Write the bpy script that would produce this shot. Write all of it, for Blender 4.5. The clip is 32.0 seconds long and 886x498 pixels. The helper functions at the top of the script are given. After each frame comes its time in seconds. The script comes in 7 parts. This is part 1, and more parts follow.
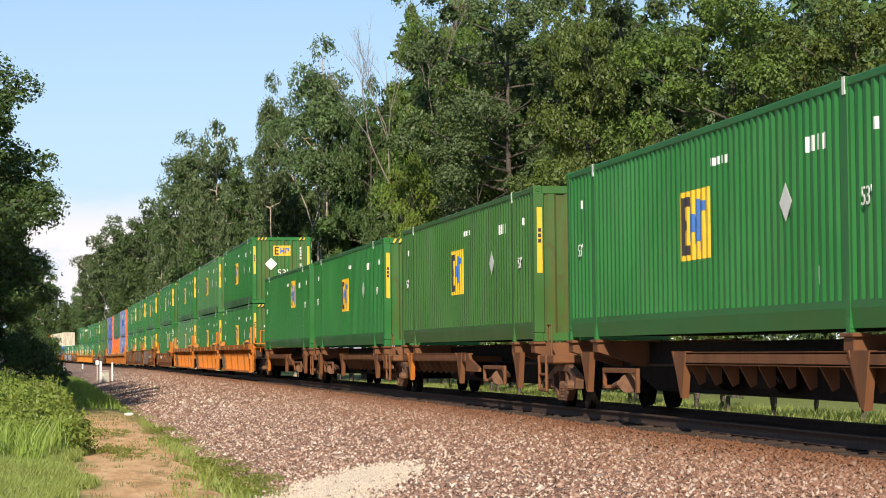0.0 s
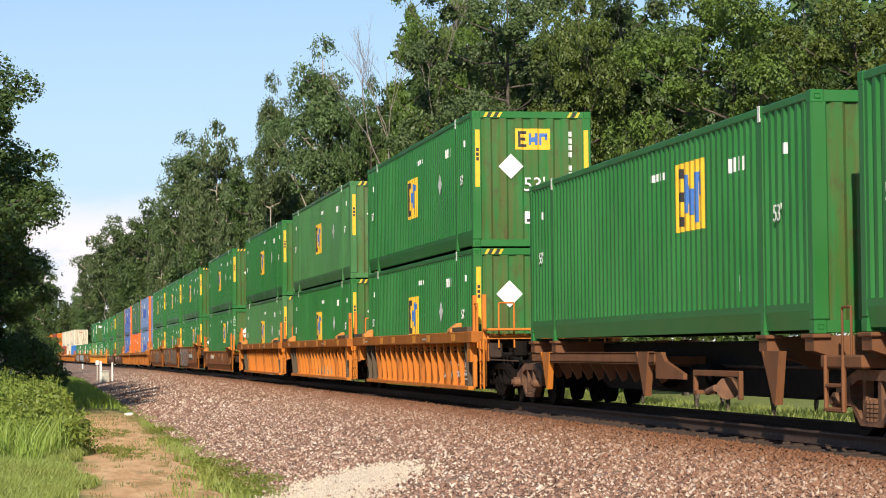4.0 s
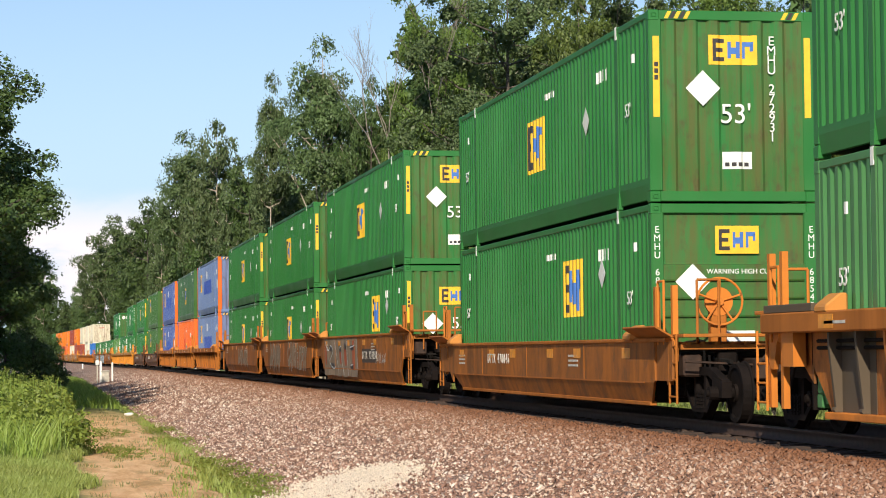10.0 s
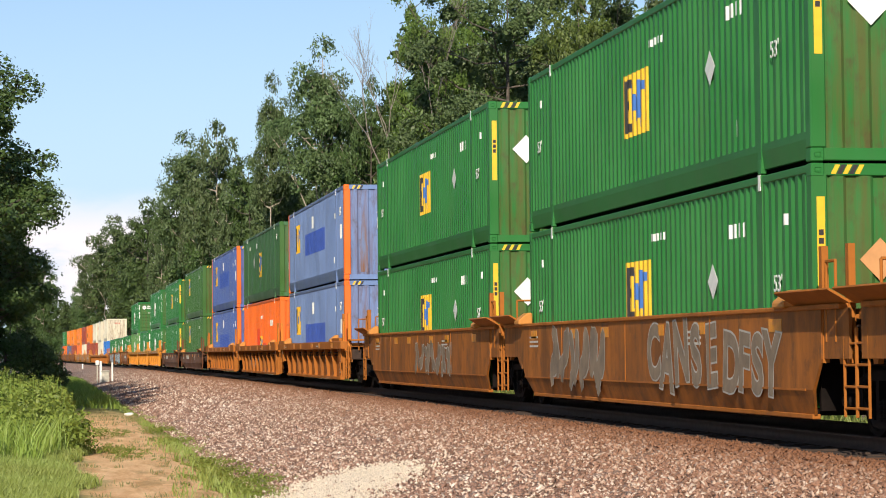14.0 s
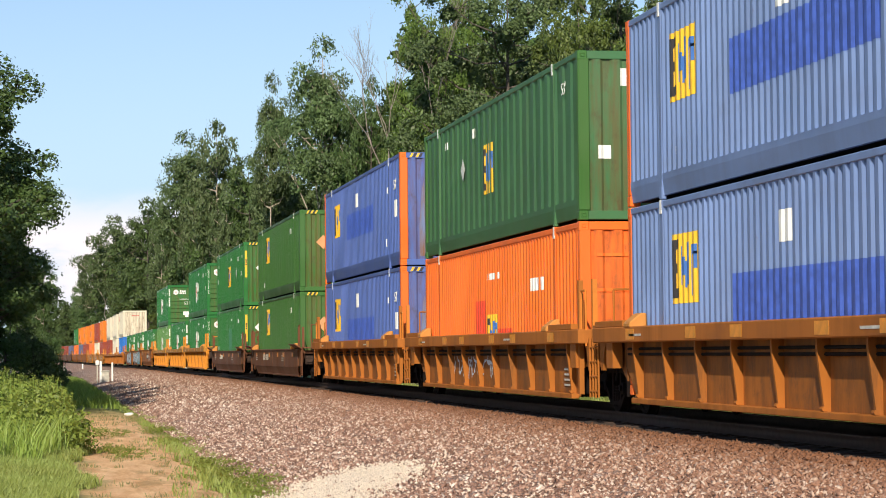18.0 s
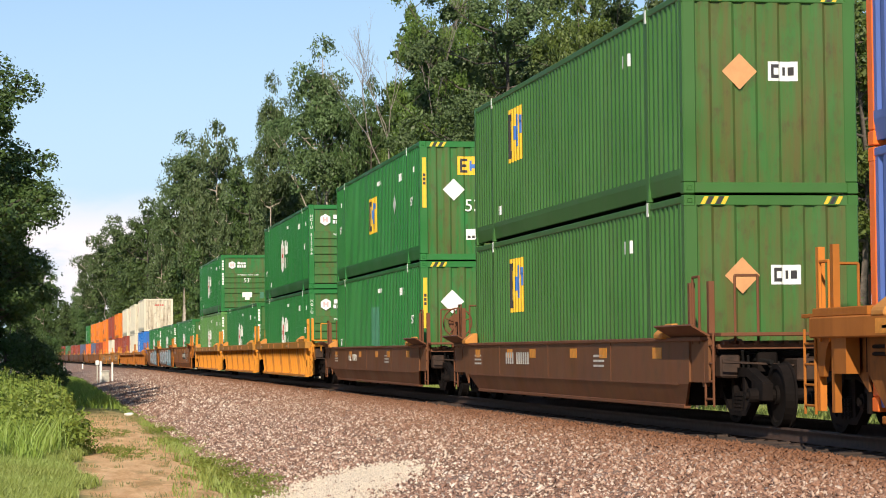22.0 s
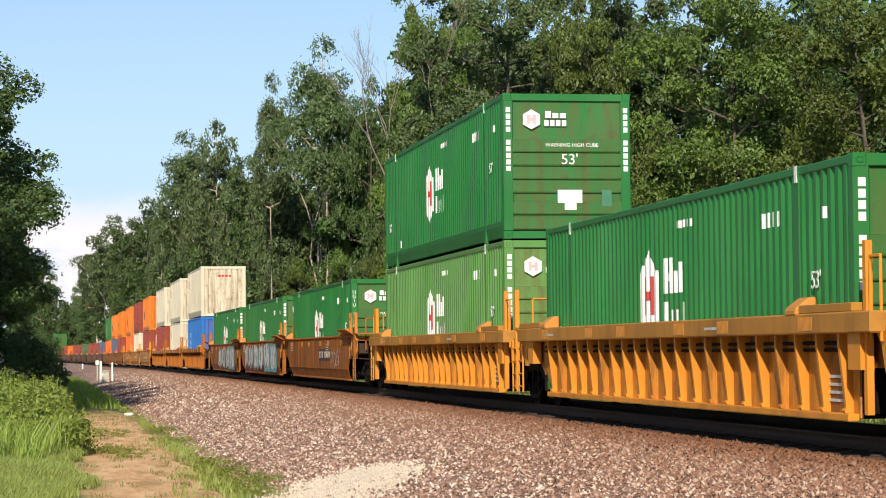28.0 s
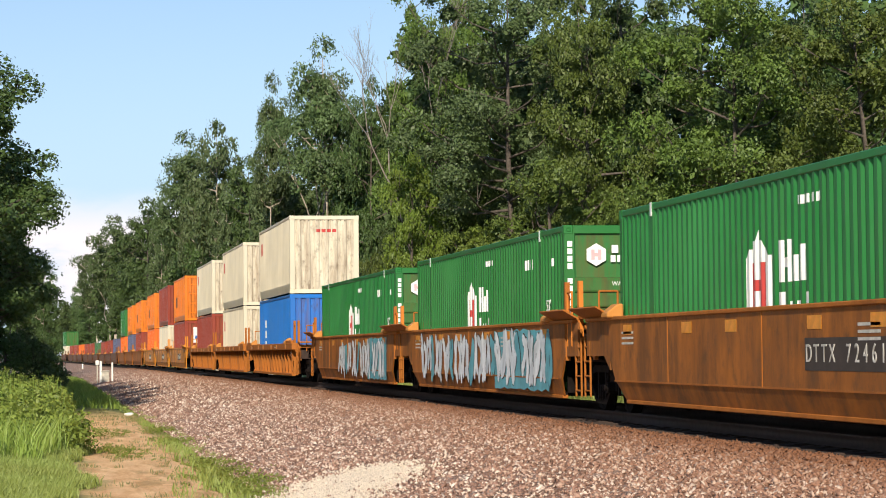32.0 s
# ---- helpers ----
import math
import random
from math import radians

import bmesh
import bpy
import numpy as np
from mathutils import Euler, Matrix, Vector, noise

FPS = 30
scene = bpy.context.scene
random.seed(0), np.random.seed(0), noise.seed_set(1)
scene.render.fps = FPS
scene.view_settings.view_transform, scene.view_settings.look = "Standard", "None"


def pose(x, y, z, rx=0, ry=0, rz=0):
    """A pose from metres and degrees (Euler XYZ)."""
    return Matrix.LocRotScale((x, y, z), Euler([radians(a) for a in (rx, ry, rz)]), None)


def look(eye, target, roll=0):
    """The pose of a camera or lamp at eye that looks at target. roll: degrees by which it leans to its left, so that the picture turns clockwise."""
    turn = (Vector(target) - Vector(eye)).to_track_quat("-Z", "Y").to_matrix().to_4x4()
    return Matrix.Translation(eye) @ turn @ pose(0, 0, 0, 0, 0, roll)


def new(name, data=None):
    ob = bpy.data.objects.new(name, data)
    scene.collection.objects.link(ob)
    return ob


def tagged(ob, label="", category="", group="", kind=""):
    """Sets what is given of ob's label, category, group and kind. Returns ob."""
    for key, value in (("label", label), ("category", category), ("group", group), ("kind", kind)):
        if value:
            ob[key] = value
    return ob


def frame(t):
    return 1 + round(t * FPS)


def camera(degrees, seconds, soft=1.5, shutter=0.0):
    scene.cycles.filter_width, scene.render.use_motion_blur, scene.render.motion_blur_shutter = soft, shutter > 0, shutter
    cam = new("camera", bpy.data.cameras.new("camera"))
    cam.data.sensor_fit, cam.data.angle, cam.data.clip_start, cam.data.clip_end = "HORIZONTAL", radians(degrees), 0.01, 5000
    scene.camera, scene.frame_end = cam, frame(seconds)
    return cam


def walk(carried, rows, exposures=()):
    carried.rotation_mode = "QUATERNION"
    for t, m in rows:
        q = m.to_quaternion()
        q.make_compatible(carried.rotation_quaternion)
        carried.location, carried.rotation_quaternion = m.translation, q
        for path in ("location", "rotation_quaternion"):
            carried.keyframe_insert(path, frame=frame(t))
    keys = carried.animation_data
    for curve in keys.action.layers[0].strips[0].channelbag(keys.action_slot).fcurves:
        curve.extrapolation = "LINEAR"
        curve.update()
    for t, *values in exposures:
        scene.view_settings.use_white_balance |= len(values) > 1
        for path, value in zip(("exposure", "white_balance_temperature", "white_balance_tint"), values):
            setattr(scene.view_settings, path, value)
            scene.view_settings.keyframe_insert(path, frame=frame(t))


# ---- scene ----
cam = camera(21.775, 32.0, soft=1.0)
EYE = (-10.2072, 0.0, 1.0376)
YAW, PITCH = radians(9.7347), radians(2.5268)
AIM = (EYE[0] + math.sin(YAW) * math.cos(PITCH), math.cos(YAW) * math.cos(PITCH), EYE[2] + math.sin(PITCH))
walk(cam, [(0.0, look(EYE, AIM, -0.545)), (32.0, look(EYE, AIM, -0.545))], [(0.0, 0.10), (32.0, 0.10)])

# ---- daylight: low warm sun from behind and left of the camera ----
SUN_AZ, SUN_EL = radians(17.0), radians(30.0)  # azimuth left of the way back along the track
SUN_FROM = Vector((-math.sin(SUN_AZ) * math.cos(SUN_EL), -math.cos(SUN_AZ) * math.cos(SUN_EL), math.sin(SUN_EL)))
world = bpy.data.worlds.new("sky")
scene.world = world
world.use_nodes = True
wn, wl = world.node_tree.nodes, world.node_tree.links
wn.clear()
sky = wn.new("ShaderNodeTexSky")
sky.sky_type, sky.sun_disc = "NISHITA", False
sky.sun_elevation, sky.sun_rotation = SUN_EL, math.atan2(SUN_FROM.x, SUN_FROM.y)
sky.air_density, sky.dust_density, sky.ozone_density = 0.9, 0.1, 2.5
wtc = wn.new("ShaderNodeTexCoord")
wmap = wn.new("ShaderNodeMapping")
wmap.inputs["Scale"].default_value = (9.0, 9.0, 26.0)
wnoise = wn.new("ShaderNodeTexNoise")
wnoise.inputs["Scale"].default_value, wnoise.inputs["Detail"].default_value = 1.6, 6.0
wramp = wn.new("ShaderNodeValToRGB")
wramp.color_ramp.elements[0].position, wramp.color_ramp.elements[1].position = 0.36, 0.50
wsep = wn.new("ShaderNodeSeparateXYZ")
wband = wn.new("ShaderNodeMapRange")  # cloud only low over the horizon
wband.inputs["From Min"].default_value, wband.inputs["From Max"].default_value = 0.072, 0.050
wmul = wn.new("ShaderNodeMath")
wmul.operation = "MULTIPLY"
wmix = wn.new("ShaderNodeMixRGB")
wmix.inputs["Color2"].default_value = (8.9, 8.2, 8.4, 1)
wbg = wn.new("ShaderNodeBackground")
wbg.inputs["Strength"].default_value = 0.115
wout = wn.new("ShaderNodeOutputWorld")
wl.new(wtc.outputs["Generated"], wmap.inputs["Vector"])
wl.new(wmap.outputs["Vector"], wnoise.inputs["Vector"])
wl.new(wnoise.outputs["Fac"], wramp.inputs["Fac"])
wl.new(wtc.outputs["Generated"], wsep.inputs["Vector"])
wl.new(wsep.outputs["Z"], wband.inputs["Value"])
wl.new(wramp.outputs["Color"], wmul.inputs[0])
wl.new(wband.outputs["Result"], wmul.inputs[1])
wl.new(wmul.outputs["Value"], wmix.inputs["Fac"])
whaze = wn.new("ShaderNodeMixRGB")  # pale blue haze towards the horizon
whaze.inputs["Color2"].default_value = (4.3, 5.7, 7.8, 1)
wlow = wn.new("ShaderNodeMapRange")
wlow.inputs["From Min"].default_value, wlow.inputs["From Max"].default_value = 0.20, 0.02
wlow.inputs["To Max"].default_value = 0.85
wl.new(wsep.outputs["Z"], wlow.inputs["Value"])
wl.new(wlow.outputs["Result"], whaze.inputs["Fac"])
wl.new(sky.outputs["Color"], whaze.inputs["Color1"])
wl.new(whaze.outputs["Color"], wmix.inputs["Color1"])
wl.new(wmix.outputs["Color"], wbg.inputs["Color"])
wl.new(wbg.outputs["Background"], wout.inputs["Surface"])
sun = new("sun", bpy.data.lights.new("sun", "SUN"))
sun.data.energy, sun.data.angle, sun.data.color = 5.0, radians(0.55), (1.0, 0.90, 0.74)
sun.matrix_basis = look((0, 0, 60), Vector((0, 0, 60)) - SUN_FROM)


# ---- the track's line and the train's way along it ----
def track(s):
    """Place and heading of the track's centre, s metres past the camera; a flat curve to the left far off."""
    far = max(0.0, s - 250.0)
    x = -1.105e-5 * s * abs(s) - far * far / 17000.0
    slope = -2.21e-5 * abs(s) - far / 8500.0
    z = -4.9e-6 * min(s, 330.0) ** 2 if s > 0 else 0.0
    return x, z, slope


def run(t):
    """Metres that the train has gone since the clip's start."""
    return 12.6775 * t - 0.0186118 * ((t - 16.0) ** 2 - 256.0)


def ride(u, z, t):
    """Pose of a thing whose middle stands u metres up the track at the start."""
    s = u - run(t)
    x, dz, slope = track(s)
    return pose(x, s, z + dz, 0, 0, -math.degrees(math.atan(slope)))


MOVING = []  # things that ride: (thing, u, z)


def rides(ob, u, z):
    MOVING.append((ob, u, z))
    ob.matrix_basis = ride(u, z, 0.0)
    return ob


# ---- materials ----
def node_mat(name):
    m = bpy.data.materials.new(name)
    m.use_nodes = True
    n, l = m.node_tree.nodes, m.node_tree.links
    return m, n, l, n["Principled BSDF"]


def noise_node(n, l, scale, detail=4.0, stretch=None, coord="Object", rough=0.55):
    tc = n.new("ShaderNodeTexCoord")
    src = tc.outputs[coord]
    if stretch:
        mp = n.new("ShaderNodeMapping")
        mp.inputs["Scale"].default_value = stretch
        l.new(src, mp.inputs["Vector"])
        src = mp.outputs["Vector"]
    t = n.new("ShaderNodeTexNoise")
    t.inputs["Scale"].default_value, t.inputs["Detail"].default_value = scale, detail
    t.inputs["Roughness"].default_value = rough
    l.new(src, t.inputs["Vector"])
    return t.outputs["Fac"]


def ramp(n, l, src, a, b, lo=0.0, hi=1.0):
    r = n.new("ShaderNodeMapRange")
    r.inputs["From Min"].default_value, r.inputs["From Max"].default_value = a, b
    r.inputs["To Min"].default_value, r.inputs["To Max"].default_value = lo, hi
    l.new(src, r.inputs["Value"])
    return r.outputs["Result"]


def mix(n, l, fac, c1, c2, mode="MIX"):
    m = n.new("ShaderNodeMixRGB")
    m.blend_type = mode
    for slot, c in (("Fac", fac), ("Color1", c1), ("Color2", c2)):
        if isinstance(c, (int, float)):
            m.inputs[slot].default_value = c
        elif isinstance(c, tuple):
            m.inputs[slot].default_value = (*c[:3], 1)
        else:
            l.new(c, m.inputs[slot])
    return m.outputs["Color"]


def bump(n, l, b, src, strength, distance):
    k = n.new("ShaderNodeBump")
    k.inputs["Strength"].default_value, k.inputs["Distance"].default_value = strength, distance
    l.new(src, k.inputs["Height"])
    l.new(k.outputs["Normal"], b.inputs["Normal"])


def paint(name, color, dirt=0.35, rust=0.1, rough=0.45, dirt_color=(0.10, 0.075, 0.05)):
    """Weathered painted steel: faded patches, rain streaks, a little rust."""
    m, n, l, b = node_mat(name)
    fade = ramp(n, l, noise_node(n, l, 0.45, 3), 0.35, 0.7)
    c = mix(n, l, fade, color, tuple(min(1, v * 1.22 + 0.012) for v in color))
    streak = ramp(n, l, noise_node(n, l, 1.0, 5, (2.2, 2.2, 0.22)), 0.46, 0.66, 0.0, dirt)
    c = mix(n, l, streak, c, tuple(0.55 * v + 0.45 * d for v, d in zip(color, dirt_color)))
    blotch = ramp(n, l, noise_node(n, l, 0.8, 7, (1, 0.6, 1.4), rough=0.65), 0.50, 0.70, 0.0, dirt * 0.8)
    c = mix(n, l, blotch, c, tuple(0.4 * v + 0.6 * d for v, d in zip(color, dirt_color)))
    spot = ramp(n, l, noise_node(n, l, 5.0, 8, (1, 1, 0.5), rough=0.7), 0.66, 0.74, 0.0, min(1.0, rust * 4))
    c = mix(n, l, spot, c, (0.13, 0.05, 0.022))
    l.new(c, b.inputs["Base Color"])
    l.new(ramp(n, l, fade, 0, 1, rough - 0.08, rough + 0.12), b.inputs["Roughness"])
    b.inputs["Specular IOR Level"].default_value = 0.2 if rough > 0.54 else 0.32
    bump(n, l, b, noise_node(n, l, 9.0, 3), 0.12, 0.01)
    return m


def plain(name, color, rough=0.6, metal=0.0, var=0.25, scale=6.0):
    m, n, l, b = node_mat(name)
    f = noise_node(n, l, scale, 5)
    l.new(mix(n, l, ramp(n, l, f, 0.3, 0.7), tuple(v * (1 - var) for v in color), tuple(min(1, v * (1 + var)) for v in color)), b.inputs["Base Color"])
    b.inputs["Roughness"].default_value, b.inputs["Metallic"].default_value = rough, metal
    bump(n, l, b, f, 0.15, 0.01)
    return m


def leaf_mat(name, dark, light, trans=0.35):
    """Leaves: each one a little different, some light passing through."""
    m, n, l, b = node_mat(name)
    g = n.new("ShaderNodeNewGeometry")
    oi = n.new("ShaderNodeObjectInfo")
    c = mix(n, l, g.outputs["Random Per Island"], dark, light)
    patch = ramp(n, l, noise_node(n, l, 0.35, 3), 0.3, 0.7)
    c = mix(n, l, patch, c, tuple(v * f for v, f in zip(light, (0.80, 0.92, 0.85))))
    hue = n.new("ShaderNodeHueSaturation")
    l.new(ramp(n, l, oi.outputs["Random"], 0, 1, 0.485, 0.515), hue.inputs["Hue"])
    l.new(ramp(n, l, oi.outputs["Random"], 0, 1, 0.8, 1.2), hue.inputs["Value"])
    l.new(c, hue.inputs["Color"])
    c = hue.outputs["Color"]
    l.new(c, b.inputs["Base Color"])
    b.inputs["Roughness"].default_value = 0.55
    tr = n.new("ShaderNodeBsdfTranslucent")
    l.new(c, tr.inputs["Color"])
    ms = n.new("ShaderNodeMixShader")
    ms.inputs["Fac"].default_value = trans
    l.new(b.outputs["BSDF"], ms.inputs[1])
    l.new(tr.outputs["BSDF"], ms.inputs[2])
    l.new(ms.outputs["Shader"], n["Material Output"].inputs["Surface"])
    return m


GREEN = paint("green_paint", (0.021, 0.155, 0.031), 0.20, 0.05)
GREEN_FADED = paint("faded_green_paint", (0.058, 0.190, 0.060), 0.25, 0.10)
GREEN_PALE = paint("pale_green_paint", (0.100, 0.250, 0.062), 0.25, 0.08)
GREEN_OLIVE = paint("olive_green_paint", (0.042, 0.132, 0.026), 0.25, 0.08)
GREEN_DARK = paint("dark_olive_paint", (0.050, 0.148, 0.058), 0.25, 0.08)
GREEN_FLEET = paint("deep_green_paint", (0.015, 0.155, 0.032), 0.18, 0.05)
BLUE_DEEP = paint("deep_blue_paint", (0.080, 0.135, 0.385), 0.25, 0.06)
BLUE = paint("blue_paint", (0.150, 0.225, 0.430), 0.3, 0.06)
STREAKED = {}


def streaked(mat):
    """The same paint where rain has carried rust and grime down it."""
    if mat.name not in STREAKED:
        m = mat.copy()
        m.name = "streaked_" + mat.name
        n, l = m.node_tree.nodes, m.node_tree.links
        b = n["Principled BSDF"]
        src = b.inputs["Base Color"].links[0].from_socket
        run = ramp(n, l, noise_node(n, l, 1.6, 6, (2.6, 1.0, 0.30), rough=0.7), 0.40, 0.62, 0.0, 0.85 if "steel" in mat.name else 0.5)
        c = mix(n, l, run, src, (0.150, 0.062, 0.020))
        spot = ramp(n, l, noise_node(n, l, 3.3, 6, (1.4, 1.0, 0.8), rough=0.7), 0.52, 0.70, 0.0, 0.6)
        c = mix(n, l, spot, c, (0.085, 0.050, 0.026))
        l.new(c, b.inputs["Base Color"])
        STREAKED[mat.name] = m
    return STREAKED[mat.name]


BLUE_PATCH = plain("blue_patch", (0.045, 0.095, 0.40), 0.5)
BLUE_BRIGHT = paint("bright_blue_paint", (0.012, 0.16, 0.55), 0.3, 0.06)
ORANGE = paint("orange_paint", (0.88, 0.155, 0.018), 0.25, 0.04)
ORANGE_DEEP = paint("amber_orange_paint", (0.80, 0.20, 0.012), 0.35, 0.05)
RED = paint("brick_red_paint", (0.30, 0.045, 0.025), 0.4, 0.08)
CREAM = paint("cream_paint", (0.68, 0.61, 0.47), 0.18, 0.05)
SILVER_BLUE = paint("slate_paint", (0.10, 0.11, 0.20), 0.4, 0.08)
YELLOW = plain("yellow_film", (0.86, 0.50, 0.03), 0.45, var=0.1)
WHITE = plain("white_film", (0.80, 0.80, 0.76), 0.5, var=0.08)
INK = plain("dark_film", (0.035, 0.03, 0.03), 0.5, var=0.15)
LOGO_BLUE = plain("blue_film", (0.06, 0.17, 0.50), 0.45, var=0.1)
LOGO_RED = plain("red_film", (0.52, 0.055, 0.045), 0.45, var=0.1)
PINK = plain("pink_film", (0.7, 0.42, 0.42), 0.5, var=0.1)
PLACARD_TAN = plain("tan_placard", (0.62, 0.30, 0.12), 0.5, var=0.1)
WELL_ORANGE = paint("weathered_orange_steel", (0.58, 0.185, 0.024), 0.6, 0.25, 0.6, (0.06, 0.04, 0.03))
WELL_YELLOW = paint("weathered_yellow_steel", (0.64, 0.245, 0.024), 0.6, 0.2, 0.55, (0.06, 0.04, 0.03))
WELL_BROWN = paint("weathered_brown_steel", (0.150, 0.056, 0.024), 0.5, 0.2, 0.6, (0.05, 0.034, 0.026))
WELL_RUST = paint("rusty_orange_steel", (0.370, 0.120, 0.016), 0.7, 0.3, 0.68, (0.125, 0.046, 0.012))
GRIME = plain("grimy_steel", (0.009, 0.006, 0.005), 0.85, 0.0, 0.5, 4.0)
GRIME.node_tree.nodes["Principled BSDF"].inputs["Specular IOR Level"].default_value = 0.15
BOGIE_BROWN = plain("dusty_rusty_casting", (0.165, 0.078, 0.040), 0.8, 0.0, 0.5, 5.0)
BRAKE = plain("rusty_casting", (0.045, 0.023, 0.014), 0.75, 0.1, 0.5, 5.0)
# soot and the shade under wagons and containers, both put into one near-black
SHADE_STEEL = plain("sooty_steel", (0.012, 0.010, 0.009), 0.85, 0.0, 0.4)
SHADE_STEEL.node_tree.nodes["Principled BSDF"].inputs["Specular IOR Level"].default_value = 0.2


# ---- small mesh tools ----
def mesh_of(bm, name, smooth=False):
    me = bpy.data.meshes.new(name)
    bm.to_mesh(me)
    bm.free()
    if smooth:
        me.polygons.foreach_set("use_smooth", [True] * len(me.polygons))
    return me


def part(name, shape, material, parent, label="", at=None):
    """One mesh object under a thing or a part; shape is a bmesh or a mesh that several share."""
    me = shape if isinstance(shape, bpy.types.Mesh) else mesh_of(shape, name)
    if not me.materials:
        me.materials.append(material)
    ob = new(name, me)
    ob.parent = parent
    if me.materials[0] is not material:
        ob.material_slots[0].link = "OBJECT"
        ob.material_slots[0].material = material
    if at is not None:
        ob.matrix_basis = at if isinstance(at, Matrix) else Matrix.Translation(at)
    if label:
        ob["label"] = label
    return ob


def thing(name, label, category, group="", kind=""):
    return tagged(new(name), label, category, group, kind)


def box(bm, x0, x1, y0, y1, z0, z1, bevel=0.0):
    made = bmesh.ops.create_cube(bm, size=1.0)["verts"]
    for v in made:
        v.co = ((x0 + x1) / 2 + v.co.x * (x1 - x0), (y0 + y1) / 2 + v.co.y * (y1 - y0), (z0 + z1) / 2 + v.co.z * (z1 - z0))
    if bevel:
        edges = {e for v in made for e in v.link_edges}
        bmesh.ops.bevel(bm, geom=list(edges), offset=bevel, segments=1, affect="EDGES")
    return bm


def boxes(*dims, bevel=0.0):
    bm = bmesh.new()
    for d in dims:
        box(bm, *d, bevel=bevel)
    return bm


def prism(bm, outline, axis, a, b):
    """A flat outline (pairs) drawn along an axis from a to b."""
    def put(p, q):
        return {"x": (q, p[0], p[1]), "y": (p[0], q, p[1]), "z": (p[0], p[1], q)}[axis]
    lo = [bm.verts.new(put(p, a)) for p in outline]
    hi = [bm.verts.new(put(p, b)) for p in outline]
    bm.faces.new(lo), bm.faces.new(hi[::-1])
    for i in range(len(lo)):
        j = (i + 1) % len(lo)
        bm.faces.new((lo[j], lo[i], hi[i], hi[j]))
    bmesh.ops.recalc_face_normals(bm, faces=bm.faces[:])
    return bm


def rod(bm, p, q, r, r2=None, sides=8):
    p, q = Vector(p), Vector(q)
    d = q - p
    m = Matrix.Translation((p + q) / 2) @ d.to_track_quat("Z", "Y").to_matrix().to_4x4()
    bmesh.ops.create_cone(bm, cap_ends=True, segments=sides, radius1=r, radius2=r if r2 is None else r2, depth=d.length, matrix=m)
    return bm


def rods(*pieces, sides=8):
    bm = bmesh.new()
    for piece in pieces:
        rod(bm, *piece, sides=sides)
    return bm


def raw_mesh(name, verts, faces_flat, size, material, smooth=False):
    """A mesh from numpy arrays, all faces with the same number of corners."""
    me = bpy.data.meshes.new(name)
    count = len(faces_flat) // size
    me.vertices.add(len(verts))
    me.vertices.foreach_set("co", np.asarray(verts, dtype=np.float32).ravel())
    me.loops.add(len(faces_flat))
    me.loops.foreach_set("vertex_index", np.asarray(faces_flat, dtype=np.int32))
    me.polygons.add(count)
    me.polygons.foreach_set("loop_start", np.arange(0, len(faces_flat), size, dtype=np.int32))
    if smooth:
        me.polygons.foreach_set("use_smooth", np.ones(count, dtype=bool))
    me.update(calc_edges=True)
    me.validate()
    me.materials.append(material)
    return me


def text_mesh(words, size):
    c = bpy.data.curves.new("lettering", "FONT")
    c.body, c.size, c.align_x, c.align_y, c.extrude = words, size, "CENTER", "CENTER", 0.004
    ob = new("lettering", c)
    me = bpy.data.meshes.new_from_object(ob.evaluated_get(bpy.context.evaluated_depsgraph_get()))
    bpy.data.objects.remove(ob)
    return me


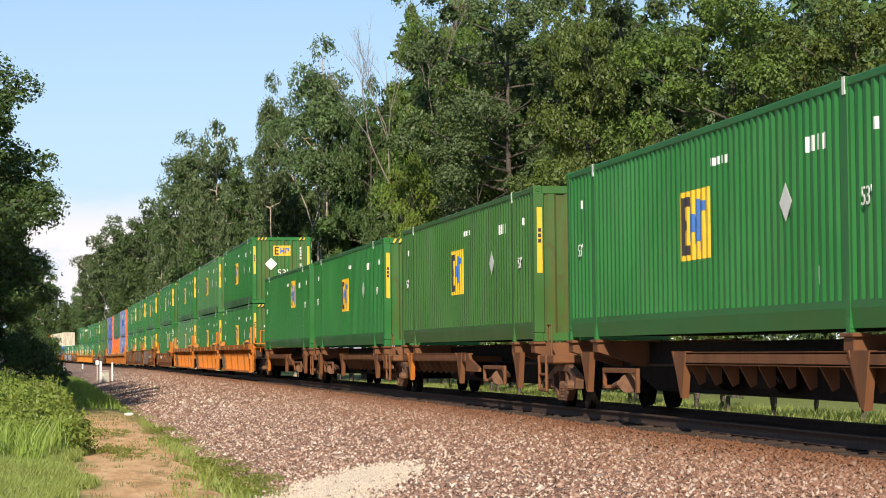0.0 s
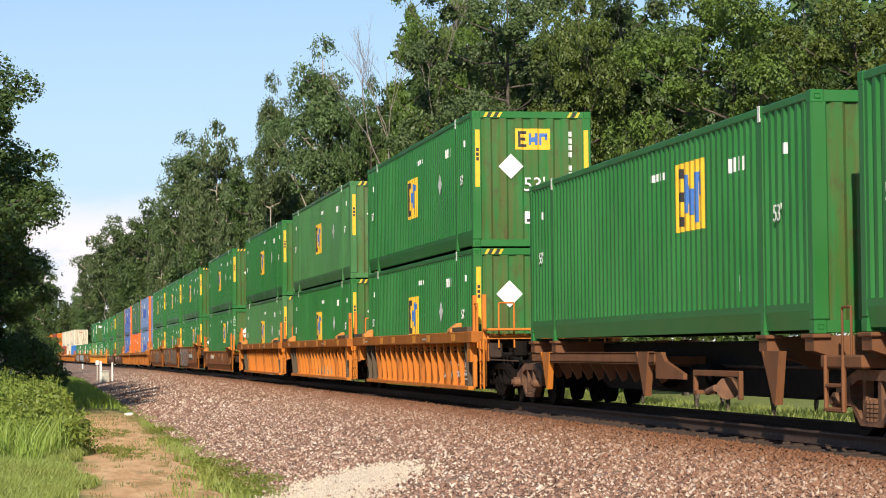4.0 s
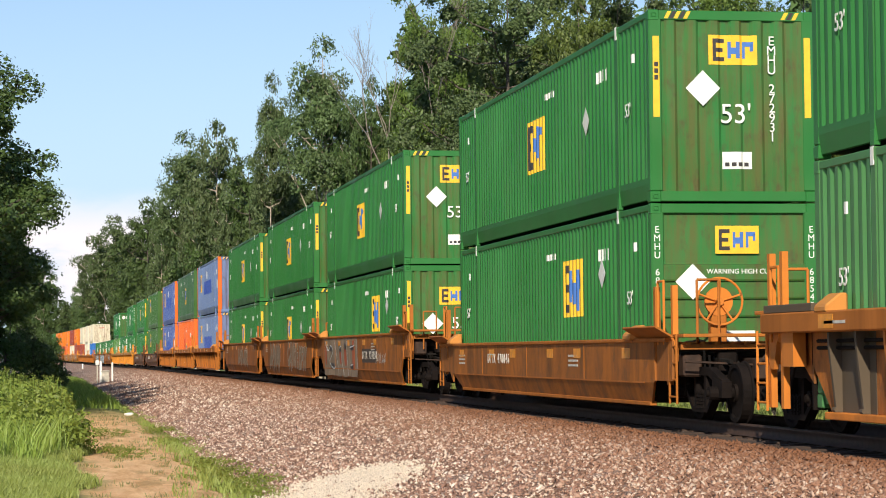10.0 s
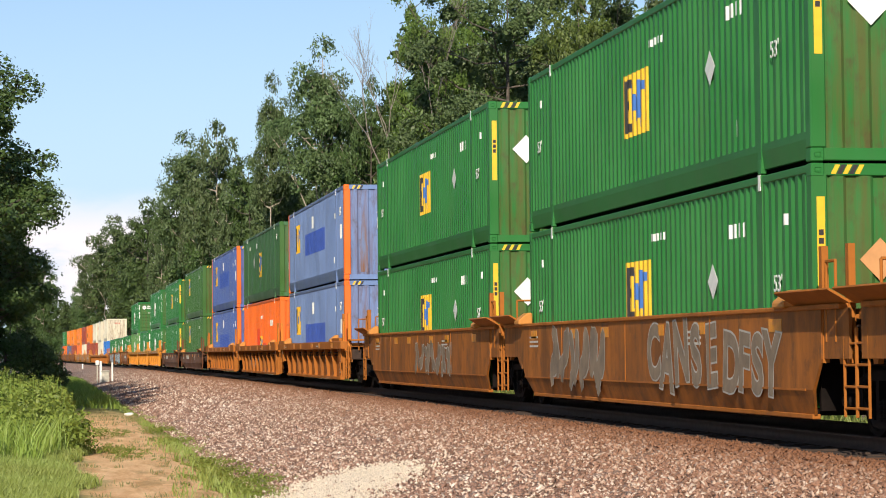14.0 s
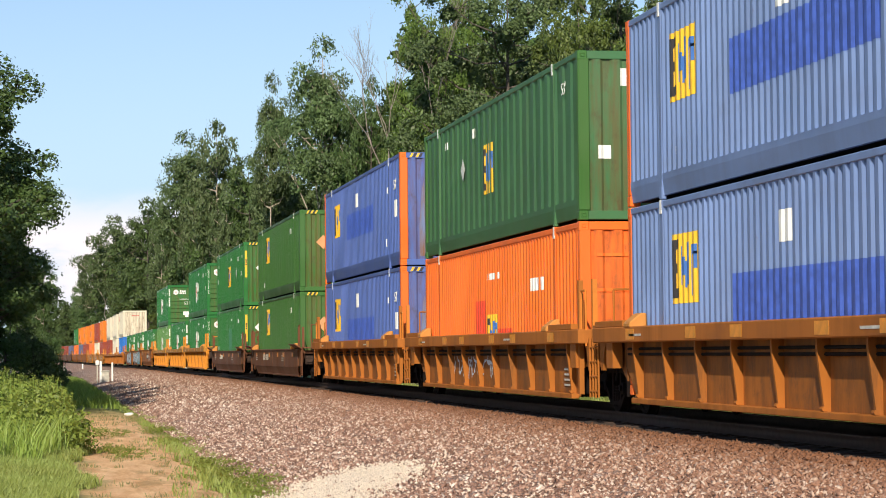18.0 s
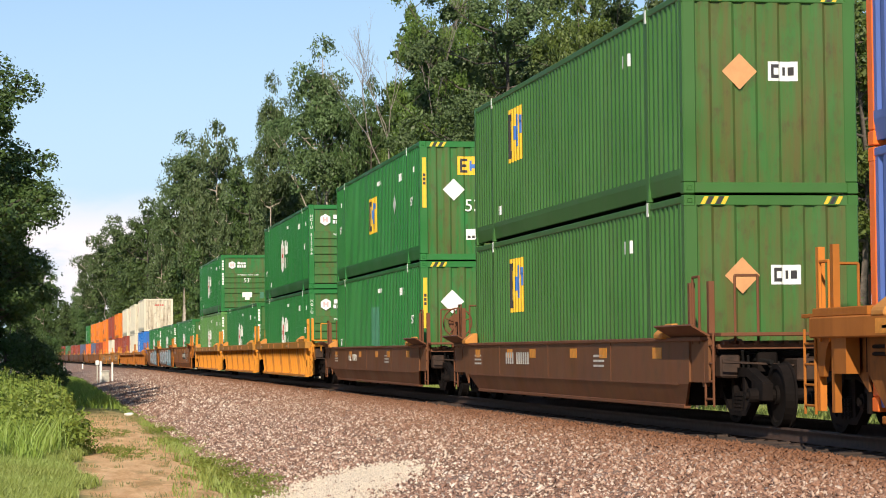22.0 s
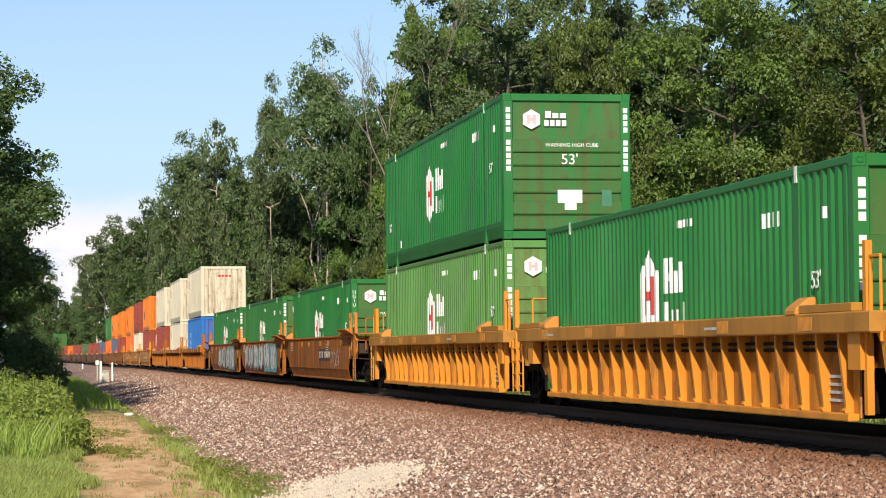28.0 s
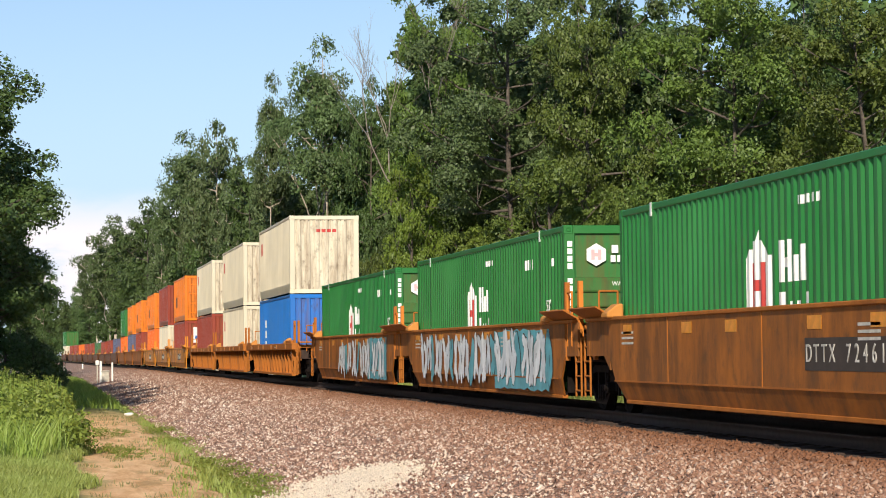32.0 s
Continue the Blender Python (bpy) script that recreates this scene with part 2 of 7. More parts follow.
# ---- ground, ballast and track ----
def ground_mat():
    m, n, l, b = node_mat("ground_soil_and_grass")
    g = n.new("ShaderNodeNewGeometry")
    sep = n.new("ShaderNodeSeparateXYZ")
    l.new(g.outputs["Position"], sep.inputs["Vector"])
    wob = noise_node(n, l, 0.35, 4, coord="Object")
    add = n.new("ShaderNodeMath")
    add.operation = "MULTIPLY_ADD"
    l.new(wob, add.inputs[0])
    add.inputs[1].default_value = 1.7
    l.new(sep.outputs["X"], add.inputs[2])
    fine = noise_node(n, l, 6.0, 8, coord="Object")
    grass = mix(n, l, ramp(n, l, fine, 0.3, 0.7), (0.12, 0.17, 0.03), (0.27, 0.29, 0.07))
    dirt = mix(n, l, ramp(n, l, noise_node(n, l, 4.2, 9, (1.0, 0.18, 1), "Object", 0.72), 0.36, 0.64), (0.64, 0.315, 0.125), (0.95, 0.62, 0.33))
    straw = ramp(n, l, noise_node(n, l, 13.0, 5, (1.0, 0.30, 1), "Object", 0.7), 0.50, 0.64, 0.0, 0.7)
    dirt = mix(n, l, straw, dirt, (0.82, 0.53, 0.27))
    pale = ramp(n, l, noise_node(n, l, 0.55, 5, (1.0, 0.5, 1), "Object", 0.65), 0.50, 0.66, 0.0, 0.55)
    dirt = mix(n, l, pale, dirt, (0.88, 0.58, 0.31))
    dirt = mix(n, l, ramp(n, l, noise_node(n, l, 1.5, 7, (1.0, 0.30, 1), "Object", 0.7), 0.52, 0.66, 0.0, 0.8), dirt, (0.45, 0.26, 0.095))
    # the worn path lies between the weeds and the verge
    inside = n.new("ShaderNodeMath")
    inside.operation = "MULTIPLY"
    l.new(ramp(n, l, add.outputs[0], -9.0, -8.5), inside.inputs[0])
    l.new(ramp(n, l, add.outputs[0], -6.30, -6.95), inside.inputs[1])
    fwd = n.new("ShaderNodeMath")
    fwd.operation = "MULTIPLY"
    l.new(inside.outputs[0], fwd.inputs[0])
    l.new(ramp(n, l, sep.outputs["Y"], 85.0, 70.0), fwd.inputs[1])
    l.new(mix(n, l, fwd.outputs[0], grass, dirt), b.inputs["Base Color"])
    b.inputs["Roughness"].default_value = 0.95
    bump(n, l, b, noise_node(n, l, 5.0, 8, (1.0, 0.45, 1.0), "Object", 0.7), 0.8, 0.08)
    return m


def stone_mix(n, l, src):
    r = n.new("ShaderNodeValToRGB")
    e = r.color_ramp.elements
    e[0].position, e[0].color = 0.0, (0.105, 0.062, 0.046, 1)
    e[1].position, e[1].color = 1.0, (0.90, 0.77, 0.65, 1)
    for pos, col in ((0.25, (0.225, 0.125, 0.092, 1)), (0.5, (0.375, 0.212, 0.152, 1)), (0.70, (0.525, 0.350, 0.260, 1)), (0.84, (0.745, 0.575, 0.455, 1))):
        k = e.new(pos)
        k.color = col
    l.new(src, r.inputs["Fac"])
    return r.outputs["Color"]


def ballast_mat():
    """Crushed pinkish stone; rust-brown from brake dust near the rails, painted shade under the train."""
    m, n, l, b = node_mat("crushed_stone_bed")
    tc = n.new("ShaderNodeTexCoord")
    v = n.new("ShaderNodeTexVoronoi")
    v.inputs["Scale"].default_value = 21.0
    l.new(tc.outputs["Object"], v.inputs["Vector"])
    sx = n.new("ShaderNodeSeparateColor")
    l.new(v.outputs["Color"], sx.inputs["Color"])
    c = stone_mix(n, l, sx.outputs["Red"])
    big = ramp(n, l, noise_node(n, l, 0.5, 4), 0.3, 0.7, 0.0, 0.35)
    c = mix(n, l, big, c, (0.34, 0.187, 0.125))
    lump = ramp(n, l, noise_node(n, l, 3.2, 8, (1.0, 0.45, 1), rough=0.75), 0.36, 0.62)
    c = mix(n, l, lump, mix(n, l, 0.45, c, (0.15, 0.085, 0.062)), c)
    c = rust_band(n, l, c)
    l.new(c, b.inputs["Base Color"])
    b.inputs["Roughness"].default_value = 0.9
    inv = n.new("ShaderNodeMath")
    inv.operation = "MULTIPLY"
    inv.inputs[1].default_value = -1.0
    l.new(v.outputs["Distance"], inv.inputs[0])
    bump(n, l, b, inv.outputs[0], 1.0, 0.05)
    return m


def rust_band(n, l, c):
    g = n.new("ShaderNodeNewGeometry")
    sep = n.new("ShaderNodeSeparateXYZ")
    l.new(g.outputs["Position"], sep.inputs["Vector"])
    ad = n.new("ShaderNodeMath")
    ad.operation = "MULTIPLY_ADD"
    l.new(noise_node(n, l, 1.2, 5), ad.inputs[0])
    ad.inputs[1].default_value = 1.0
    l.new(sep.outputs["X"], ad.inputs[2])
    c = mix(n, l, ramp(n, l, ad.outputs[0], -4.4, -1.6, 0.0, 0.62), c, (0.30, 0.140, 0.070))
    c = mix(n, l, ramp(n, l, ad.outputs[0], -2.1, -1.1, 0.0, 0.92), c, (0.20, 0.080, 0.034))
    # near black from here inwards: the train's shade put into the stone colour
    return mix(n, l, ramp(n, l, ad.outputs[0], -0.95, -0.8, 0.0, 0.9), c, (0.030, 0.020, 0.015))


def stone_mat():
    m, n, l, b = node_mat("crushed_stones")
    g = n.new("ShaderNodeNewGeometry")
    c = stone_mix(n, l, g.outputs["Random Per Island"])
    c = mix(n, l, ramp(n, l, noise_node(n, l, 0.5, 4), 0.3, 0.7, 0.0, 0.25), c, (0.37, 0.20, 0.132))
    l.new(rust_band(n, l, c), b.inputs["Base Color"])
    b.inputs["Roughness"].default_value = 0.85
    return m


SOIL, BALLAST, STONES = ground_mat(), ballast_mat(), stone_mat()
SLEEPER = plain("old_sleeper_wood", (0.055, 0.034, 0.024), 0.9, var=0.4, scale=9)
RAIL_RUST = plain("rail_steel", (0.065, 0.036, 0.025), 0.7, 0.2, 0.3, 8)

PROFILE = ((-7.05, -0.95), (-6.7, -0.86), (-5.0, -0.60), (-3.4, -0.39), (-2.35, -0.27), (-1.6, -0.20), (0.0, -0.20), (1.6, -0.20), (2.35, -0.27), (3.6, -0.75), (4.1, -0.95))


def bed_z(d):
    for (a, za), (b, zb) in zip(PROFILE, PROFILE[1:]):
        if a <= d <= b:
            return za + (zb - za) * (d - a) / (b - a)
    return -0.9


def soil_z(x, y):
    tx, tz, _ = track(y)
    d = x - tx
    z = -0.90 + 0.10 * math.sin(x * 0.37 + 1) * math.sin(y * 0.11) * min(1, max(0, (abs(d) - 7) / 6))
    if d < -9.5:
        z += 0.55 * min(1.0, (-9.5 - d) / 5.0)
    if -7.6 < d < 4.4:
        z -= 0.12
    return z + tz


def sheet(name, xs, ys, height, material, label, shift=True):
    verts, faces = [], []
    for y in ys:
        tx = track(y)[0] if shift else 0.0
        verts += [(x + tx, y, height(x, y)) for x in xs]
    nx = len(xs)
    for j in range(len(ys) - 1):
        for i in range(nx - 1):
            a = j * nx + i
            faces += [a, a + 1, a + nx + 1, a + nx]
    ob = new(name, raw_mesh(name, verts, faces, 4, material, True))
    return tagged(ob, label, name, kind="structure")


gx = [-2500, -900, -300, -120, -60, -40, -30] + [-26 + 0.5 * i for i in range(70)] + [10, 12, 15, 20, 30, 45, 70, 130, 300, 900, 2500]
gy = [-900, -400, -200, -100, -50, -20] + [0.6 * i for i in range(150)] + [90 + 4 * i for i in range(60)] + [340, 380, 440, 520, 640, 800, 1100, 1700, 3000, 4500]
sheet("ground", gx, gy, lambda x, y: soil_z(x + track(y)[0], y), SOIL, "grassy ground with a worn pale dirt path beside the ballast")
by = [-450 + 10 * i for i in range(45)] + [0.5 * i for i in range(161)] + [82 + 3 * i for i in range(100)] + [385 + 12 * i for i in range(60)]
bx = [PROFILE[0][0]] + [-6.9 + 0.25 * i for i in range(23)] + [-1.2, -0.6, 0, 0.6, 1.2, 1.6, 2.35, 3.0, 3.6, 4.1]
noise.seed_set(3)
sheet("ballast_bed", bx, by, lambda x, y: bed_z(x) + track(y)[1] + 0.035 * noise.noise((x * 1.3, y * 1.3, 0)), BALLAST, "pinkish-grey crushed stone ballast, rust-brown beside the rails")


def loose_stones():
    """Angular stones on the bed where it lies nearest."""
    rng = np.random.default_rng(4)
    base = np.array([(1, 0, 0), (-1, 0, 0), (0, 1, 0), (0, -1, 0), (0, 0, 1), (0, 0, -1)], dtype=float)
    tri = np.array([(0, 2, 4), (2, 1, 4), (1, 3, 4), (3, 0, 4), (2, 0, 5), (1, 2, 5), (3, 1, 5), (0, 3, 5)])
    n = 95000
    y = 17 + 110 * rng.random(n) ** 1.7
    x = -7.3 + 5.9 * rng.random(n)
    keep = x < -1.35
    x, y = x[keep], y[keep]
    n = len(x)
    px, pz = np.array([p[0] for p in PROFILE]), np.array([p[1] for p in PROFILE])
    z = np.interp(x, px, pz) - 4.9e-6 * y * y
    size = 0.016 + 0.026 * rng.random(n) ** 1.6
    v = base[None] * (0.65 + 0.7 * rng.random((n, 6, 1))) + 0.25 * rng.normal(size=(n, 6, 3))
    v *= (size[:, None] * np.stack([np.ones(n), 0.7 + 0.5 * rng.random(n), 0.55 + 0.4 * rng.random(n)], 1))[:, None, :]
    a = rng.random(n) * math.tau
    ca, sa = np.cos(a)[:, None], np.sin(a)[:, None]
    tilt = rng.normal(size=(n, 1)) * 0.5
    vx, vy = v[..., 0] * ca - v[..., 1] * sa, v[..., 0] * sa + v[..., 1] * ca
    vz = v[..., 2] + tilt * vx
    verts = np.stack([vx + x[:, None], vy + y[:, None], vz + (z + 0.012)[:, None]], -1).reshape(-1, 3)
    faces = (tri[None] + 6 * np.arange(n)[:, None, None]).ravel()
    far = rng.random((18000, 2))
    fy, fx = 70 + 170 * far[:, 0] ** 1.3, -6.9 + 5.2 * far[:, 1]
    fz = np.interp(fx, px, pz) - 4.9e-6 * fy * fy + 0.01
    fv = (base[None] * (0.65 + 0.7 * rng.random((len(fx), 6, 1))) + 0.25 * rng.normal(size=(len(fx), 6, 3))) * (0.035 + 0.04 * rng.random(len(fx)))[:, None, None]
    fverts = (fv + np.stack([fx, fy, fz], 1)[:, None, :]).reshape(-1, 3)
    faces = np.concatenate([faces, (tri[None] + len(verts) + 6 * np.arange(len(fx))[:, None, None]).ravel()])
    verts = np.concatenate([verts, fverts])
    tagged(new("ballast_stones", raw_mesh("ballast_stones", verts, faces, 3, STONES)), "loose angular pinkish and pale ballast stones on the bed", "stones", kind="stuff")


loose_stones()


def rails():
    t = tagged(new("railway_track"), "single railway track with rusty rails on dark wooden sleepers", "track", kind="structure")
    head = [(-0.036, 0.0), (0.036, 0.0), (0.036, -0.035), (0.010, -0.05), (0.010, -0.14), (0.07, -0.155), (0.07, -0.165), (-0.07, -0.165), (-0.07, -0.155), (-0.010, -0.14), (-0.010, -0.05), (-0.036, -0.035)]
    ys = [-420] + [-400 + 20 * i for i in range(62)]
    for sx in (-0.7535, 0.7535):
        verts, faces = [], []
        for y in ys:
            tx, tz, _ = track(y)
            verts += [(tx + sx + p[0], y, tz + p[1]) for p in head]
        k = len(head)
        for j in range(len(ys) - 1):
            for i in range(k):
                a, b2 = j * k + i, j * k + (i + 1) % k
                faces += [a, b2, b2 + k, a + k]
        part("rail", raw_mesh("rail", verts, faces, 4, RAIL_RUST), RAIL_RUST, t)
    tie = mesh_of(boxes((-1.32, 1.32, -0.115, 0.115, -0.34, -0.168), bevel=0.015), "sleeper")
    plate = mesh_of(boxes((-0.9, -0.6, -0.09, 0.09, -0.168, -0.155), (0.6, 0.9, -0.09, 0.09, -0.168, -0.155)), "tie_plate")
    rnd = random.Random(2)
    for i in range(140):
        y = 14 + 0.52 * i
        tx, tz, _ = track(y)
        s = part("sleeper", tie, SLEEPER, t, at=pose(tx + rnd.uniform(-0.05, 0.05), y, tz - rnd.uniform(0, 0.02), 0, 0, rnd.uniform(-0.8, 0.8)))
        part("tie_plate", plate, BRAKE, s)
    bm = bmesh.new()
    for i in range(420):
        y = 14 + 0.52 * 140 + 0.75 * i
        tx, tz, _ = track(y)
        box(bm, tx - 1.32, tx + 1.32, y - 0.13, y + 0.13, tz - 0.34, tz - 0.17)
    ob = part("far_sleepers", bm, SLEEPER, t)
    ob["kind"] = "stuff"


rails()

# ---- trees ----
LEAF = leaf_mat("broad_leaves", (0.036, 0.066, 0.013), (0.165, 0.215, 0.040), 0.20)
LEAF_DARK = leaf_mat("deep_green_leaves", (0.023, 0.046, 0.014), (0.102, 0.150, 0.038), 0.15)
LEAF_LIGHT = leaf_mat("young_leaves", (0.080, 0.125, 0.017), (0.215, 0.275, 0.040), 0.25)
LEAF_GREY = leaf_mat("greyish_leaves", (0.045, 0.072, 0.027), (0.140, 0.184, 0.066), 0.18)
BARK = plain("brown_bark", (0.105, 0.085, 0.068), 0.95, var=0.45, scale=7)
BARK_GREY = plain("dead_grey_wood", (0.26, 0.225, 0.19), 0.9, var=0.35, scale=4)
BARK_PALE = plain("pale_bark", (0.46, 0.39, 0.31), 0.9, var=0.4, scale=3)


def leaf_quads(rng, p, face, size):
    """A folded, pointed leaf at each place p, roughly facing along face; arrays of quads."""
    nrm = face + 0.55 * rng.normal(size=p.shape)
    nrm /= np.linalg.norm(nrm, axis=1, keepdims=True) + 1e-9
    a = np.cross(nrm, rng.normal(size=p.shape))
    a /= np.linalg.norm(a, axis=1, keepdims=True) + 1e-9
    b = np.cross(nrm, a)
    s = size * (0.55 + 0.9 * rng.random((len(p), 1)))
    fold = nrm * s * 0.2
    return np.stack([p - a * s, p - b * s * 0.52 + fold, p + a * s, p + b * s * 0.52 + fold], 1).reshape(-1, 3)


def leaves_at(rng, centres, radii, count, size):
    """Round loose clumps of leaves; arrays of quads."""
    k = len(centres)
    d = rng.normal(size=(k, count, 3))
    d /= np.linalg.norm(d, axis=2, keepdims=True) + 1e-9
    off = d * radii[:, None, None] * (0.30 + 0.80 * rng.random((k, count, 1)) ** 0.55)
    off[..., 2] *= 0.7
    p = (centres[:, None, :] + off).reshape(-1, 3)
    return leaf_quads(rng, p, 0.75 * d.reshape(-1, 3) + np.array([0, 0, 0.4]), size)


def bough_leaves(rng, centres, radii, outward, sprays, per, size, core):
    """Boughs: layered sprays of leaves over the upper and outer side of each one, darker and sparser below."""
    k = len(centres)
    d = rng.normal(size=(k, sprays, 3))
    d[..., 2] = d[..., 2] * 0.75 + 0.38
    d += 0.45 * outward[:, None, :]
    d /= np.linalg.norm(d, axis=2, keepdims=True) + 1e-9
    reach = radii[:, None, None] * (0.62 + 0.52 * rng.random((k, sprays, 1)))
    hub = centres[:, None, :] + d * reach * np.array([1.0, 1.0, 0.62])
    hub = hub.reshape(-1, 3)
    dd = d.reshape(-1, 3)
    rr = np.repeat(radii, sprays) * (0.24 + 0.22 * rng.random(k * sprays))
    q = rng.normal(size=(len(hub), per, 3))
    q -= 0.55 * (q * dd[:, None, :]).sum(2, keepdims=True) * dd[:, None, :]
    q *= (rr[:, None, None] * 0.62)
    q[..., 2] -= 0.30 * np.abs(q[..., 0])
    p = (hub[:, None, :] + q).reshape(-1, 3)
    face = np.repeat(0.6 * dd + np.array([0, 0, 0.35]), per, axis=0)
    quads = [leaf_quads(rng, p, face, size)]
    if core:
        quads.append(leaves_at(rng, centres, radii * 0.80, core, size * 2.1))
    return np.concatenate(quads)


def tube(verts, faces, pts, radii, sides=7):
    """A tapered tube through points, as quads."""
    start = len(verts)
    for i, (p, r) in enumerate(zip(pts, radii)):
        p = Vector(p)
        d = (Vector(pts[min(i + 1, len(pts) - 1)]) - Vector(pts[max(i - 1, 0)])).normalized()
        m = d.to_track_quat("Z", "Y").to_matrix()
        for k in range(sides):
            ang = k * math.tau / sides
            verts.append(p + m @ Vector((r * math.cos(ang), r * math.sin(ang), 0)))
    for i in range(len(pts) - 1):
        for k in range(sides):
            a, b = start + i * sides + k, start + i * sides + (k + 1) % sides
            faces += [a, b, b + sides, a + sides]


def crowned(seed, h=16.0, spread=4.8, low=0.2, limbs=20, full=0.6, sprays=15, per=44, leaf=0.075, core=50, bough=1.25, lean=0.0):
    """A broad tree: trunk, spreading limbs, and boughs of leaves at the limbs' tips and middles."""
    rng, rnd = np.random.default_rng(seed), random.Random(seed)
    verts, faces = [], []
    top = Vector((lean * h, rnd.uniform(-0.5, 0.5), h * 0.90))
    trunk = [Vector((0, 0, -0.4)), Vector((0.1 * lean * h, 0.05, h * 0.2)), Vector((0.4 * lean * h + rnd.uniform(-.3, .3), rnd.uniform(-.3, .3), h * 0.5)), top]
    tube(verts, faces, trunk, (0.30, 0.22, 0.13, 0.03))
    centres, radii, outs = [top + Vector((0, 0, 0.02 * h))], [0.8 * bough], [Vector((0, 0, 1))]
    for i in range(limbs):
        f = low + (0.88 - low) * (i + rnd.random()) / limbs
        ang = i * 2.4 + rnd.uniform(-0.5, 0.5)
        base = trunk[1].lerp(trunk[2], f / 0.5) if f < 0.5 else trunk[2].lerp(top, (f - 0.5) / 0.5)
        g = (f - low) / (1.0 - low)
        shape = math.sin(math.pi * min(0.87, 0.24 + 0.64 * g)) ** full
        reach = (spread - 0.6 * bough) * shape * rnd.choice((0.55, 0.78, 0.95, 1.10))
        out = Vector((math.cos(ang), math.sin(ang), 0))
        tip = base + out * reach + Vector((0, 0, rnd.uniform(0.0, 0.4) * reach + 0.3 + 0.04 * h * g))
        mid = base.lerp(tip, 0.5) + Vector((rnd.uniform(-.4, .4), rnd.uniform(-.4, .4), -0.10 * reach))
        thick = 0.085 * (1.0 - 0.55 * g)
        tube(verts, faces, [base, mid, tip], (thick, thick * 0.6, 0.014), 5)
        for j in range(3):
            root = mid.lerp(tip, rnd.uniform(0, 0.8))
            twig = root + Vector((rnd.uniform(-1, 1), rnd.uniform(-1, 1), rnd.uniform(0.0, 0.9))) * reach * 0.40
            tube(verts, faces, [root, twig], (thick * 0.42, 0.008), 4)
        size = bough * rnd.uniform(0.62, 1.15) * (1.0 - 0.25 * g)
        centres.append(tip)
        radii.append(size)
        outs.append(out)
        if reach > 1.6:
            side = Vector((-out.y, out.x, rnd.uniform(-0.2, 0.35))) * rnd.choice((-1, 1))
            centres.append(mid.lerp(tip, rnd.uniform(0.2, 0.6)) + side * size * 0.9)
            radii.append(size * rnd.uniform(0.6, 0.9))
            outs.append((out + side).normalized())
        if i % 2:
            centres.append(base.lerp(mid, 0.7) + Vector((0, 0, 0.5)))
            radii.append(size * 0.8)
            outs.append(Vector((0, 0, 1)))
    wood = (np.array([tuple(v) for v in verts]), faces)
    quads = bough_leaves(rng, np.array([tuple(c) for c in centres]), np.array(radii), np.array([tuple(o) for o in outs]), sprays, per, leaf, core)
    return wood, quads


def forked(seed, h=18.0, first=0.35, splay=0.42, depth=5, lean=(0.0, 0.0), bough=0.0, sprays=9, per=30, leaf=0.08, core=10, thick=0.20, keep=1.0):
    """An open tree that forks again and again; boughs, if any, hang at the tips."""
    rng, rnd = np.random.default_rng(seed), random.Random(seed)
    verts, faces, tips = [], [], []

    def grow(p, d, length, r, n):
        bend = Vector((rnd.gauss(0, .10), rnd.gauss(0, .10), rnd.gauss(0, .05)))
        mid = p + (d + bend) * length * 0.5
        q = p + d * length
        tube(verts, faces, [p, mid, q], (r, r * 0.82, r * 0.66), 7 if n == depth else 5)
        if n == 0:
            tips.append((q, d))
            return
        if n < depth - 1 and rnd.random() < 0.5:
            tips.append((q, d))
        turn = rnd.uniform(0, math.tau)
        for j in range(2 if rnd.random() < 0.6 else 3):
            a = turn + j * (math.pi if j < 2 else math.pi / 2) + rnd.uniform(-0.5, 0.5)
            s = splay * rnd.uniform(0.5, 1.25)
            side = Vector((math.cos(a), math.sin(a), 0))
            nd = (d * math.cos(s) + side * math.sin(s) + Vector((0, 0, 0.10))).normalized()
            grow(q, nd, length * rnd.uniform(0.62, 0.86), r * (0.66 if j else 0.60), n - 1)
    d0 = Vector((lean[0], lean[1], 1)).normalized()
    grow(Vector((0, 0, -0.4)), d0, h * first, thick, depth)
    k = h / max(v.z for v in verts)
    drift = sum((t[0] for t in tips), Vector()) / len(tips)
    shear = np.array([[1, 0, 0], [0, 1, 0], [-drift.x / drift.z, -drift.y / drift.z, k]])
    wood = (np.array([tuple(v) for v in verts]) @ shear, faces)
    if not bough:
        return wood, None
    tips = [t for t in tips if rnd.random() < keep]
    centres = np.array([tuple(t[0]) for t in tips]) @ shear
    radii = np.array([bough * rnd.uniform(0.6, 1.2) for _ in tips])
    quads = bough_leaves(rng, centres, radii, np.array([tuple(t[1]) for t in tips]), sprays, per, leaf, core)
    return wood, quads


TREE_KINDS = {}


def tree_kind(name, bark, foliage, label, shape, h):
    wood, quads = shape
    me = raw_mesh(name + "_trunk", wood[0], wood[1], 4, bark, True)
    crown = raw_mesh(name + "_crown", quads, np.arange(len(quads)), 4, foliage) if quads is not None else None
    TREE_KINDS[name] = (me, crown, h, label)


def plant(kind, x, y, height, turn=0.0, wide=1.0, cat="tree", leaf=None):
    me, crown, h, label = TREE_KINDS[kind]
    t = thing(cat, label, cat, "trees beside the track")
    k = height / h
    t.matrix_basis = pose(x, y, soil_z(x, y), 0, 0, turn) @ Matrix.Diagonal((k * wide, k * wide, k, 1))
    part("trunk", me, me.materials[0], t)
    if crown:
        part("crown", crown, leaf or crown.materials[0], t)
    return t


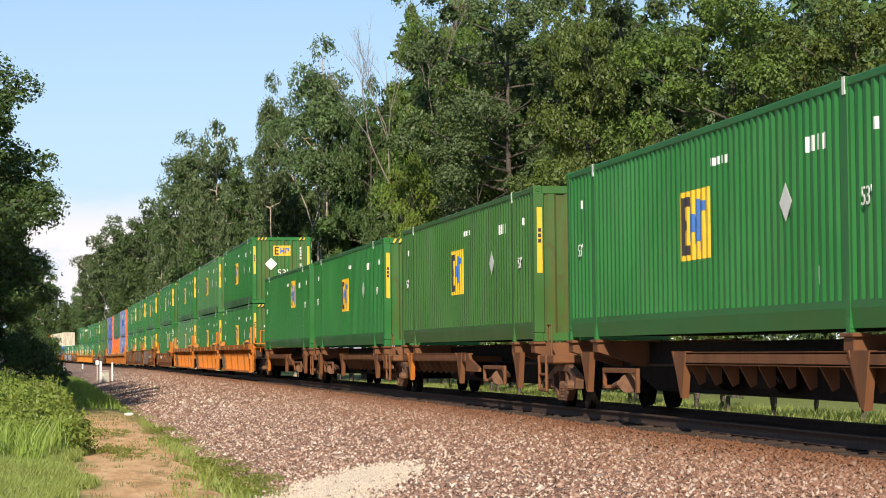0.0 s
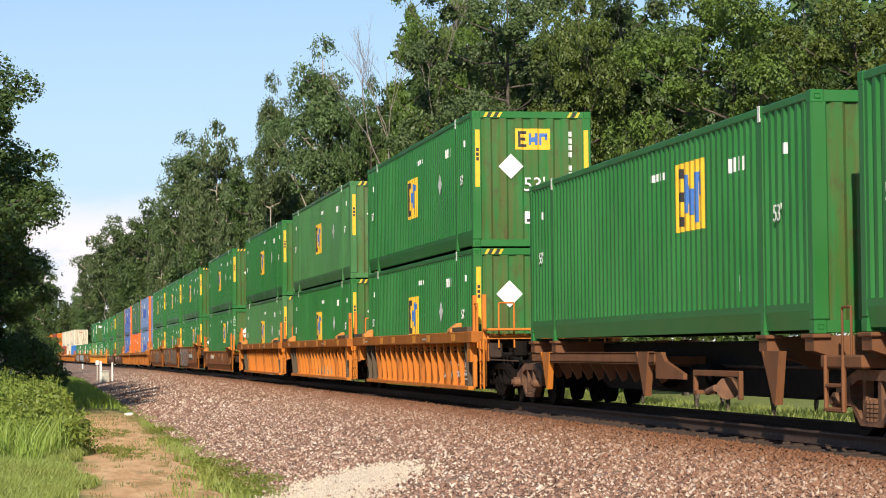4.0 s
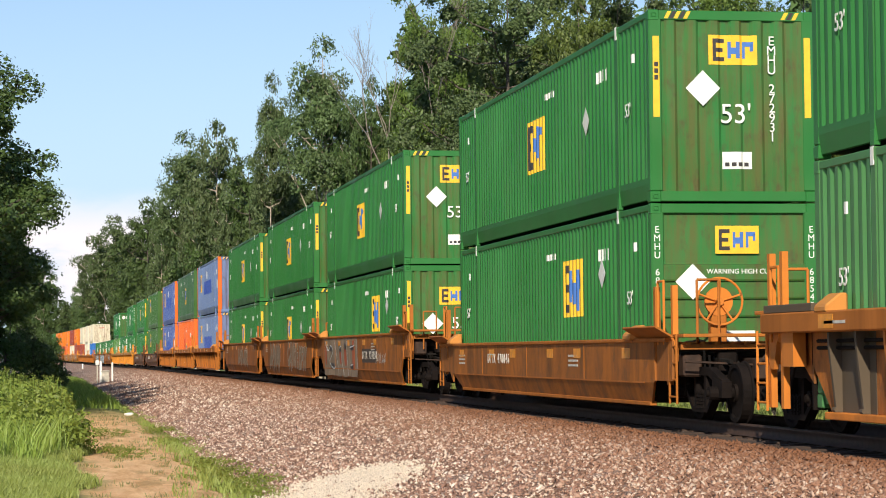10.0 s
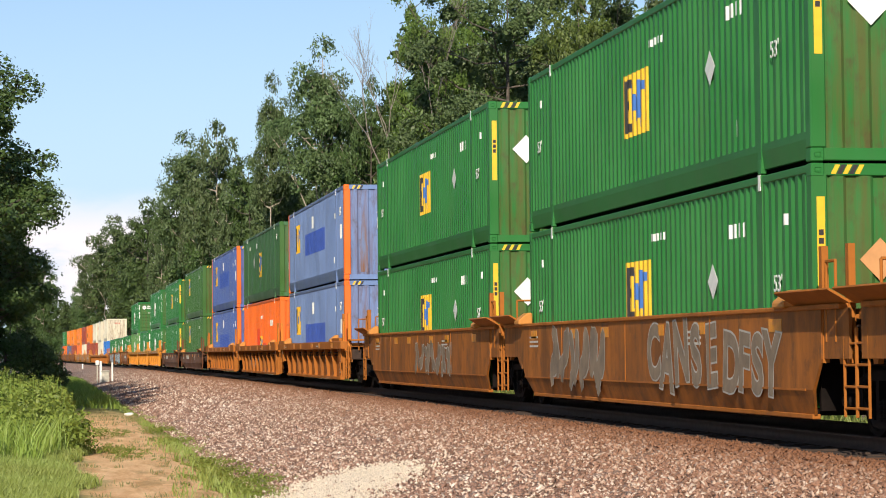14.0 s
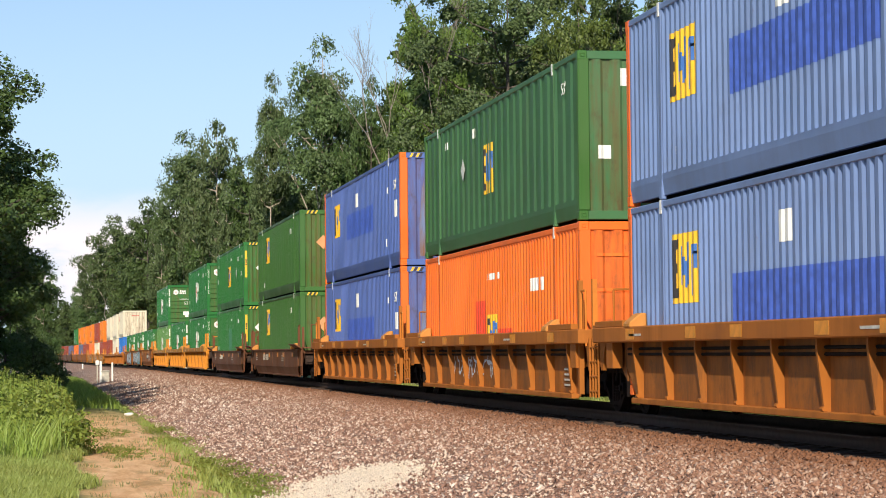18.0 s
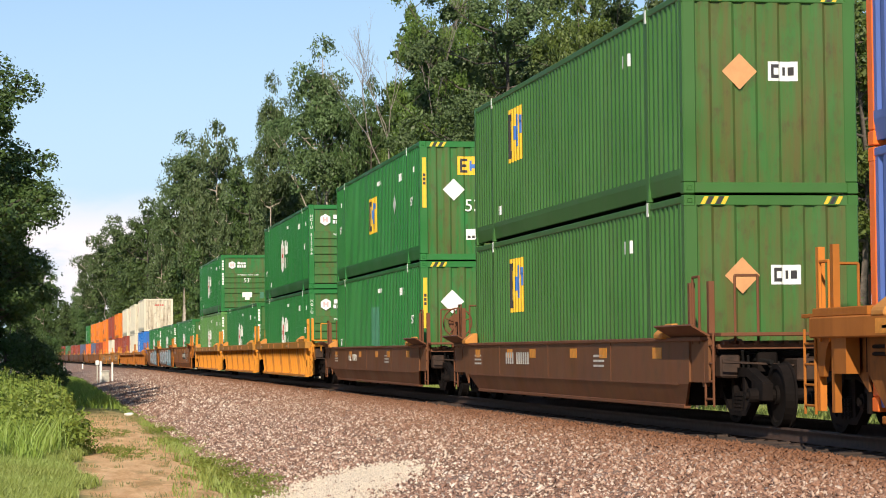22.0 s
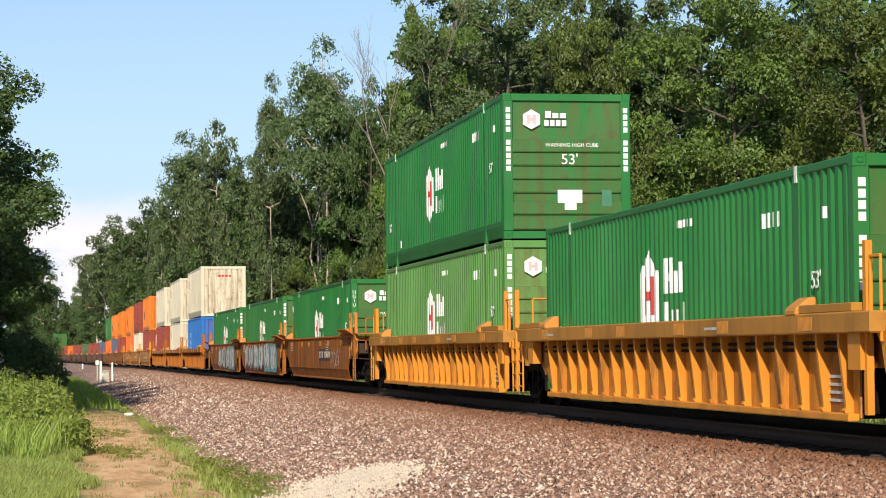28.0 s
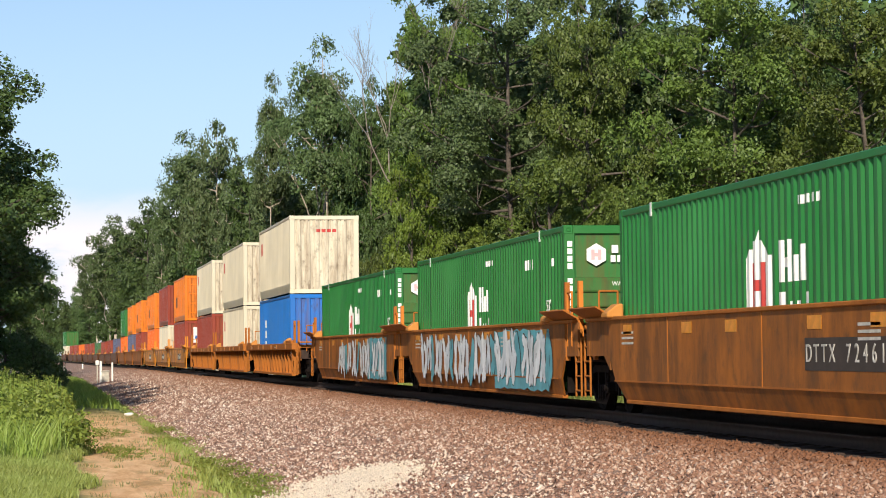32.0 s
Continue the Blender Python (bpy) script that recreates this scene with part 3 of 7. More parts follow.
GREEN_TREE, DARK_TREE = "tall broad-leaved green tree at the wood's edge", "tall dark green tree in the wood"
tree_kind("oak_a", BARK, LEAF, GREEN_TREE, crowned(1, 17.0, 5.0, 0.16, limbs=26, bough=1.35), 17.0)
tree_kind("oak_b", BARK, LEAF, GREEN_TREE, crowned(2, 17.0, 4.6, 0.20, limbs=24, bough=1.25), 17.0)
tree_kind("oak_d", BARK, LEAF_DARK, DARK_TREE, crowned(3, 18.0, 4.8, 0.10, limbs=24, bough=1.3, sprays=13, per=36, leaf=0.085, core=60), 18.0)
tree_kind("maple", BARK, LEAF_GREY, "broad grey-green tree with dense fine foliage", crowned(4, 20.0, 5.4, 0.22, limbs=30, bough=1.3, sprays=16, per=46, leaf=0.068), 20.0)
tree_kind("far_a", BARK, LEAF_DARK, GREEN_TREE, crowned(11, 18.0, 4.4, 0.06, limbs=24, bough=1.55, sprays=11, per=24, leaf=0.13, core=34), 18.0)
tree_kind("far_b", BARK_PALE, LEAF_GREY, "tall green tree with a pale bare lower trunk", crowned(12, 18.0, 3.8, 0.36, limbs=24, bough=1.40, sprays=11, per=24, leaf=0.12, core=34, full=0.5), 18.0)
tree_kind("round", BARK_PALE, LEAF_GREY, "round-headed tree on a bare pale trunk", crowned(13, 22.0, 3.6, 0.52, limbs=26, bough=1.55, sprays=12, per=30, leaf=0.105, core=40, full=0.4), 22.0)
tree_kind("ash", BARK_PALE, LEAF_GREY, "slender grey-green tree with leaning pale trunk", forked(27, 20.0, 0.46, 0.34, 4, (-0.10, 0.0), 1.15, 11, 30, 0.10, 22, 0.22, 0.9), 20.0)
tree_kind("dead", BARK_GREY, LEAF_GREY, "bare dead tree with grey forking branches", forked(7, 18.0, 0.40, 0.38, 7, (0.03, 0.0), thick=0.16), 18.0)
tree_kind("shrub", BARK, LEAF_DARK, "dark green shaded bush below the trees", crowned(9, 8.0, 3.4, 0.04, limbs=12, bough=1.3, sprays=9, per=24, leaf=0.12, core=14), 8.0)
tree_kind("bush", BARK, LEAF, "leafy green young tree before the wood", crowned(8, 9.0, 3.0, 0.05, limbs=18, bough=0.95, sprays=13, per=36, leaf=0.070, core=18), 9.0)
tree_kind("deep", BARK, LEAF_DARK, DARK_TREE, crowned(31, 18.0, 5.4, 0.03, limbs=32, bough=1.6, sprays=10, per=16, leaf=0.17, core=30), 18.0)
tree_kind("gloom", BARK, LEAF_DARK, DARK_TREE, crowned(23, 14.0, 3.9, 0.04, limbs=24, bough=1.15, sprays=13, per=34, leaf=0.070, core=60), 14.0)

# the wood right of the track: kind, x, y, height, width
WOOD = (("oak_a", 16.9, 89, 17.0, 0.84), ("oak_b", 20.9, 85, 16.3, 0.85), ("oak_d", 24.7, 103, 18.9, 0.89), ("oak_d", 18.6, 113, 22.0, 0.66), ("maple", 14.0, 119, 22.4, 0.94), ("oak_b", 15.7, 110, 19.6, 0.60),
        ("oak_a", 11.9, 129, 23.6, 0.52), ("oak_d", 16.0, 142, 25.0, 0.85), ("oak_d", 19.6, 135, 25.0, 0.89), ("oak_d", 24.1, 118, 20.6, 0.94), ("oak_d", 12.4, 139, 20.4, 0.55), ("oak_d", 10.3, 147, 20.6, 0.46),
        ("dead", 9.8, 127, 21.6, 0.66), ("round", 8.0, 152, 24.0, 0.66), ("ash", 8.6, 161, 20.3, 0.62), ("round", 5.8, 167, 23.4, 0.42), ("far_a", 10.4, 158, 14.7, 0.75), ("far_b", 8.0, 172, 17.3, 0.70),
        ("far_a", 5.7, 185, 18.6, 0.60), ("far_b", 5.3, 215, 24.8, 0.56), ("round", 4.9, 260, 28.4, 0.80), ("far_a", 3.6, 325, 25.2, 0.80), ("far_a", 5.2, 225, 19.2, 0.67), ("far_b", 1.7, 420, 28.6, 0.82),
        ("far_a", 3.1, 385, 23.0, 0.80), ("far_b", -0.7, 460, 25.6, 0.72), ("ash", 1.0, 430, 22.8, 0.9), ("far_b", -2.5, 520, 21.0, 0.62), ("far_a", -1.6, 500, 15.0, 0.83),
        ("far_a", -5.4, 620, 14.6, 0.91), ("far_a", -8.7, 640, 13.8, 0.98), ("far_a", -12.0, 700, 16.5, 0.96), ("far_a", -3.2, 600, 13.0, 0.72),
        ("far_a", 11.8, 190, 19.6, 1.0), ("far_a", 10.4, 225, 20.5, 0.93), ("far_a", 9.0, 280, 22.0, 0.97), ("far_a", 14.7, 165, 21.4, 0.79), ("far_a", 6.5, 350, 21.5, 0.94), ("far_a", 33.4, 125, 19.8, 1.5),
        ("far_a", 27.2, 140, 21.8, 1.4), ("far_a", 22.1, 160, 24.6, 1.3), ("far_a", 19.7, 180, 25.5, 0.8), ("far_a", 13.6, 175, 19.1, 0.77), ("far_a", 30.0, 98, 17.5, 1.0), ("far_a", 33.0, 84, 16.5, 1.1))
for i, (kind, x, y, h, wide) in enumerate(WOOD):
    plant(kind, x, y, h * (1.07 if y < 130 else 1.0), 77 * i if kind not in ("ash", "dead") else 25 * (i % 3), wide)
# the wood's depth
DEEP = ((30, 92, 17.0), (27.5, 110, 19.0), (21.5, 126, 20.5), (25, 140, 22), (17.5, 128, 18.5), (18.0, 150, 22.5), (14.5, 152, 19.5), (13.0, 166, 19.5), (10.5, 174, 17.0), (15.5, 185, 22), (9.0, 195, 17.5), (11, 215, 20), (9.4, 245, 20), (8.5, 275, 21), (7.0, 310, 21), (6.0, 350, 20), (4.2, 400, 20), (2.0, 445, 20), (36, 104, 19), (32, 124, 21), (-4, 560, 18), (-1.5, 520, 18), (-6.5, 640, 19), (-10, 665, 19), (-14, 725, 21), (-13.5, 760, 21))
for i, (x, y, h) in enumerate(DEEP):
    plant("deep", x, y, h * (1.08 if y < 156 else 0.95), 57 * i, 1.0 if y < 160 else 0.8)
for i, (x, y, h) in enumerate(((4.6, 236, 21), (5.4, 204, 18), (3.9, 292, 22), (6.6, 178, 16), (2.9, 352, 23))):
    plant("far_b", x, y, h, 91 * i, 0.42, leaf=LEAF_GREY)
# young trees before the wood
YOUNG = ((11.8, 101, 10.7, 0.86), (16.8, 96, 9.9, 0.76), (19.2, 90, 10.4, 0.74), (9.8, 108, 8.1, 0.70), (9.4, 123, 13.0, 0.46), (15.8, 104, 9.3, 0.6), (9.0, 134, 8.0, 0.6), (8.6, 150, 9.0, 0.6), (7.8, 168, 9.0, 0.7), (7.4, 195, 9.5, 0.8), (6.9, 225, 10.0, 0.8), (6.0, 270, 10.0, 0.9), (4.6, 315, 9.0, 0.9), (22.5, 78, 9.0, 0.8))
for i, (x, y, h, wide) in enumerate(YOUNG):
    plant("bush", x, y, h, 51 * i, wide, leaf=LEAF_LIGHT if i in (3, 4, 9) else None)
# undergrowth behind the far verge
for i in range(24):
    plant("shrub", 9.2 + 1.2 * math.sin(i * 2.3), 42 + 3.0 * i, 2.6 + 0.7 * math.sin(i * 1.7), 67 * i, 1.2, "bush", LEAF if i % 4 == 0 else None)
# dark trees left of the track
LEFT = (("gloom", -13.3, 80, 12.6, 0.98), ("gloom", -14.4, 72, 10.8, 1.0), ("gloom", -12.9, 86, 9.6, 1.0), ("gloom", -14.4, 90, 14.5, 1.0), ("gloom", -14.6, 67, 9.4, 1.1), ("gloom", -13.4, 97, 9.5, 1.0), ("gloom", -13.9, 106, 11.0, 0.9), ("gloom", -13.7, 117, 10.0, 0.9),
        ("far_b", -13.6, 130, 10.5, 0.9), ("far_b", -13.4, 146, 10.0, 0.9), ("far_b", -13.4, 165, 10.5, 0.9), ("far_b", -13.2, 188, 11.0, 0.9), ("far_b", -13.0, 215, 11.5, 0.9), ("far_b", -10.7, 250, 13.0, 0.5), ("far_b", -12.8, 262, 11.5, 0.8), ("far_a", -13.0, 300, 12, 0.9), ("far_a", -13.4, 345, 12, 0.9), ("far_a", -16.0, 400, 14, 1.0),
        # far_a at x near -19: unseen tall trees, added to cast shade on ballast
        ("far_a", -17.5, 86, 15.5, 1.1), ("far_a", -17.0, 97, 15, 1.1), ("far_a", -19.4, 70, 21, 1.1), ("far_a", -18.8, 79, 22, 1.1), ("far_a", -19.2, 89, 22, 1.1), ("far_a", -19.0, 101, 23, 1.1), ("far_a", -19.0, 113, 22, 1.1), ("far_a", -19.2, 126, 22, 1.1), ("far_a", -22, 100, 20, 1.1), ("far_a", -22, 122, 19, 1.1), ("far_a", -21, 145, 18, 1.1), ("far_a", -21, 170, 18, 1.1), ("far_a", -26, 130, 20, 1.1))
for i, (kind, x, y, h, wide) in enumerate(LEFT):
    plant(kind, x, y, h * (1.03 if kind == "gloom" else 1.0), 39 * i, wide * (1.08 if kind == "gloom" else 1.0), leaf=LEAF_DARK)
for i, (x, y, h) in enumerate(((-10.5, 84, 2.4), (-10.2, 91, 2.2), (-9.9, 98, 2.0), (-12.0, 108, 3.2), (-11.4, 120, 3.0), (-11.2, 133, 3.4), (-11.0, 148, 3.2), (-10.8, 166, 3.6), (-10.6, 188, 3.6), (-10.4, 215, 4), (-10.4, 250, 4.5), (-10.6, 290, 5), (-10.8, 330, 5))):
    plant("shrub", x - 0.25, y, h, 33 * i, 1.0, "bush")
# ---- containers ----
CW, CH = 1.295, 2.90  # half width, height
PITCH_RIB = 0.26


def wave(y, pitch=PITCH_RIB, depth=0.036):
    """Depth of a corrugated wall at y: flat crest, slope, flat valley, slope."""
    f = (y / pitch) % 1.0
    if f < 0.36:
        return 0.0
    if f < 0.5:
        return depth * (f - 0.36) / 0.14
    if f < 0.86:
        return depth
    return depth * (1 - (f - 0.86) / 0.14)


def wave_knots(a, b, pitch=PITCH_RIB):
    ys, k = [a], math.floor(a / pitch)
    while k * pitch < b:
        ys += [y for y in (k * pitch + f * pitch for f in (0.0, 0.36, 0.5, 0.86)) if a < y < b]
        k += 1
    return sorted(set(ys + [b]))


def corrugated(a, b, z0, z1, face, lift=0.0, axis="y", pitch=PITCH_RIB, depth=0.036, edge=None):
    """A corrugated sheet along y (or x); face: place of its crests, towards the negative side. edge(y) may bend the sheet's top."""
    bm = bmesh.new()
    rows = []
    for y in wave_knots(a, b, pitch):
        off = face + wave(y, pitch, depth) - lift
        lo, hi = (z0, z1) if edge is None else edge(y)
        rows.append([bm.verts.new((off, y, z) if axis == "y" else (y, off, z)) for z in (lo, hi)])
    for p, q in zip(rows, rows[1:]):
        bm.faces.new((p[0], p[1], q[1], q[0]) if axis == "y" else (p[0], q[0], q[1], p[1]))
    return bm


SHAPES = {}


def shared(key, make):
    if key not in SHAPES:
        SHAPES[key] = mesh_of(make(), str(key[0]) if isinstance(key, tuple) else key)
    return SHAPES[key]


def side_patch(c, name, mat, y0, y1, z0, z1, label="", parent=None, lift=0.004, edge=None):
    """A film or stencil that follows the side's ribs."""
    key = ("side_patch", round(y0, 3), round(y1, 3), round(z0, 3), round(z1, 3), round(lift, 3), edge is not None and name)
    me = shared(key, lambda: corrugated(y0, y1, z0, z1, -CW + 0.012, lift, edge=edge))
    return part(name, me, mat, parent or c, label)


def front_patch(c, name, mat, x0, x1, z0, z1, half, label="", parent=None, lift=0.005, flat=False, taper=0.0):
    """A film or stain on the end wall; taper: how far its upper corners are drawn down."""
    key = ("front_patch", x0, x1, z0, z1, lift, flat, taper)
    bend = (lambda x: (z0, z1 - taper * abs((2 * x - x0 - x1) / (x1 - x0)) ** 1.5)) if taper else None
    me = shared(key, lambda: corrugated(x0, x1, z0, z1, 0.012, lift, "x", 0.34, 0.0 if flat else 0.036, bend))
    return part(name, me, mat, parent or c, label, (0, -half, 0))


def diamond(c, y, z, r, mat, where, half, label):
    if where == "side":
        me = shared(("diamond_side", r), lambda: prism(bmesh.new(), [(-r, 0), (0, -r), (r, 0), (0, r)], "x", -0.004, 0.0))
        return part("placard", me, mat, c, label, (-CW + 0.010, y, z))
    me = shared(("diamond_front", r), lambda: prism(bmesh.new(), [(-r, 0), (0, -r), (r, 0), (0, r)], "y", -0.004, 0.0))
    return part("placard", me, mat, c, label, (y, -half + 0.006, z))


FIFTY_THREE = text_mesh("53'", 0.42)
FIFTY_THREE_BARE = text_mesh("53", 0.46)
FIFTY_THREE_SMALL = text_mesh("53'", 0.30)
WARNING = text_mesh("WARNING HIGH CUBE", 0.105)


CHARACTERS = {}


def character(ch):
    if ch not in CHARACTERS:
        CHARACTERS[ch] = text_mesh(ch, 0.20)
    return CHARACTERS[ch]


SIDE_TURN = Matrix.Rotation(radians(-90), 4, "Z") @ Matrix.Rotation(radians(90), 4, "X")
FRONT_TURN = Matrix.Rotation(radians(90), 4, "X")


def side_bars(c, y, z, n, h, w=0.09, gap=0.05):
    """A line of lettering too small to read: bars."""
    for i in range(n):
        side_patch(c, "stencil_bar", WHITE, round(y + i * (w + gap), 3), round(y + i * (w + gap) + w, 3), z, z + h)


def logo_side(c, y, z, w=1.45, h=0.98):
    """Yellow fleet panel with dark and blue shapes."""
    p = side_patch(c, "logo_panel", YELLOW, y, y + w, z, z + h, "yellow panel with dark and blue shapes")
    for a, b, e, f in ((0.85, 0.93, 0.08, 0.92), (0.70, 0.85, 0.78, 0.92), (0.74, 0.85, 0.44, 0.58), (0.70, 0.85, 0.08, 0.22)):
        side_patch(c, "logo_mark", INK, y + w * a, y + w * b, z + h * e, z + h * f, parent=p, lift=0.008)
    for a, b, e, f in ((0.60, 0.67, 0.26, 0.82), (0.50, 0.60, 0.40, 0.66), (0.41, 0.50, 0.22, 0.60), (0.33, 0.41, 0.26, 0.86), (0.24, 0.31, 0.10, 0.82), (0.12, 0.24, 0.68, 0.82), (0.10, 0.17, 0.48, 0.72)):
        side_patch(c, "logo_mark", LOGO_BLUE, y + w * a, y + w * b, z + h * e, z + h * f, parent=p, lift=0.008)
    return p


def logo_front(c, x, z, half, w=0.72, h=0.42, flat=False):
    p = front_patch(c, "logo_panel", YELLOW, x, x + w, z, z + h, half, "yellow panel with dark and blue shapes", flat=flat)
    for a, b, e, f in ((0.08, 0.15, 0.12, 0.88), (0.15, 0.33, 0.74, 0.88), (0.15, 0.30, 0.43, 0.57), (0.15, 0.33, 0.12, 0.26)):
        front_patch(c, "logo_mark", INK, x + w * a, x + w * b, z + h * e, z + h * f, half, parent=p, lift=0.009, flat=flat).matrix_basis = Matrix()
    for a, b, e, f in ((0.40, 0.46, 0.22, 0.78), (0.46, 0.56, 0.36, 0.58), (0.56, 0.64, 0.22, 0.78), (0.70, 0.76, 0.22, 0.78), (0.76, 0.92, 0.62, 0.78), (0.86, 0.92, 0.46, 0.70)):
        front_patch(c, "logo_mark", LOGO_BLUE, x + w * a, x + w * b, z + h * e, z + h * f, half, parent=p, lift=0.009, flat=flat).matrix_basis = Matrix()
    for ob in p.children:
        ob.matrix_basis = Matrix()
    p.matrix_basis = Matrix.Translation((0, -half, 0))
    return p


def tower_logo(c, y, z):
    """White tower outline, stepped above and pointed below, with a red core; white blocks beside it."""
    w, h = 1.15, 1.42

    def outline(yy):
        k = abs((yy - (y + w / 2)) / (w / 2))
        step = 0.0 if k < 0.10 else 0.14 if k < 0.32 else 0.24 if k < 0.66 else 0.34
        return (z + 0.8 * step, z + h - step)
    p = side_patch(c, "logo_panel", WHITE, y, y + w, z, z + h, "white tower-shaped emblem with a red core", edge=outline)
    for a, b, e, f in ((0.26, 0.44, 0.42, 1.0), (0.70, 0.88, 0.42, 1.0), (0.44, 0.70, 0.64, 0.78)):
        side_patch(c, "logo_mark", LOGO_RED, y + a, y + b, z + e, z + f, parent=p, lift=0.008)
    for a, b, e, f in ((-0.42, -0.30, 0.72, 1.24), (-0.64, -0.42, 0.90, 1.02), (-0.76, -0.64, 0.72, 1.24), (-1.02, -0.86, 0.72, 1.04), (-1.34, -1.12, 0.72, 1.16), (-0.56, -0.30, 0.20, 0.60), (-0.80, -0.66, 0.20, 0.48), (-1.12, -0.92, 0.20, 0.48), (-1.42, -1.24, 0.20, 0.58)):
        side_patch(c, "letter_block", WHITE, y + a, y + b, z + e, z + f)


def hexagon_front(c, x, z, half):
    r = 0.20
    pts = [(r * math.cos(radians(60 * i + 30)), r * math.sin(radians(60 * i + 30))) for i in range(6)]
    me = shared("hexagon", lambda: prism(bmesh.new(), pts, "y", -0.006, 0.0))
    h = part("emblem", me, WHITE, c, "white hexagon emblem", (x, -half + 0.004, z))
    small = shared("hexagon_core", lambda: boxes((-0.09, -0.03, -0.012, -0.007, -0.09, 0.09), (0.03, 0.09, -0.012, -0.007, -0.09, 0.09), (-0.03, 0.03, -0.0121, -0.0071, -0.03, 0.03)))
    part("emblem_core", small, PINK, h)
    for i in range(3):
        front_patch(c, "letter_block", WHITE, x + 0.28 + i * 0.15, x + 0.40 + i * 0.15, z + 0.03, z + (0.17 if i == 0 else 0.13), half, flat=True)
    for i in range(4):
        front_patch(c, "letter_block", WHITE, x + 0.26 + i * 0.12, x + 0.35 + i * 0.12, z - 0.13, z - 0.01, half, flat=True)


def container(u, z, paint_mat, length=16.15, end="plain", side="fleet", post=None, label="", strip=True, group="containers on the train", extra="", rail=None, full=True, number=""):
    """A steel box with ribbed walls; its near end stands u metres up the track."""
    half = length / 2
    c = thing("container", label, "container", group)
    rail = rail or paint_mat
    post = post or paint_mat
    k = (round(length, 2),)
    if side == "olive":
        side_mesh = shared("wide_rib_side", lambda: corrugated(-half + 0.14, half - 0.14, 0.36, CH - 0.10, -CW + 0.012, 0.0, "y", 0.62, 0.030))
    else:
        side_mesh = shared(("side", *k), lambda: corrugated(-half + 0.14, half - 0.14, 0.36, CH - 0.10, -CW + 0.012))
    part("side_wall", side_mesh, paint_mat, c)
    part("side_wall", side_mesh, paint_mat, c, at=Matrix.Rotation(math.pi, 4, "Z"))
    rail_mesh = shared(("bottom_rail", *k), lambda: prism(bmesh.new(), [(-CW + 0.004, 0.37), (-CW + 0.004, 0.28), (-CW + 0.035, 0.05), (-CW + 0.10, 0.05), (-CW + 0.10, 0.37)], "y", -half + 0.17, half - 0.17))
    part("bottom_rail", rail_mesh, rail, c)
    part("bottom_rail", rail_mesh, rail, c, at=Matrix.Rotation(math.pi, 4, "Z"))
    top_mesh = shared(("top_rail", *k), lambda: boxes((-CW + 0.002, -CW + 0.09, -half + 0.17, half - 0.17, CH - 0.11, CH - 0.01), bevel=0.012))
    part("top_rail", top_mesh, rail, c)
    part("top_rail", top_mesh, rail, c, at=Matrix.Rotation(math.pi, 4, "Z"))
    part("roof", shared(("roof", *k), lambda: boxes((-CW + 0.09, CW - 0.09, -half + 0.05, half - 0.05, CH - 0.08, CH - 0.03))), paint_mat, c)
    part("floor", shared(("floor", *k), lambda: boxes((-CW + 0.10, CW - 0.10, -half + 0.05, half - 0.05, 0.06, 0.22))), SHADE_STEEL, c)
    corner = shared("corner_post", lambda: boxes((-CW, -CW + 0.20, 0, 0.19, 0.16, CH - 0.12), bevel=0.02))
    casting = shared("corner_casting", lambda: boxes((-0.005, 0.16, -0.006, 0.18, 0.0, 0.16), (0.04, 0.12, -0.012, -0.004, 0.05, 0.11), bevel=0.012))
    inner = shared("inner_post", lambda: boxes((-CW - 0.004, -CW + 0.06, -0.075, 0.075, 0.04, CH - 0.02), (-CW - 0.012, -CW + 0.07, -0.06, 0.06, CH - 0.15, CH + 0.004), (-CW - 0.010, -CW + 0.07, -0.07, 0.07, -0.005, 0.17), bevel=0.008))
    clip = shared("post_clip", lambda: boxes((-CW - 0.018, -CW - 0.005, -0.045, 0.045, CH - 0.20, CH + 0.004)))
    for turn, y in ((0, -half), (math.pi, -half)):
        r = Matrix.Rotation(turn, 4, "Z")
        part("corner_post", corner, post, c, at=r @ Matrix.Translation((0, y, 0)))
        part("corner_post", corner, post, c, at=r @ Matrix.Translation((0, half - 0.19, 0)))
        if full:
            for zz in (0.0, CH - 0.16):
                if turn == 0:
                    part("corner_casting", casting, post, c, at=r @ Matrix.Translation((-CW, y, zz)))
                part("corner_casting", casting, post, c, at=r @ Matrix.Translation((-CW, half - 0.18, zz)))
        if length > 13 and full and turn == 0:
            for yy in (-6.095, 6.095):
                part("inner_post", inner, rail, c, at=r @ Matrix.Translation((0, yy, 0)))
    if length > 13 and full:
        for yy in (-6.095, 6.095):
            part("post_clip", clip, WHITE, c, "pale top fitting", at=(0, yy, 0))
    # end walls
    part("rear_wall", shared("rear_wall", lambda: boxes((-CW + 0.18, CW - 0.18, -0.06, -0.02, 0.14, CH - 0.10))), paint_mat, c, at=(0, half, 0))
    part("header", shared("header", lambda: boxes((-CW + 0.16, CW - 0.16, 0.0, 0.09, CH - 0.15, CH - 0.005), bevel=0.01)), post if side == "fleet" else rail, c, at=(0, -half, 0))
    part("sill", shared("sill", lambda: boxes((-CW + 0.16, CW - 0.16, 0.0, 0.09, 0.01, 0.16), bevel=0.01)), rail, c, at=(0, -half, 0))
    if end == "door":
        bm_doors = shared("slatted_end", lambda: boxes((-CW + 0.18, CW - 0.18, 0.055, 0.09, 0.15, CH - 0.14)))
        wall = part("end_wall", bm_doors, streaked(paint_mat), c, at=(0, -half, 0))
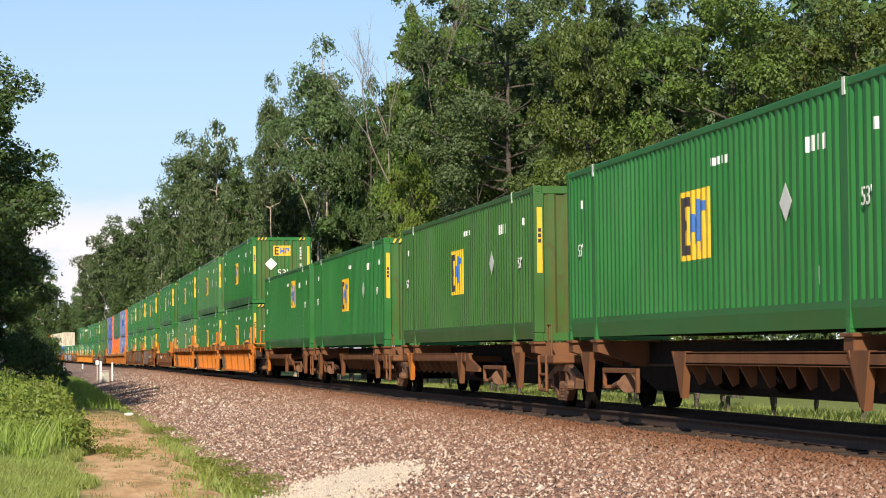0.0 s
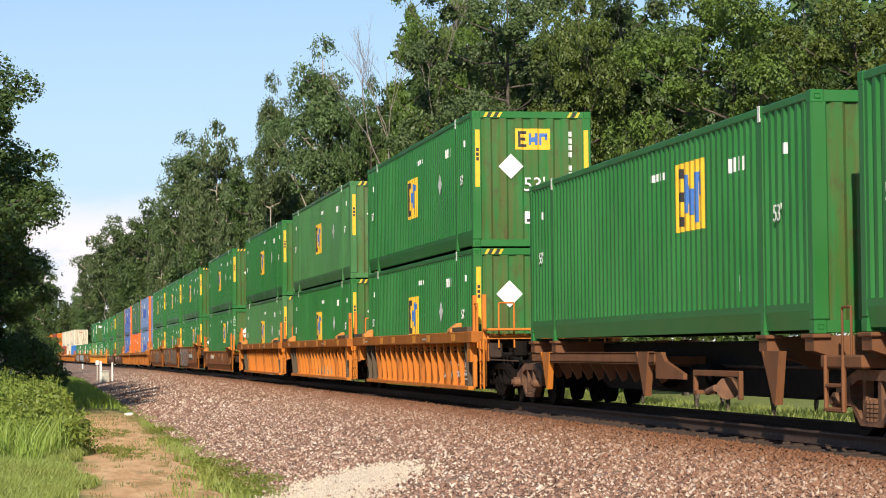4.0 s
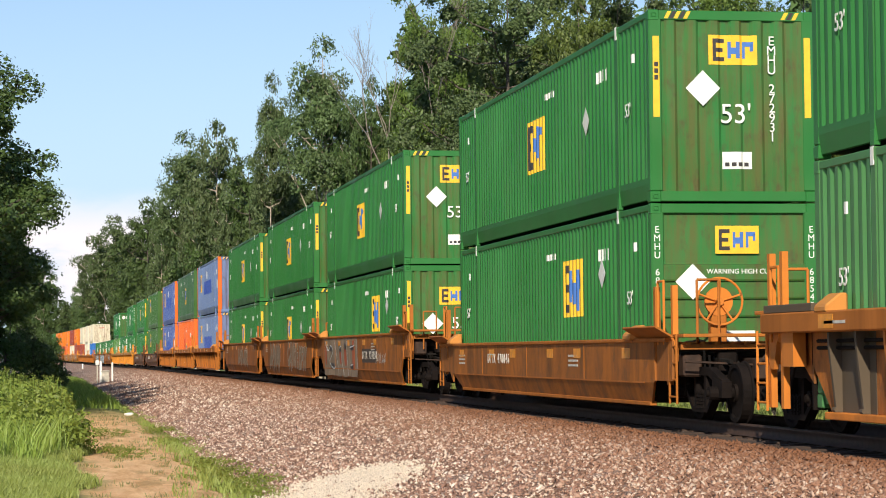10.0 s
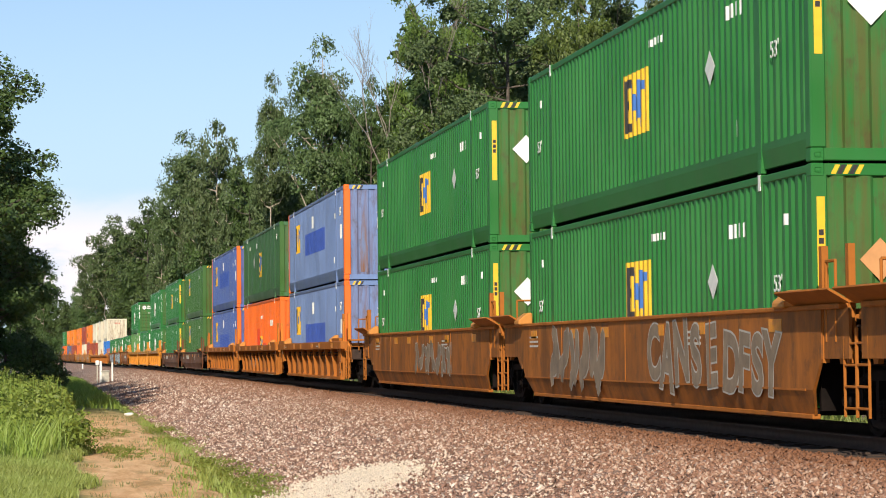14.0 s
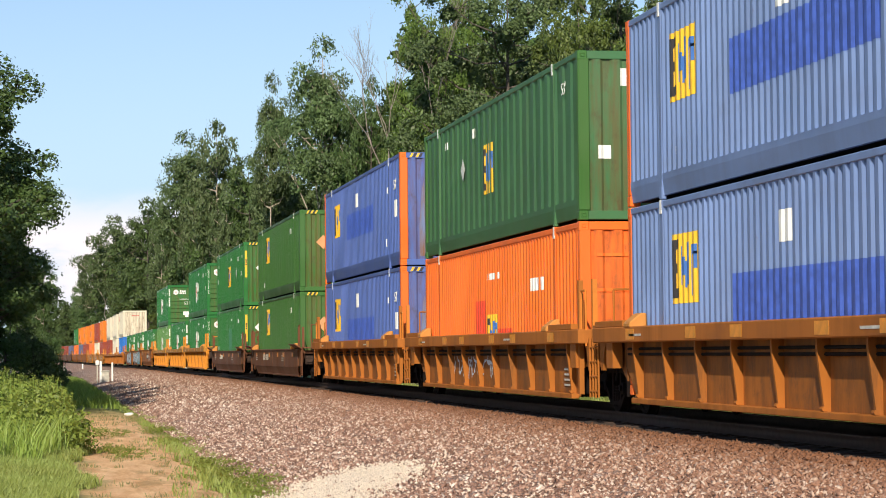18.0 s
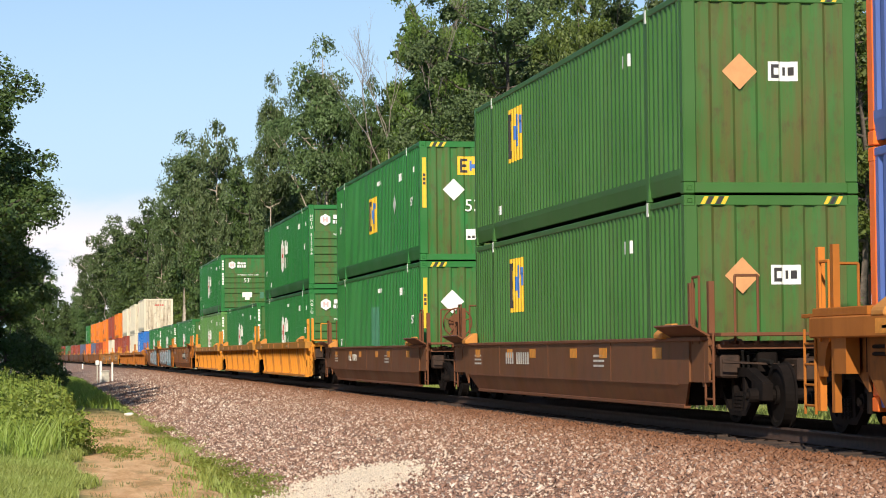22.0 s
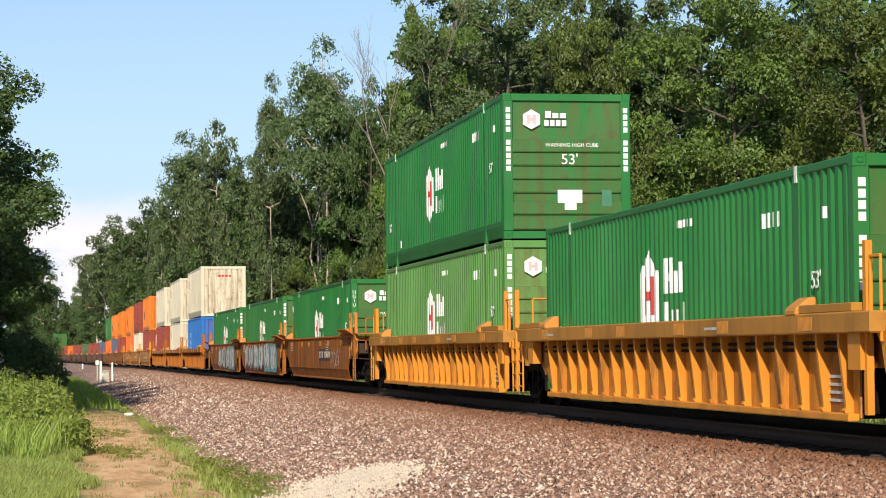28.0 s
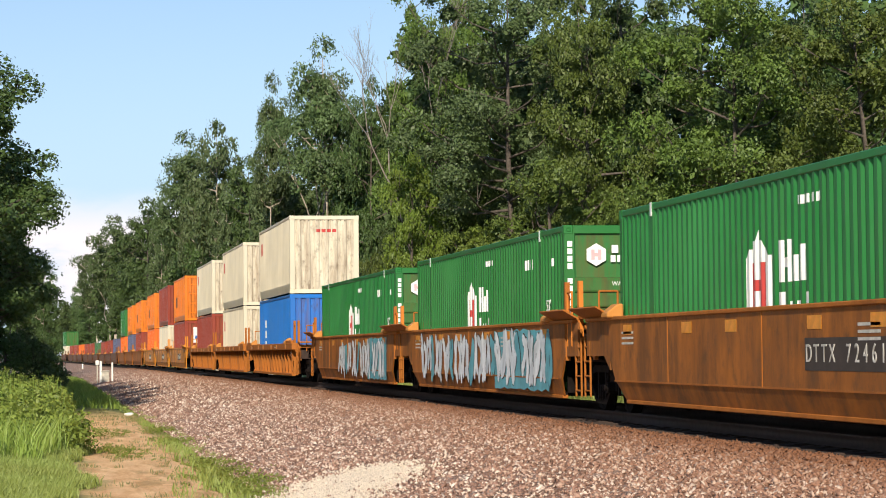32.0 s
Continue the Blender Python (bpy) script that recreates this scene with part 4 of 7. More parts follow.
        slat = shared("end_slat", lambda: prism(bmesh.new(), [(0.02, -0.13), (0.01, -0.105), (0.01, 0.115), (0.056, 0.125), (0.056, -0.13)], "x", -CW + 0.19, CW - 0.19))
        for zz in (0.32, 0.62, 1.05, 1.32, 1.59, 1.86):
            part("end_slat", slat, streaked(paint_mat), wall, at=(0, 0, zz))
    else:
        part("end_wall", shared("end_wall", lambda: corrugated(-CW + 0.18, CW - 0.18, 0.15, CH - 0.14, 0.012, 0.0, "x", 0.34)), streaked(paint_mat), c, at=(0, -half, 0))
    # films and stencils
    if side == "fleet":
        logo_side(c, *((-3.5, 1.28) if end in ("door", "numbered") else (-3.5, 1.5) if extra == "near" else (-0.55, 1.08)))
        side_bars(c, -1.5, 2.32, 8, 0.11, 0.075, 0.035)
        side_bars(c, -5.4, 2.16, 7, 0.19, 0.065, 0.045)
        part("lettering", FIFTY_THREE_SMALL, WHITE, c, at=Matrix.Translation((-CW - 0.0, -6.75, 1.50)) @ SIDE_TURN)
        part("lettering", FIFTY_THREE_SMALL, WHITE, c, at=Matrix.Translation((-CW - 0.0, 7.1, 1.50)) @ SIDE_TURN)
        side_patch(c, "stencil_bar", WHITE, -7.07, -6.98, 2.22, 2.36)
        side_patch(c, "stencil_bar", WHITE, 7.0, 7.08, 2.22, 2.36)
        side_patch(c, "stencil_label", WHITE, 5.3, 5.40, 0.60, 0.76)
        side_patch(c, "stencil_label", WHITE, 5.05, 5.13, 0.60, 0.70)
        side_patch(c, "stencil_label", WHITE, -5.05, -4.98, 0.58, 0.80)
        side_patch(c, "stencil_label", WHITE, -4.05, -3.98, 0.56, 0.66)
        if extra != "near":
            diamond(c, -4.9 if end in ("door", "numbered") else -3.9, 1.95 if end in ("door", "numbered") else 1.62, 0.24, WHITE, "side", half, "white diamond placard")
    elif side == "tower":
        tower_logo(c, 0.38, 0.80)
        side_bars(c, -1.5, 2.44, 8, 0.11, 0.075, 0.035)
        side_bars(c, -5.4, 2.22, 7, 0.19, 0.065, 0.045)
        part("lettering", FIFTY_THREE_SMALL, WHITE, c, at=Matrix.Translation((-CW - 0.0, -6.75, 1.50)) @ SIDE_TURN)
        part("lettering", FIFTY_THREE_SMALL, WHITE, c, at=Matrix.Translation((-CW - 0.0, 7.1, 1.00)) @ SIDE_TURN)
        side_patch(c, "stencil_bar", WHITE, -7.07, -6.98, 2.22, 2.36)
        side_patch(c, "stencil_label", WHITE, 5.3, 5.47, 0.44, 0.62)
        side_patch(c, "stencil_label", WHITE, -5.05, -4.98, 0.58, 0.80)
    elif side == "patched":
        logo_side(c, 4.2, 1.36, 1.45, 1.0)
        side_patch(c, "repaint_patch", BLUE_PATCH, -3.0, 2.6, 0.98 if extra == "low" else 1.16, 1.70 if extra == "low" else 1.90, "brighter blue repainted patch")
        side_patch(c, "stencil_label", WHITE, 0.15, 0.65, 2.02, 2.42)
        side_bars(c, -5.9, 2.0, 3, 0.16, 0.10, 0.05)
        part("lettering", FIFTY_THREE_SMALL, WHITE, c, at=Matrix.Translation((-CW, -7.15, 2.12)) @ SIDE_TURN @ Matrix.Scale(1.25, 4))
        side_patch(c, "stencil_label", WHITE, -7.40, -7.00, 1.30, 1.74)
        side_patch(c, "stencil_label", WHITE, -5.6, -5.45, 0.60, 0.80)
        side_patch(c, "stencil_label", WHITE, 5.3, 5.42, 0.60, 0.72)
    elif side == "block":
        logo_side(c, -0.75, 0.50, 1.25, 0.95)
        side_patch(c, "repaint_patch", RED_PATCH, -2.1, -0.78, 0.5, 1.15, "redder repainted patch")
        side_patch(c, "repaint_patch", RED_PATCH, 0.52, 1.75, 0.5, 1.75, "redder repainted patch")
        side_bars(c, -0.9, 2.16, 7, 0.13, 0.14, 0.06)
        for i in range(3):
            side_patch(c, "stencil_label", WHITE, round(-5.1 + i * 0.42, 3), round(-4.75 + i * 0.42, 3), 1.82, 2.06)
    elif side == "olive":
        logo_side(c, -0.45, 1.02, 1.15, 1.02)
        diamond(c, 3.0, 1.72, 0.24, WHITE, "side", half, "white diamond placard")
        part("lettering", FIFTY_THREE_SMALL, WHITE, c, at=Matrix.Translation((-CW, -6.95, 2.35)) @ SIDE_TURN)
        side_bars(c, 4.9, 2.34, 3, 0.16, 0.08, 0.05)
        side_bars(c, 1.6, 2.30, 2, 0.20, 0.10, 0.05)
    elif side == "corner_logo":
        logo_side(c, 3.15, 1.45, 1.44, 1.04)
        side_bars(c, -5.0, 2.2, 3, 0.2, 0.10, 0.07)
        side_bars(c, 5.2, 0.50, 3, 0.18, 0.10, 0.06)
    elif side == "repainted":
        side_patch(c, "repaint_patch", PATCH_GREEN, -0.9, 0.6, 0.9, 1.95, "paler repainted patch")
        side_patch(c, "repaint_patch", PATCH_GREEN, -1.2, 0.1, 0.42, 0.9, "paler repainted patch")
        side_bars(c, -1.5, 2.32, 8, 0.11, 0.075, 0.035)
        side_bars(c, -5.4, 2.16, 7, 0.19, 0.065, 0.045)
        part("lettering", FIFTY_THREE_SMALL, WHITE, c, at=Matrix.Translation((-CW - 0.0, -6.75, 1.50)) @ SIDE_TURN)
        part("lettering", FIFTY_THREE_SMALL, WHITE, c, at=Matrix.Translation((-CW - 0.0, 7.1, 1.00)) @ SIDE_TURN)
    elif side == "sea":
        side_patch(c, "logo_mark", LOGO_RED, half - 1.25, half - 0.75, CH - 1.05, CH - 0.55, "red round emblem")
    elif side == "sea_block":
        side_patch(c, "logo_mark", INK, 2.1, 3.7, 1.0, 1.7, "dark block emblem")
    elif side == "sea_letters":
        for i in range(4):
            side_patch(c, "letter_block", WHITE, 3.2, 3.7, 0.5 + i * 0.42, 0.8 + i * 0.42)
    if strip and length > 13 and end != "door":
        strip_ob = part("warning_strip", shared("strip", lambda: boxes((-0.05, 0.05, -0.004, 0.0, 0.0, 1.22))), YELLOW, c, "yellow warning strip", at=(-CW + 0.11, -half, 1.28))
        if end != "bare":
            part("warning_strip", SHAPES["strip"], YELLOW, c, "yellow warning strip", at=(CW - 0.11, -half, 1.28))
        for i in range(3):
            part("strip_mark", shared("strip_mark", lambda: boxes((-0.03, 0.03, -0.008, -0.0045, 0.0, 0.07))), INK, strip_ob, at=(0, 0, 0.56 + 0.10 * i))
    hazard = shared("hazard_stripe", lambda: prism(bmesh.new(), [(0, 0), (0.06, 0), (0.12, 0.11), (0.06, 0.11)], "y", -0.004, 0.0))
    if end in ("plain", "logo", "tan") and full:
        for i in range(5):
            part("hazard_stripe", hazard, YELLOW if i % 2 == 0 else INK, c, at=(-CW + 0.24 + 0.075 * i, -half, CH - 0.13))
        for i in range(3):
            part("hazard_stripe", hazard, YELLOW if i % 2 == 0 else INK, c, at=(CW - 0.52 + 0.085 * i, -half, CH - 0.13))
    if end == "plain":
        diamond(c, -0.52, 1.92, 0.29, WHITE, "front", half, "white diamond placard")
    elif end == "tan":
        diamond(c, -0.45, 1.75, 0.26, PLACARD_TAN, "front", half, "tan diamond placard")
        lab = front_patch(c, "end_label", WHITE, -0.02, 0.42, 1.62, 1.90, half, "white label with dark marks")
        for a, b, e, f in ((0.02, 0.06, 1.66, 1.86), (0.06, 0.14, 1.81, 1.86), (0.06, 0.14, 1.66, 1.71), (0.20, 0.24, 1.70, 1.82), (0.28, 0.36, 1.70, 1.82)):
            front_patch(c, "label_mark", INK, a, b, e, f, half, parent=lab, lift=0.010).matrix_basis = Matrix()
    elif end == "logo":
        logo_front(c, -0.36, 2.08, half, 0.76, 0.45)
        diamond(c, -0.46, 1.72, 0.27, WHITE, "front", half, "white diamond placard")
        part("lettering", FIFTY_THREE, WHITE, c, at=Matrix.Translation((0.05, -half + 0.006, 1.32)) @ FRONT_TURN)
        front_patch(c, "end_label", WHITE, -0.16, 0.30, 0.50, 0.76, half, "white paper-like label with dark lines")
        for i in range(4):
            front_patch(c, "label_line", INK, round(-0.12 + 0.10 * i, 3), round(-0.05 + 0.10 * i, 3), 0.54, 0.60, half, lift=0.010)
        if number:
            for i, ch in enumerate(number):
                if ch != " ":
                    part("character", character(ch), WHITE, c, at=Matrix.Translation((0.62, -half + 0.004, 2.44 - 0.146 * i)) @ FRONT_TURN)
        for i in range(11):
            if i != 4 and not number:
                front_patch(c, "number_bar", WHITE, 0.80, 0.88, round(2.36 - 0.145 * i, 3), round(2.47 - 0.145 * i, 3), half)
    elif end == "numbered":
        logo_front(c, -0.40, 1.90, half, 0.72, 0.45)
        diamond(c, -0.58, 1.42, 0.27, WHITE, "front", half, "white diamond placard")
        part("lettering", FIFTY_THREE, WHITE, c, at=Matrix.Translation((0.15, -half + 0.006, 1.42)) @ FRONT_TURN)
        for word, xx in (("EMHU", 0.60), ("274204", 0.86)):
            for i, ch in enumerate(word):
                part("character", character(ch), WHITE, c, at=Matrix.Translation((xx, -half + 0.004, 2.25 - 0.175 * i)) @ FRONT_TURN)
    elif end == "door":
        for sx in (-1, 1):
            for i, ch in enumerate(number):
                if ch != " ":
                    part("character", character(ch), WHITE, c, at=Matrix.Translation((sx * (CW - 0.09), -half - 0.002, 2.50 - 0.128 * i)) @ FRONT_TURN @ Matrix.Scale(0.72, 4))
            for i in range(10):
                if i != 4 and not number:
                    part("number_bar", shared("number_bar", lambda: boxes((-0.045, 0.045, -0.004, 0.0, 0.0, 0.10))), WHITE, c, at=(sx * (CW - 0.10), -half, 2.52 - 0.13 * i))
        if side == "tower":
            hexagon_front(c, -0.72, 2.38, half)
        else:
            logo_front(c, -0.30, 2.14, half, 0.68, 0.42, True)
            diamond(c, -0.66, 1.72, 0.27, WHITE, "front", half, "white diamond placard")
        part("lettering", WARNING, WHITE, c, at=Matrix.Translation((0.1, -half + 0.004, 1.87)) @ FRONT_TURN)
        if side == "tower":
            part("lettering", FIFTY_THREE_SMALL, WHITE, c, at=Matrix.Translation((0.05, -half + 0.004, 1.58)) @ FRONT_TURN)
        if extra == "dashes":
            dash = shared("rail_dash", lambda: boxes((-0.004, 0.0, -0.10, 0.10, -0.04, 0.04)))
            for i in range(36):
                part("rail_dash", dash, WHITE, c, at=Matrix.Translation((-CW + 0.024, -6.9 + 0.385 * i, 0.20)) @ Matrix.Rotation(radians(-8.6), 4, "Y"))
        part("end_label", shared("end_label_cross", lambda: boxes((-0.2, 0.3, -0.004, 0.0, 0.72, 0.98), (-0.06, 0.18, -0.005, -0.001, 0.58, 0.74))), WHITE, c, "white label patches", at=(0, -half + 0.012, 0))
        part("end_label", shared("end_label_small", lambda: boxes((0.70, 0.90, -0.004, 0.0, 0.66, 0.98))), PATCH_GREEN, c, at=(0, -half + 0.012, 0))
    elif end == "orange_posts":
        part("lettering", FIFTY_THREE_BARE, WHITE, c, at=Matrix.Translation((-0.08, -half + 0.006, 2.16)) @ FRONT_TURN)
        front_patch(c, "end_label", WHITE, -0.28, 0.14, 1.56, 1.90, half)
        front_patch(c, "end_label", WHITE, -0.26, 0.16, 1.04, 1.26, half)
        front_patch(c, "rust_streak", RUST_STAIN, -0.80, -0.58, 0.24, 2.20, half, "brown rust run down the end wall", lift=0.004, taper=1.2)
        front_patch(c, "rust_streak", RUST_STAIN, 0.58, 0.74, 0.24, 1.60, half, "brown rust run down the end wall", lift=0.004, taper=0.9)
        front_patch(c, "end_label", YELLOW, -0.12, 0.02, 0.80, 0.98, half, "small yellow label")
        front_patch(c, "number_panel", BLUE_PATCH, 0.55, 0.66, 0.98, 2.46, half, "brighter blue strip behind the number", lift=0.007)
        for i, ch in enumerate(number):
            if ch != " ":
                part("character", character(ch), WHITE, c, at=Matrix.Translation((0.605, -half + 0.002, 2.38 - 0.128 * i)) @ FRONT_TURN @ Matrix.Scale(0.62, 4))
        for i in range(8):
            part("hazard_stripe", hazard, YELLOW if i % 2 == 0 else INK, c, at=((-CW + 0.24 if i < 4 else CW - 0.56) + 0.08 * (i % 4), -half, CH - 0.13))
    elif end == "placards":
        front_patch(c, "end_label", WHITE, -0.95, -0.72, 1.05, 1.28, half)
        front_patch(c, "end_label", WHITE, -0.55, -0.2, 2.3, 2.6, half)
        front_patch(c, "end_label", WHITE, -0.35, 0.1, 1.1, 1.6, half)
        logo_front(c, -0.1, 2.2, half, 0.6, 0.4)
    elif end == "sea":
        for i in range(4):
            front_patch(c, "logo_mark", LOGO_RED, round(-0.30 + i * 0.20, 3), round(-0.15 + i * 0.20, 3), 2.28, 2.40, half)
        for i in range(12):
            front_patch(c, "stencil_bar", INK, round(-0.9 + i * 0.15, 3), round(-0.86 + i * 0.15, 3), CH - 0.20, CH - 0.18, half)
    elif end == "sign":
        front_patch(c, "end_label", WHITE, -0.75, 0.45, 1.5, 2.5, half, "white square sign with blue band")
        front_patch(c, "label_line", LOGO_BLUE, -0.65, 0.35, 1.7, 1.95, half, lift=0.010)
    elif end == "bars":
        for i in range(4):
            front_patch(c, "end_rib", rail, -1.0, 1.0, 0.5 + i * 0.6, 0.56 + i * 0.6, half, lift=0.02)
        front_patch(c, "end_label", WHITE, 0.3, 0.65, 1.2, 1.5, half)
    return rides(c, u + half, z)


RED_PATCH = plain("red_patch", (0.72, 0.06, 0.02), 0.5, var=0.12)
PATCH_GREEN = plain("patch_green", (0.055, 0.205, 0.115), 0.55, var=0.2, scale=2)


def rust_run():
    """Blue paint with soft rust running down it."""
    m, n, l, b = node_mat("rust_run")
    f = ramp(n, l, noise_node(n, l, 3.0, 6, (2.2, 1.0, 0.22), rough=0.65), 0.36, 0.58, 0.05, 0.95)
    l.new(mix(n, l, f, (0.150, 0.205, 0.36), (0.20, 0.090, 0.042)), b.inputs["Base Color"])
    b.inputs["Roughness"].default_value = 0.75
    return m


RUST_STAIN = rust_run()


# ---- wagons ----
AXLES = []


def bogie(w, y, low=False):
    """Two wheelsets in cast side frames under a bolster, all parts of the wagon; y: middle."""
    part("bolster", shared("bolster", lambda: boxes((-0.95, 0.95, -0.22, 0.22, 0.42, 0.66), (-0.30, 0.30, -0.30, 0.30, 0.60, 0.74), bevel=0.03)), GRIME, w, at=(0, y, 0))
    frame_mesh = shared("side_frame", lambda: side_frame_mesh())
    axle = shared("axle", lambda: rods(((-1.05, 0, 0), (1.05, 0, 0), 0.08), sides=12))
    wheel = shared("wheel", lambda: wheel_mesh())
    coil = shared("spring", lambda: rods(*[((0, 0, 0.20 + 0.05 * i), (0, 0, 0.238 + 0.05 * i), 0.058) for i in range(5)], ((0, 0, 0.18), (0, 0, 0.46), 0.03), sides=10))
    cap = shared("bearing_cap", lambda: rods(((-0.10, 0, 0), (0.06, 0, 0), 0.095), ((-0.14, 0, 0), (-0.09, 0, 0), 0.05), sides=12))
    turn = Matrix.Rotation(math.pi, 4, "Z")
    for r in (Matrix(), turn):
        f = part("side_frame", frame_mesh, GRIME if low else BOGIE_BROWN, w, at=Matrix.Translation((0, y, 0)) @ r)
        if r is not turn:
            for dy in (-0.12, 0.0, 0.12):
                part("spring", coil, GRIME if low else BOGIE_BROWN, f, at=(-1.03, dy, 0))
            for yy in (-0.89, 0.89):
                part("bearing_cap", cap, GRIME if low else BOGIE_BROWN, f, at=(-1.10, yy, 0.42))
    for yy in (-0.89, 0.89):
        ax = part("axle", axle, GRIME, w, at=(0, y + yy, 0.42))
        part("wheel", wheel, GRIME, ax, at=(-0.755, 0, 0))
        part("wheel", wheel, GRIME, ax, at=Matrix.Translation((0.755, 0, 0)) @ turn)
        AXLES.append((ax, y + yy, w))


def wheel_mesh():
    bm = bmesh.new()
    outline = [(-0.09, 0.0), (-0.09, 0.12), (-0.05, 0.13), (-0.045, 0.33), (-0.07, 0.35), (-0.07, 0.413), (0.05, 0.42), (0.06, 0.445), (0.085, 0.445), (0.085, 0.34), (0.05, 0.33), (0.05, 0.12), (0.09, 0.11), (0.09, 0.0)]
    n = 28
    rings = []
    for i in range(n):
        a = i * math.tau / n
        rings.append([bm.verts.new((x, r * math.cos(a), r * math.sin(a))) for x, r in outline[1:-1]])
    for i in range(n):
        p, q = rings[i], rings[(i + 1) % n]
        for j in range(len(p) - 1):
            bm.faces.new((p[j], p[j + 1], q[j + 1], q[j]))
    bm.faces.new([r[0] for r in rings])
    bm.faces.new([r[-1] for r in rings][::-1])
    bmesh.ops.recalc_face_normals(bm, faces=bm.faces[:])
    return bm


def side_frame_mesh():
    """A cast frame: arched top bar, sagging bottom bar, two columns, pedestals over the bearings."""
    bm = bmesh.new()
    prism(bm, [(-1.10, 0.52), (-0.70, 0.58), (-0.42, 0.66), (0.42, 0.66), (0.70, 0.58), (1.10, 0.52), (1.10, 0.60), (0.74, 0.70), (0.44, 0.78), (-0.44, 0.78), (-0.74, 0.70), (-1.10, 0.60)], "x", -1.07, -0.95)
    prism(bm, [(-0.72, 0.40), (-0.36, 0.14), (0.36, 0.14), (0.72, 0.40), (0.72, 0.50), (0.34, 0.22), (-0.34, 0.22), (-0.72, 0.50)], "x", -1.07, -0.95)
    for sy in (-1, 1):
        prism(bm, [(sy * 0.20, 0.20), (sy * 0.30, 0.20), (sy * 0.30, 0.68), (sy * 0.20, 0.68)], "x", -1.06, -0.96)
        prism(bm, [(sy * 0.66, 0.36), (sy * 1.12, 0.36), (sy * 1.14, 0.58), (sy * 0.66, 0.64)], "x", -1.08, -0.94)
    return bm


def deck_mesh(s, top):
    """Grating of the end platform: bars along the train on two bearers."""
    bm = bmesh.new()
    for k in range(13):
        x = -1.26 + 0.21 * k
        box(bm, x - 0.03, x + 0.03, min(0, s * 1.5), max(0, s * 1.5), top - 0.12, top - 0.06)
    for yy in (0.08, 0.75, 1.42):
        box(bm, -1.36, 1.36, min(s * yy - 0.04, s * yy + 0.04), max(s * yy - 0.04, s * yy + 0.04), top - 0.17, top - 0.10)
    return bm


def rigging_mesh(s):
    """Pipes, levers and hanging rods under the platform."""
    rnd = random.Random(5 + s)
    segs = []
    for k in range(7):
        x, y = rnd.uniform(-1.25, -0.3), s * rnd.uniform(0.5, 1.6)
        z = rnd.uniform(0.8, 1.05)
        segs.append(((x, y, z), (x + rnd.uniform(-.1, .1), y + rnd.uniform(-.25, .25), z - rnd.uniform(0.25, 0.55)), rnd.uniform(0.014, 0.026)))
    segs.append(((-1.3, s * 1.2, 0.98), (1.3, s * 1.2, 0.94), 0.03))
    segs.append(((-1.3, s * 0.7, 0.88), (1.3, s * 0.7, 0.90), 0.025))
    segs.append(((-0.9, s * 0.4, 0.95), (-0.7, s * 1.7, 0.85), 0.035))
    return rods(*segs, sides=6)


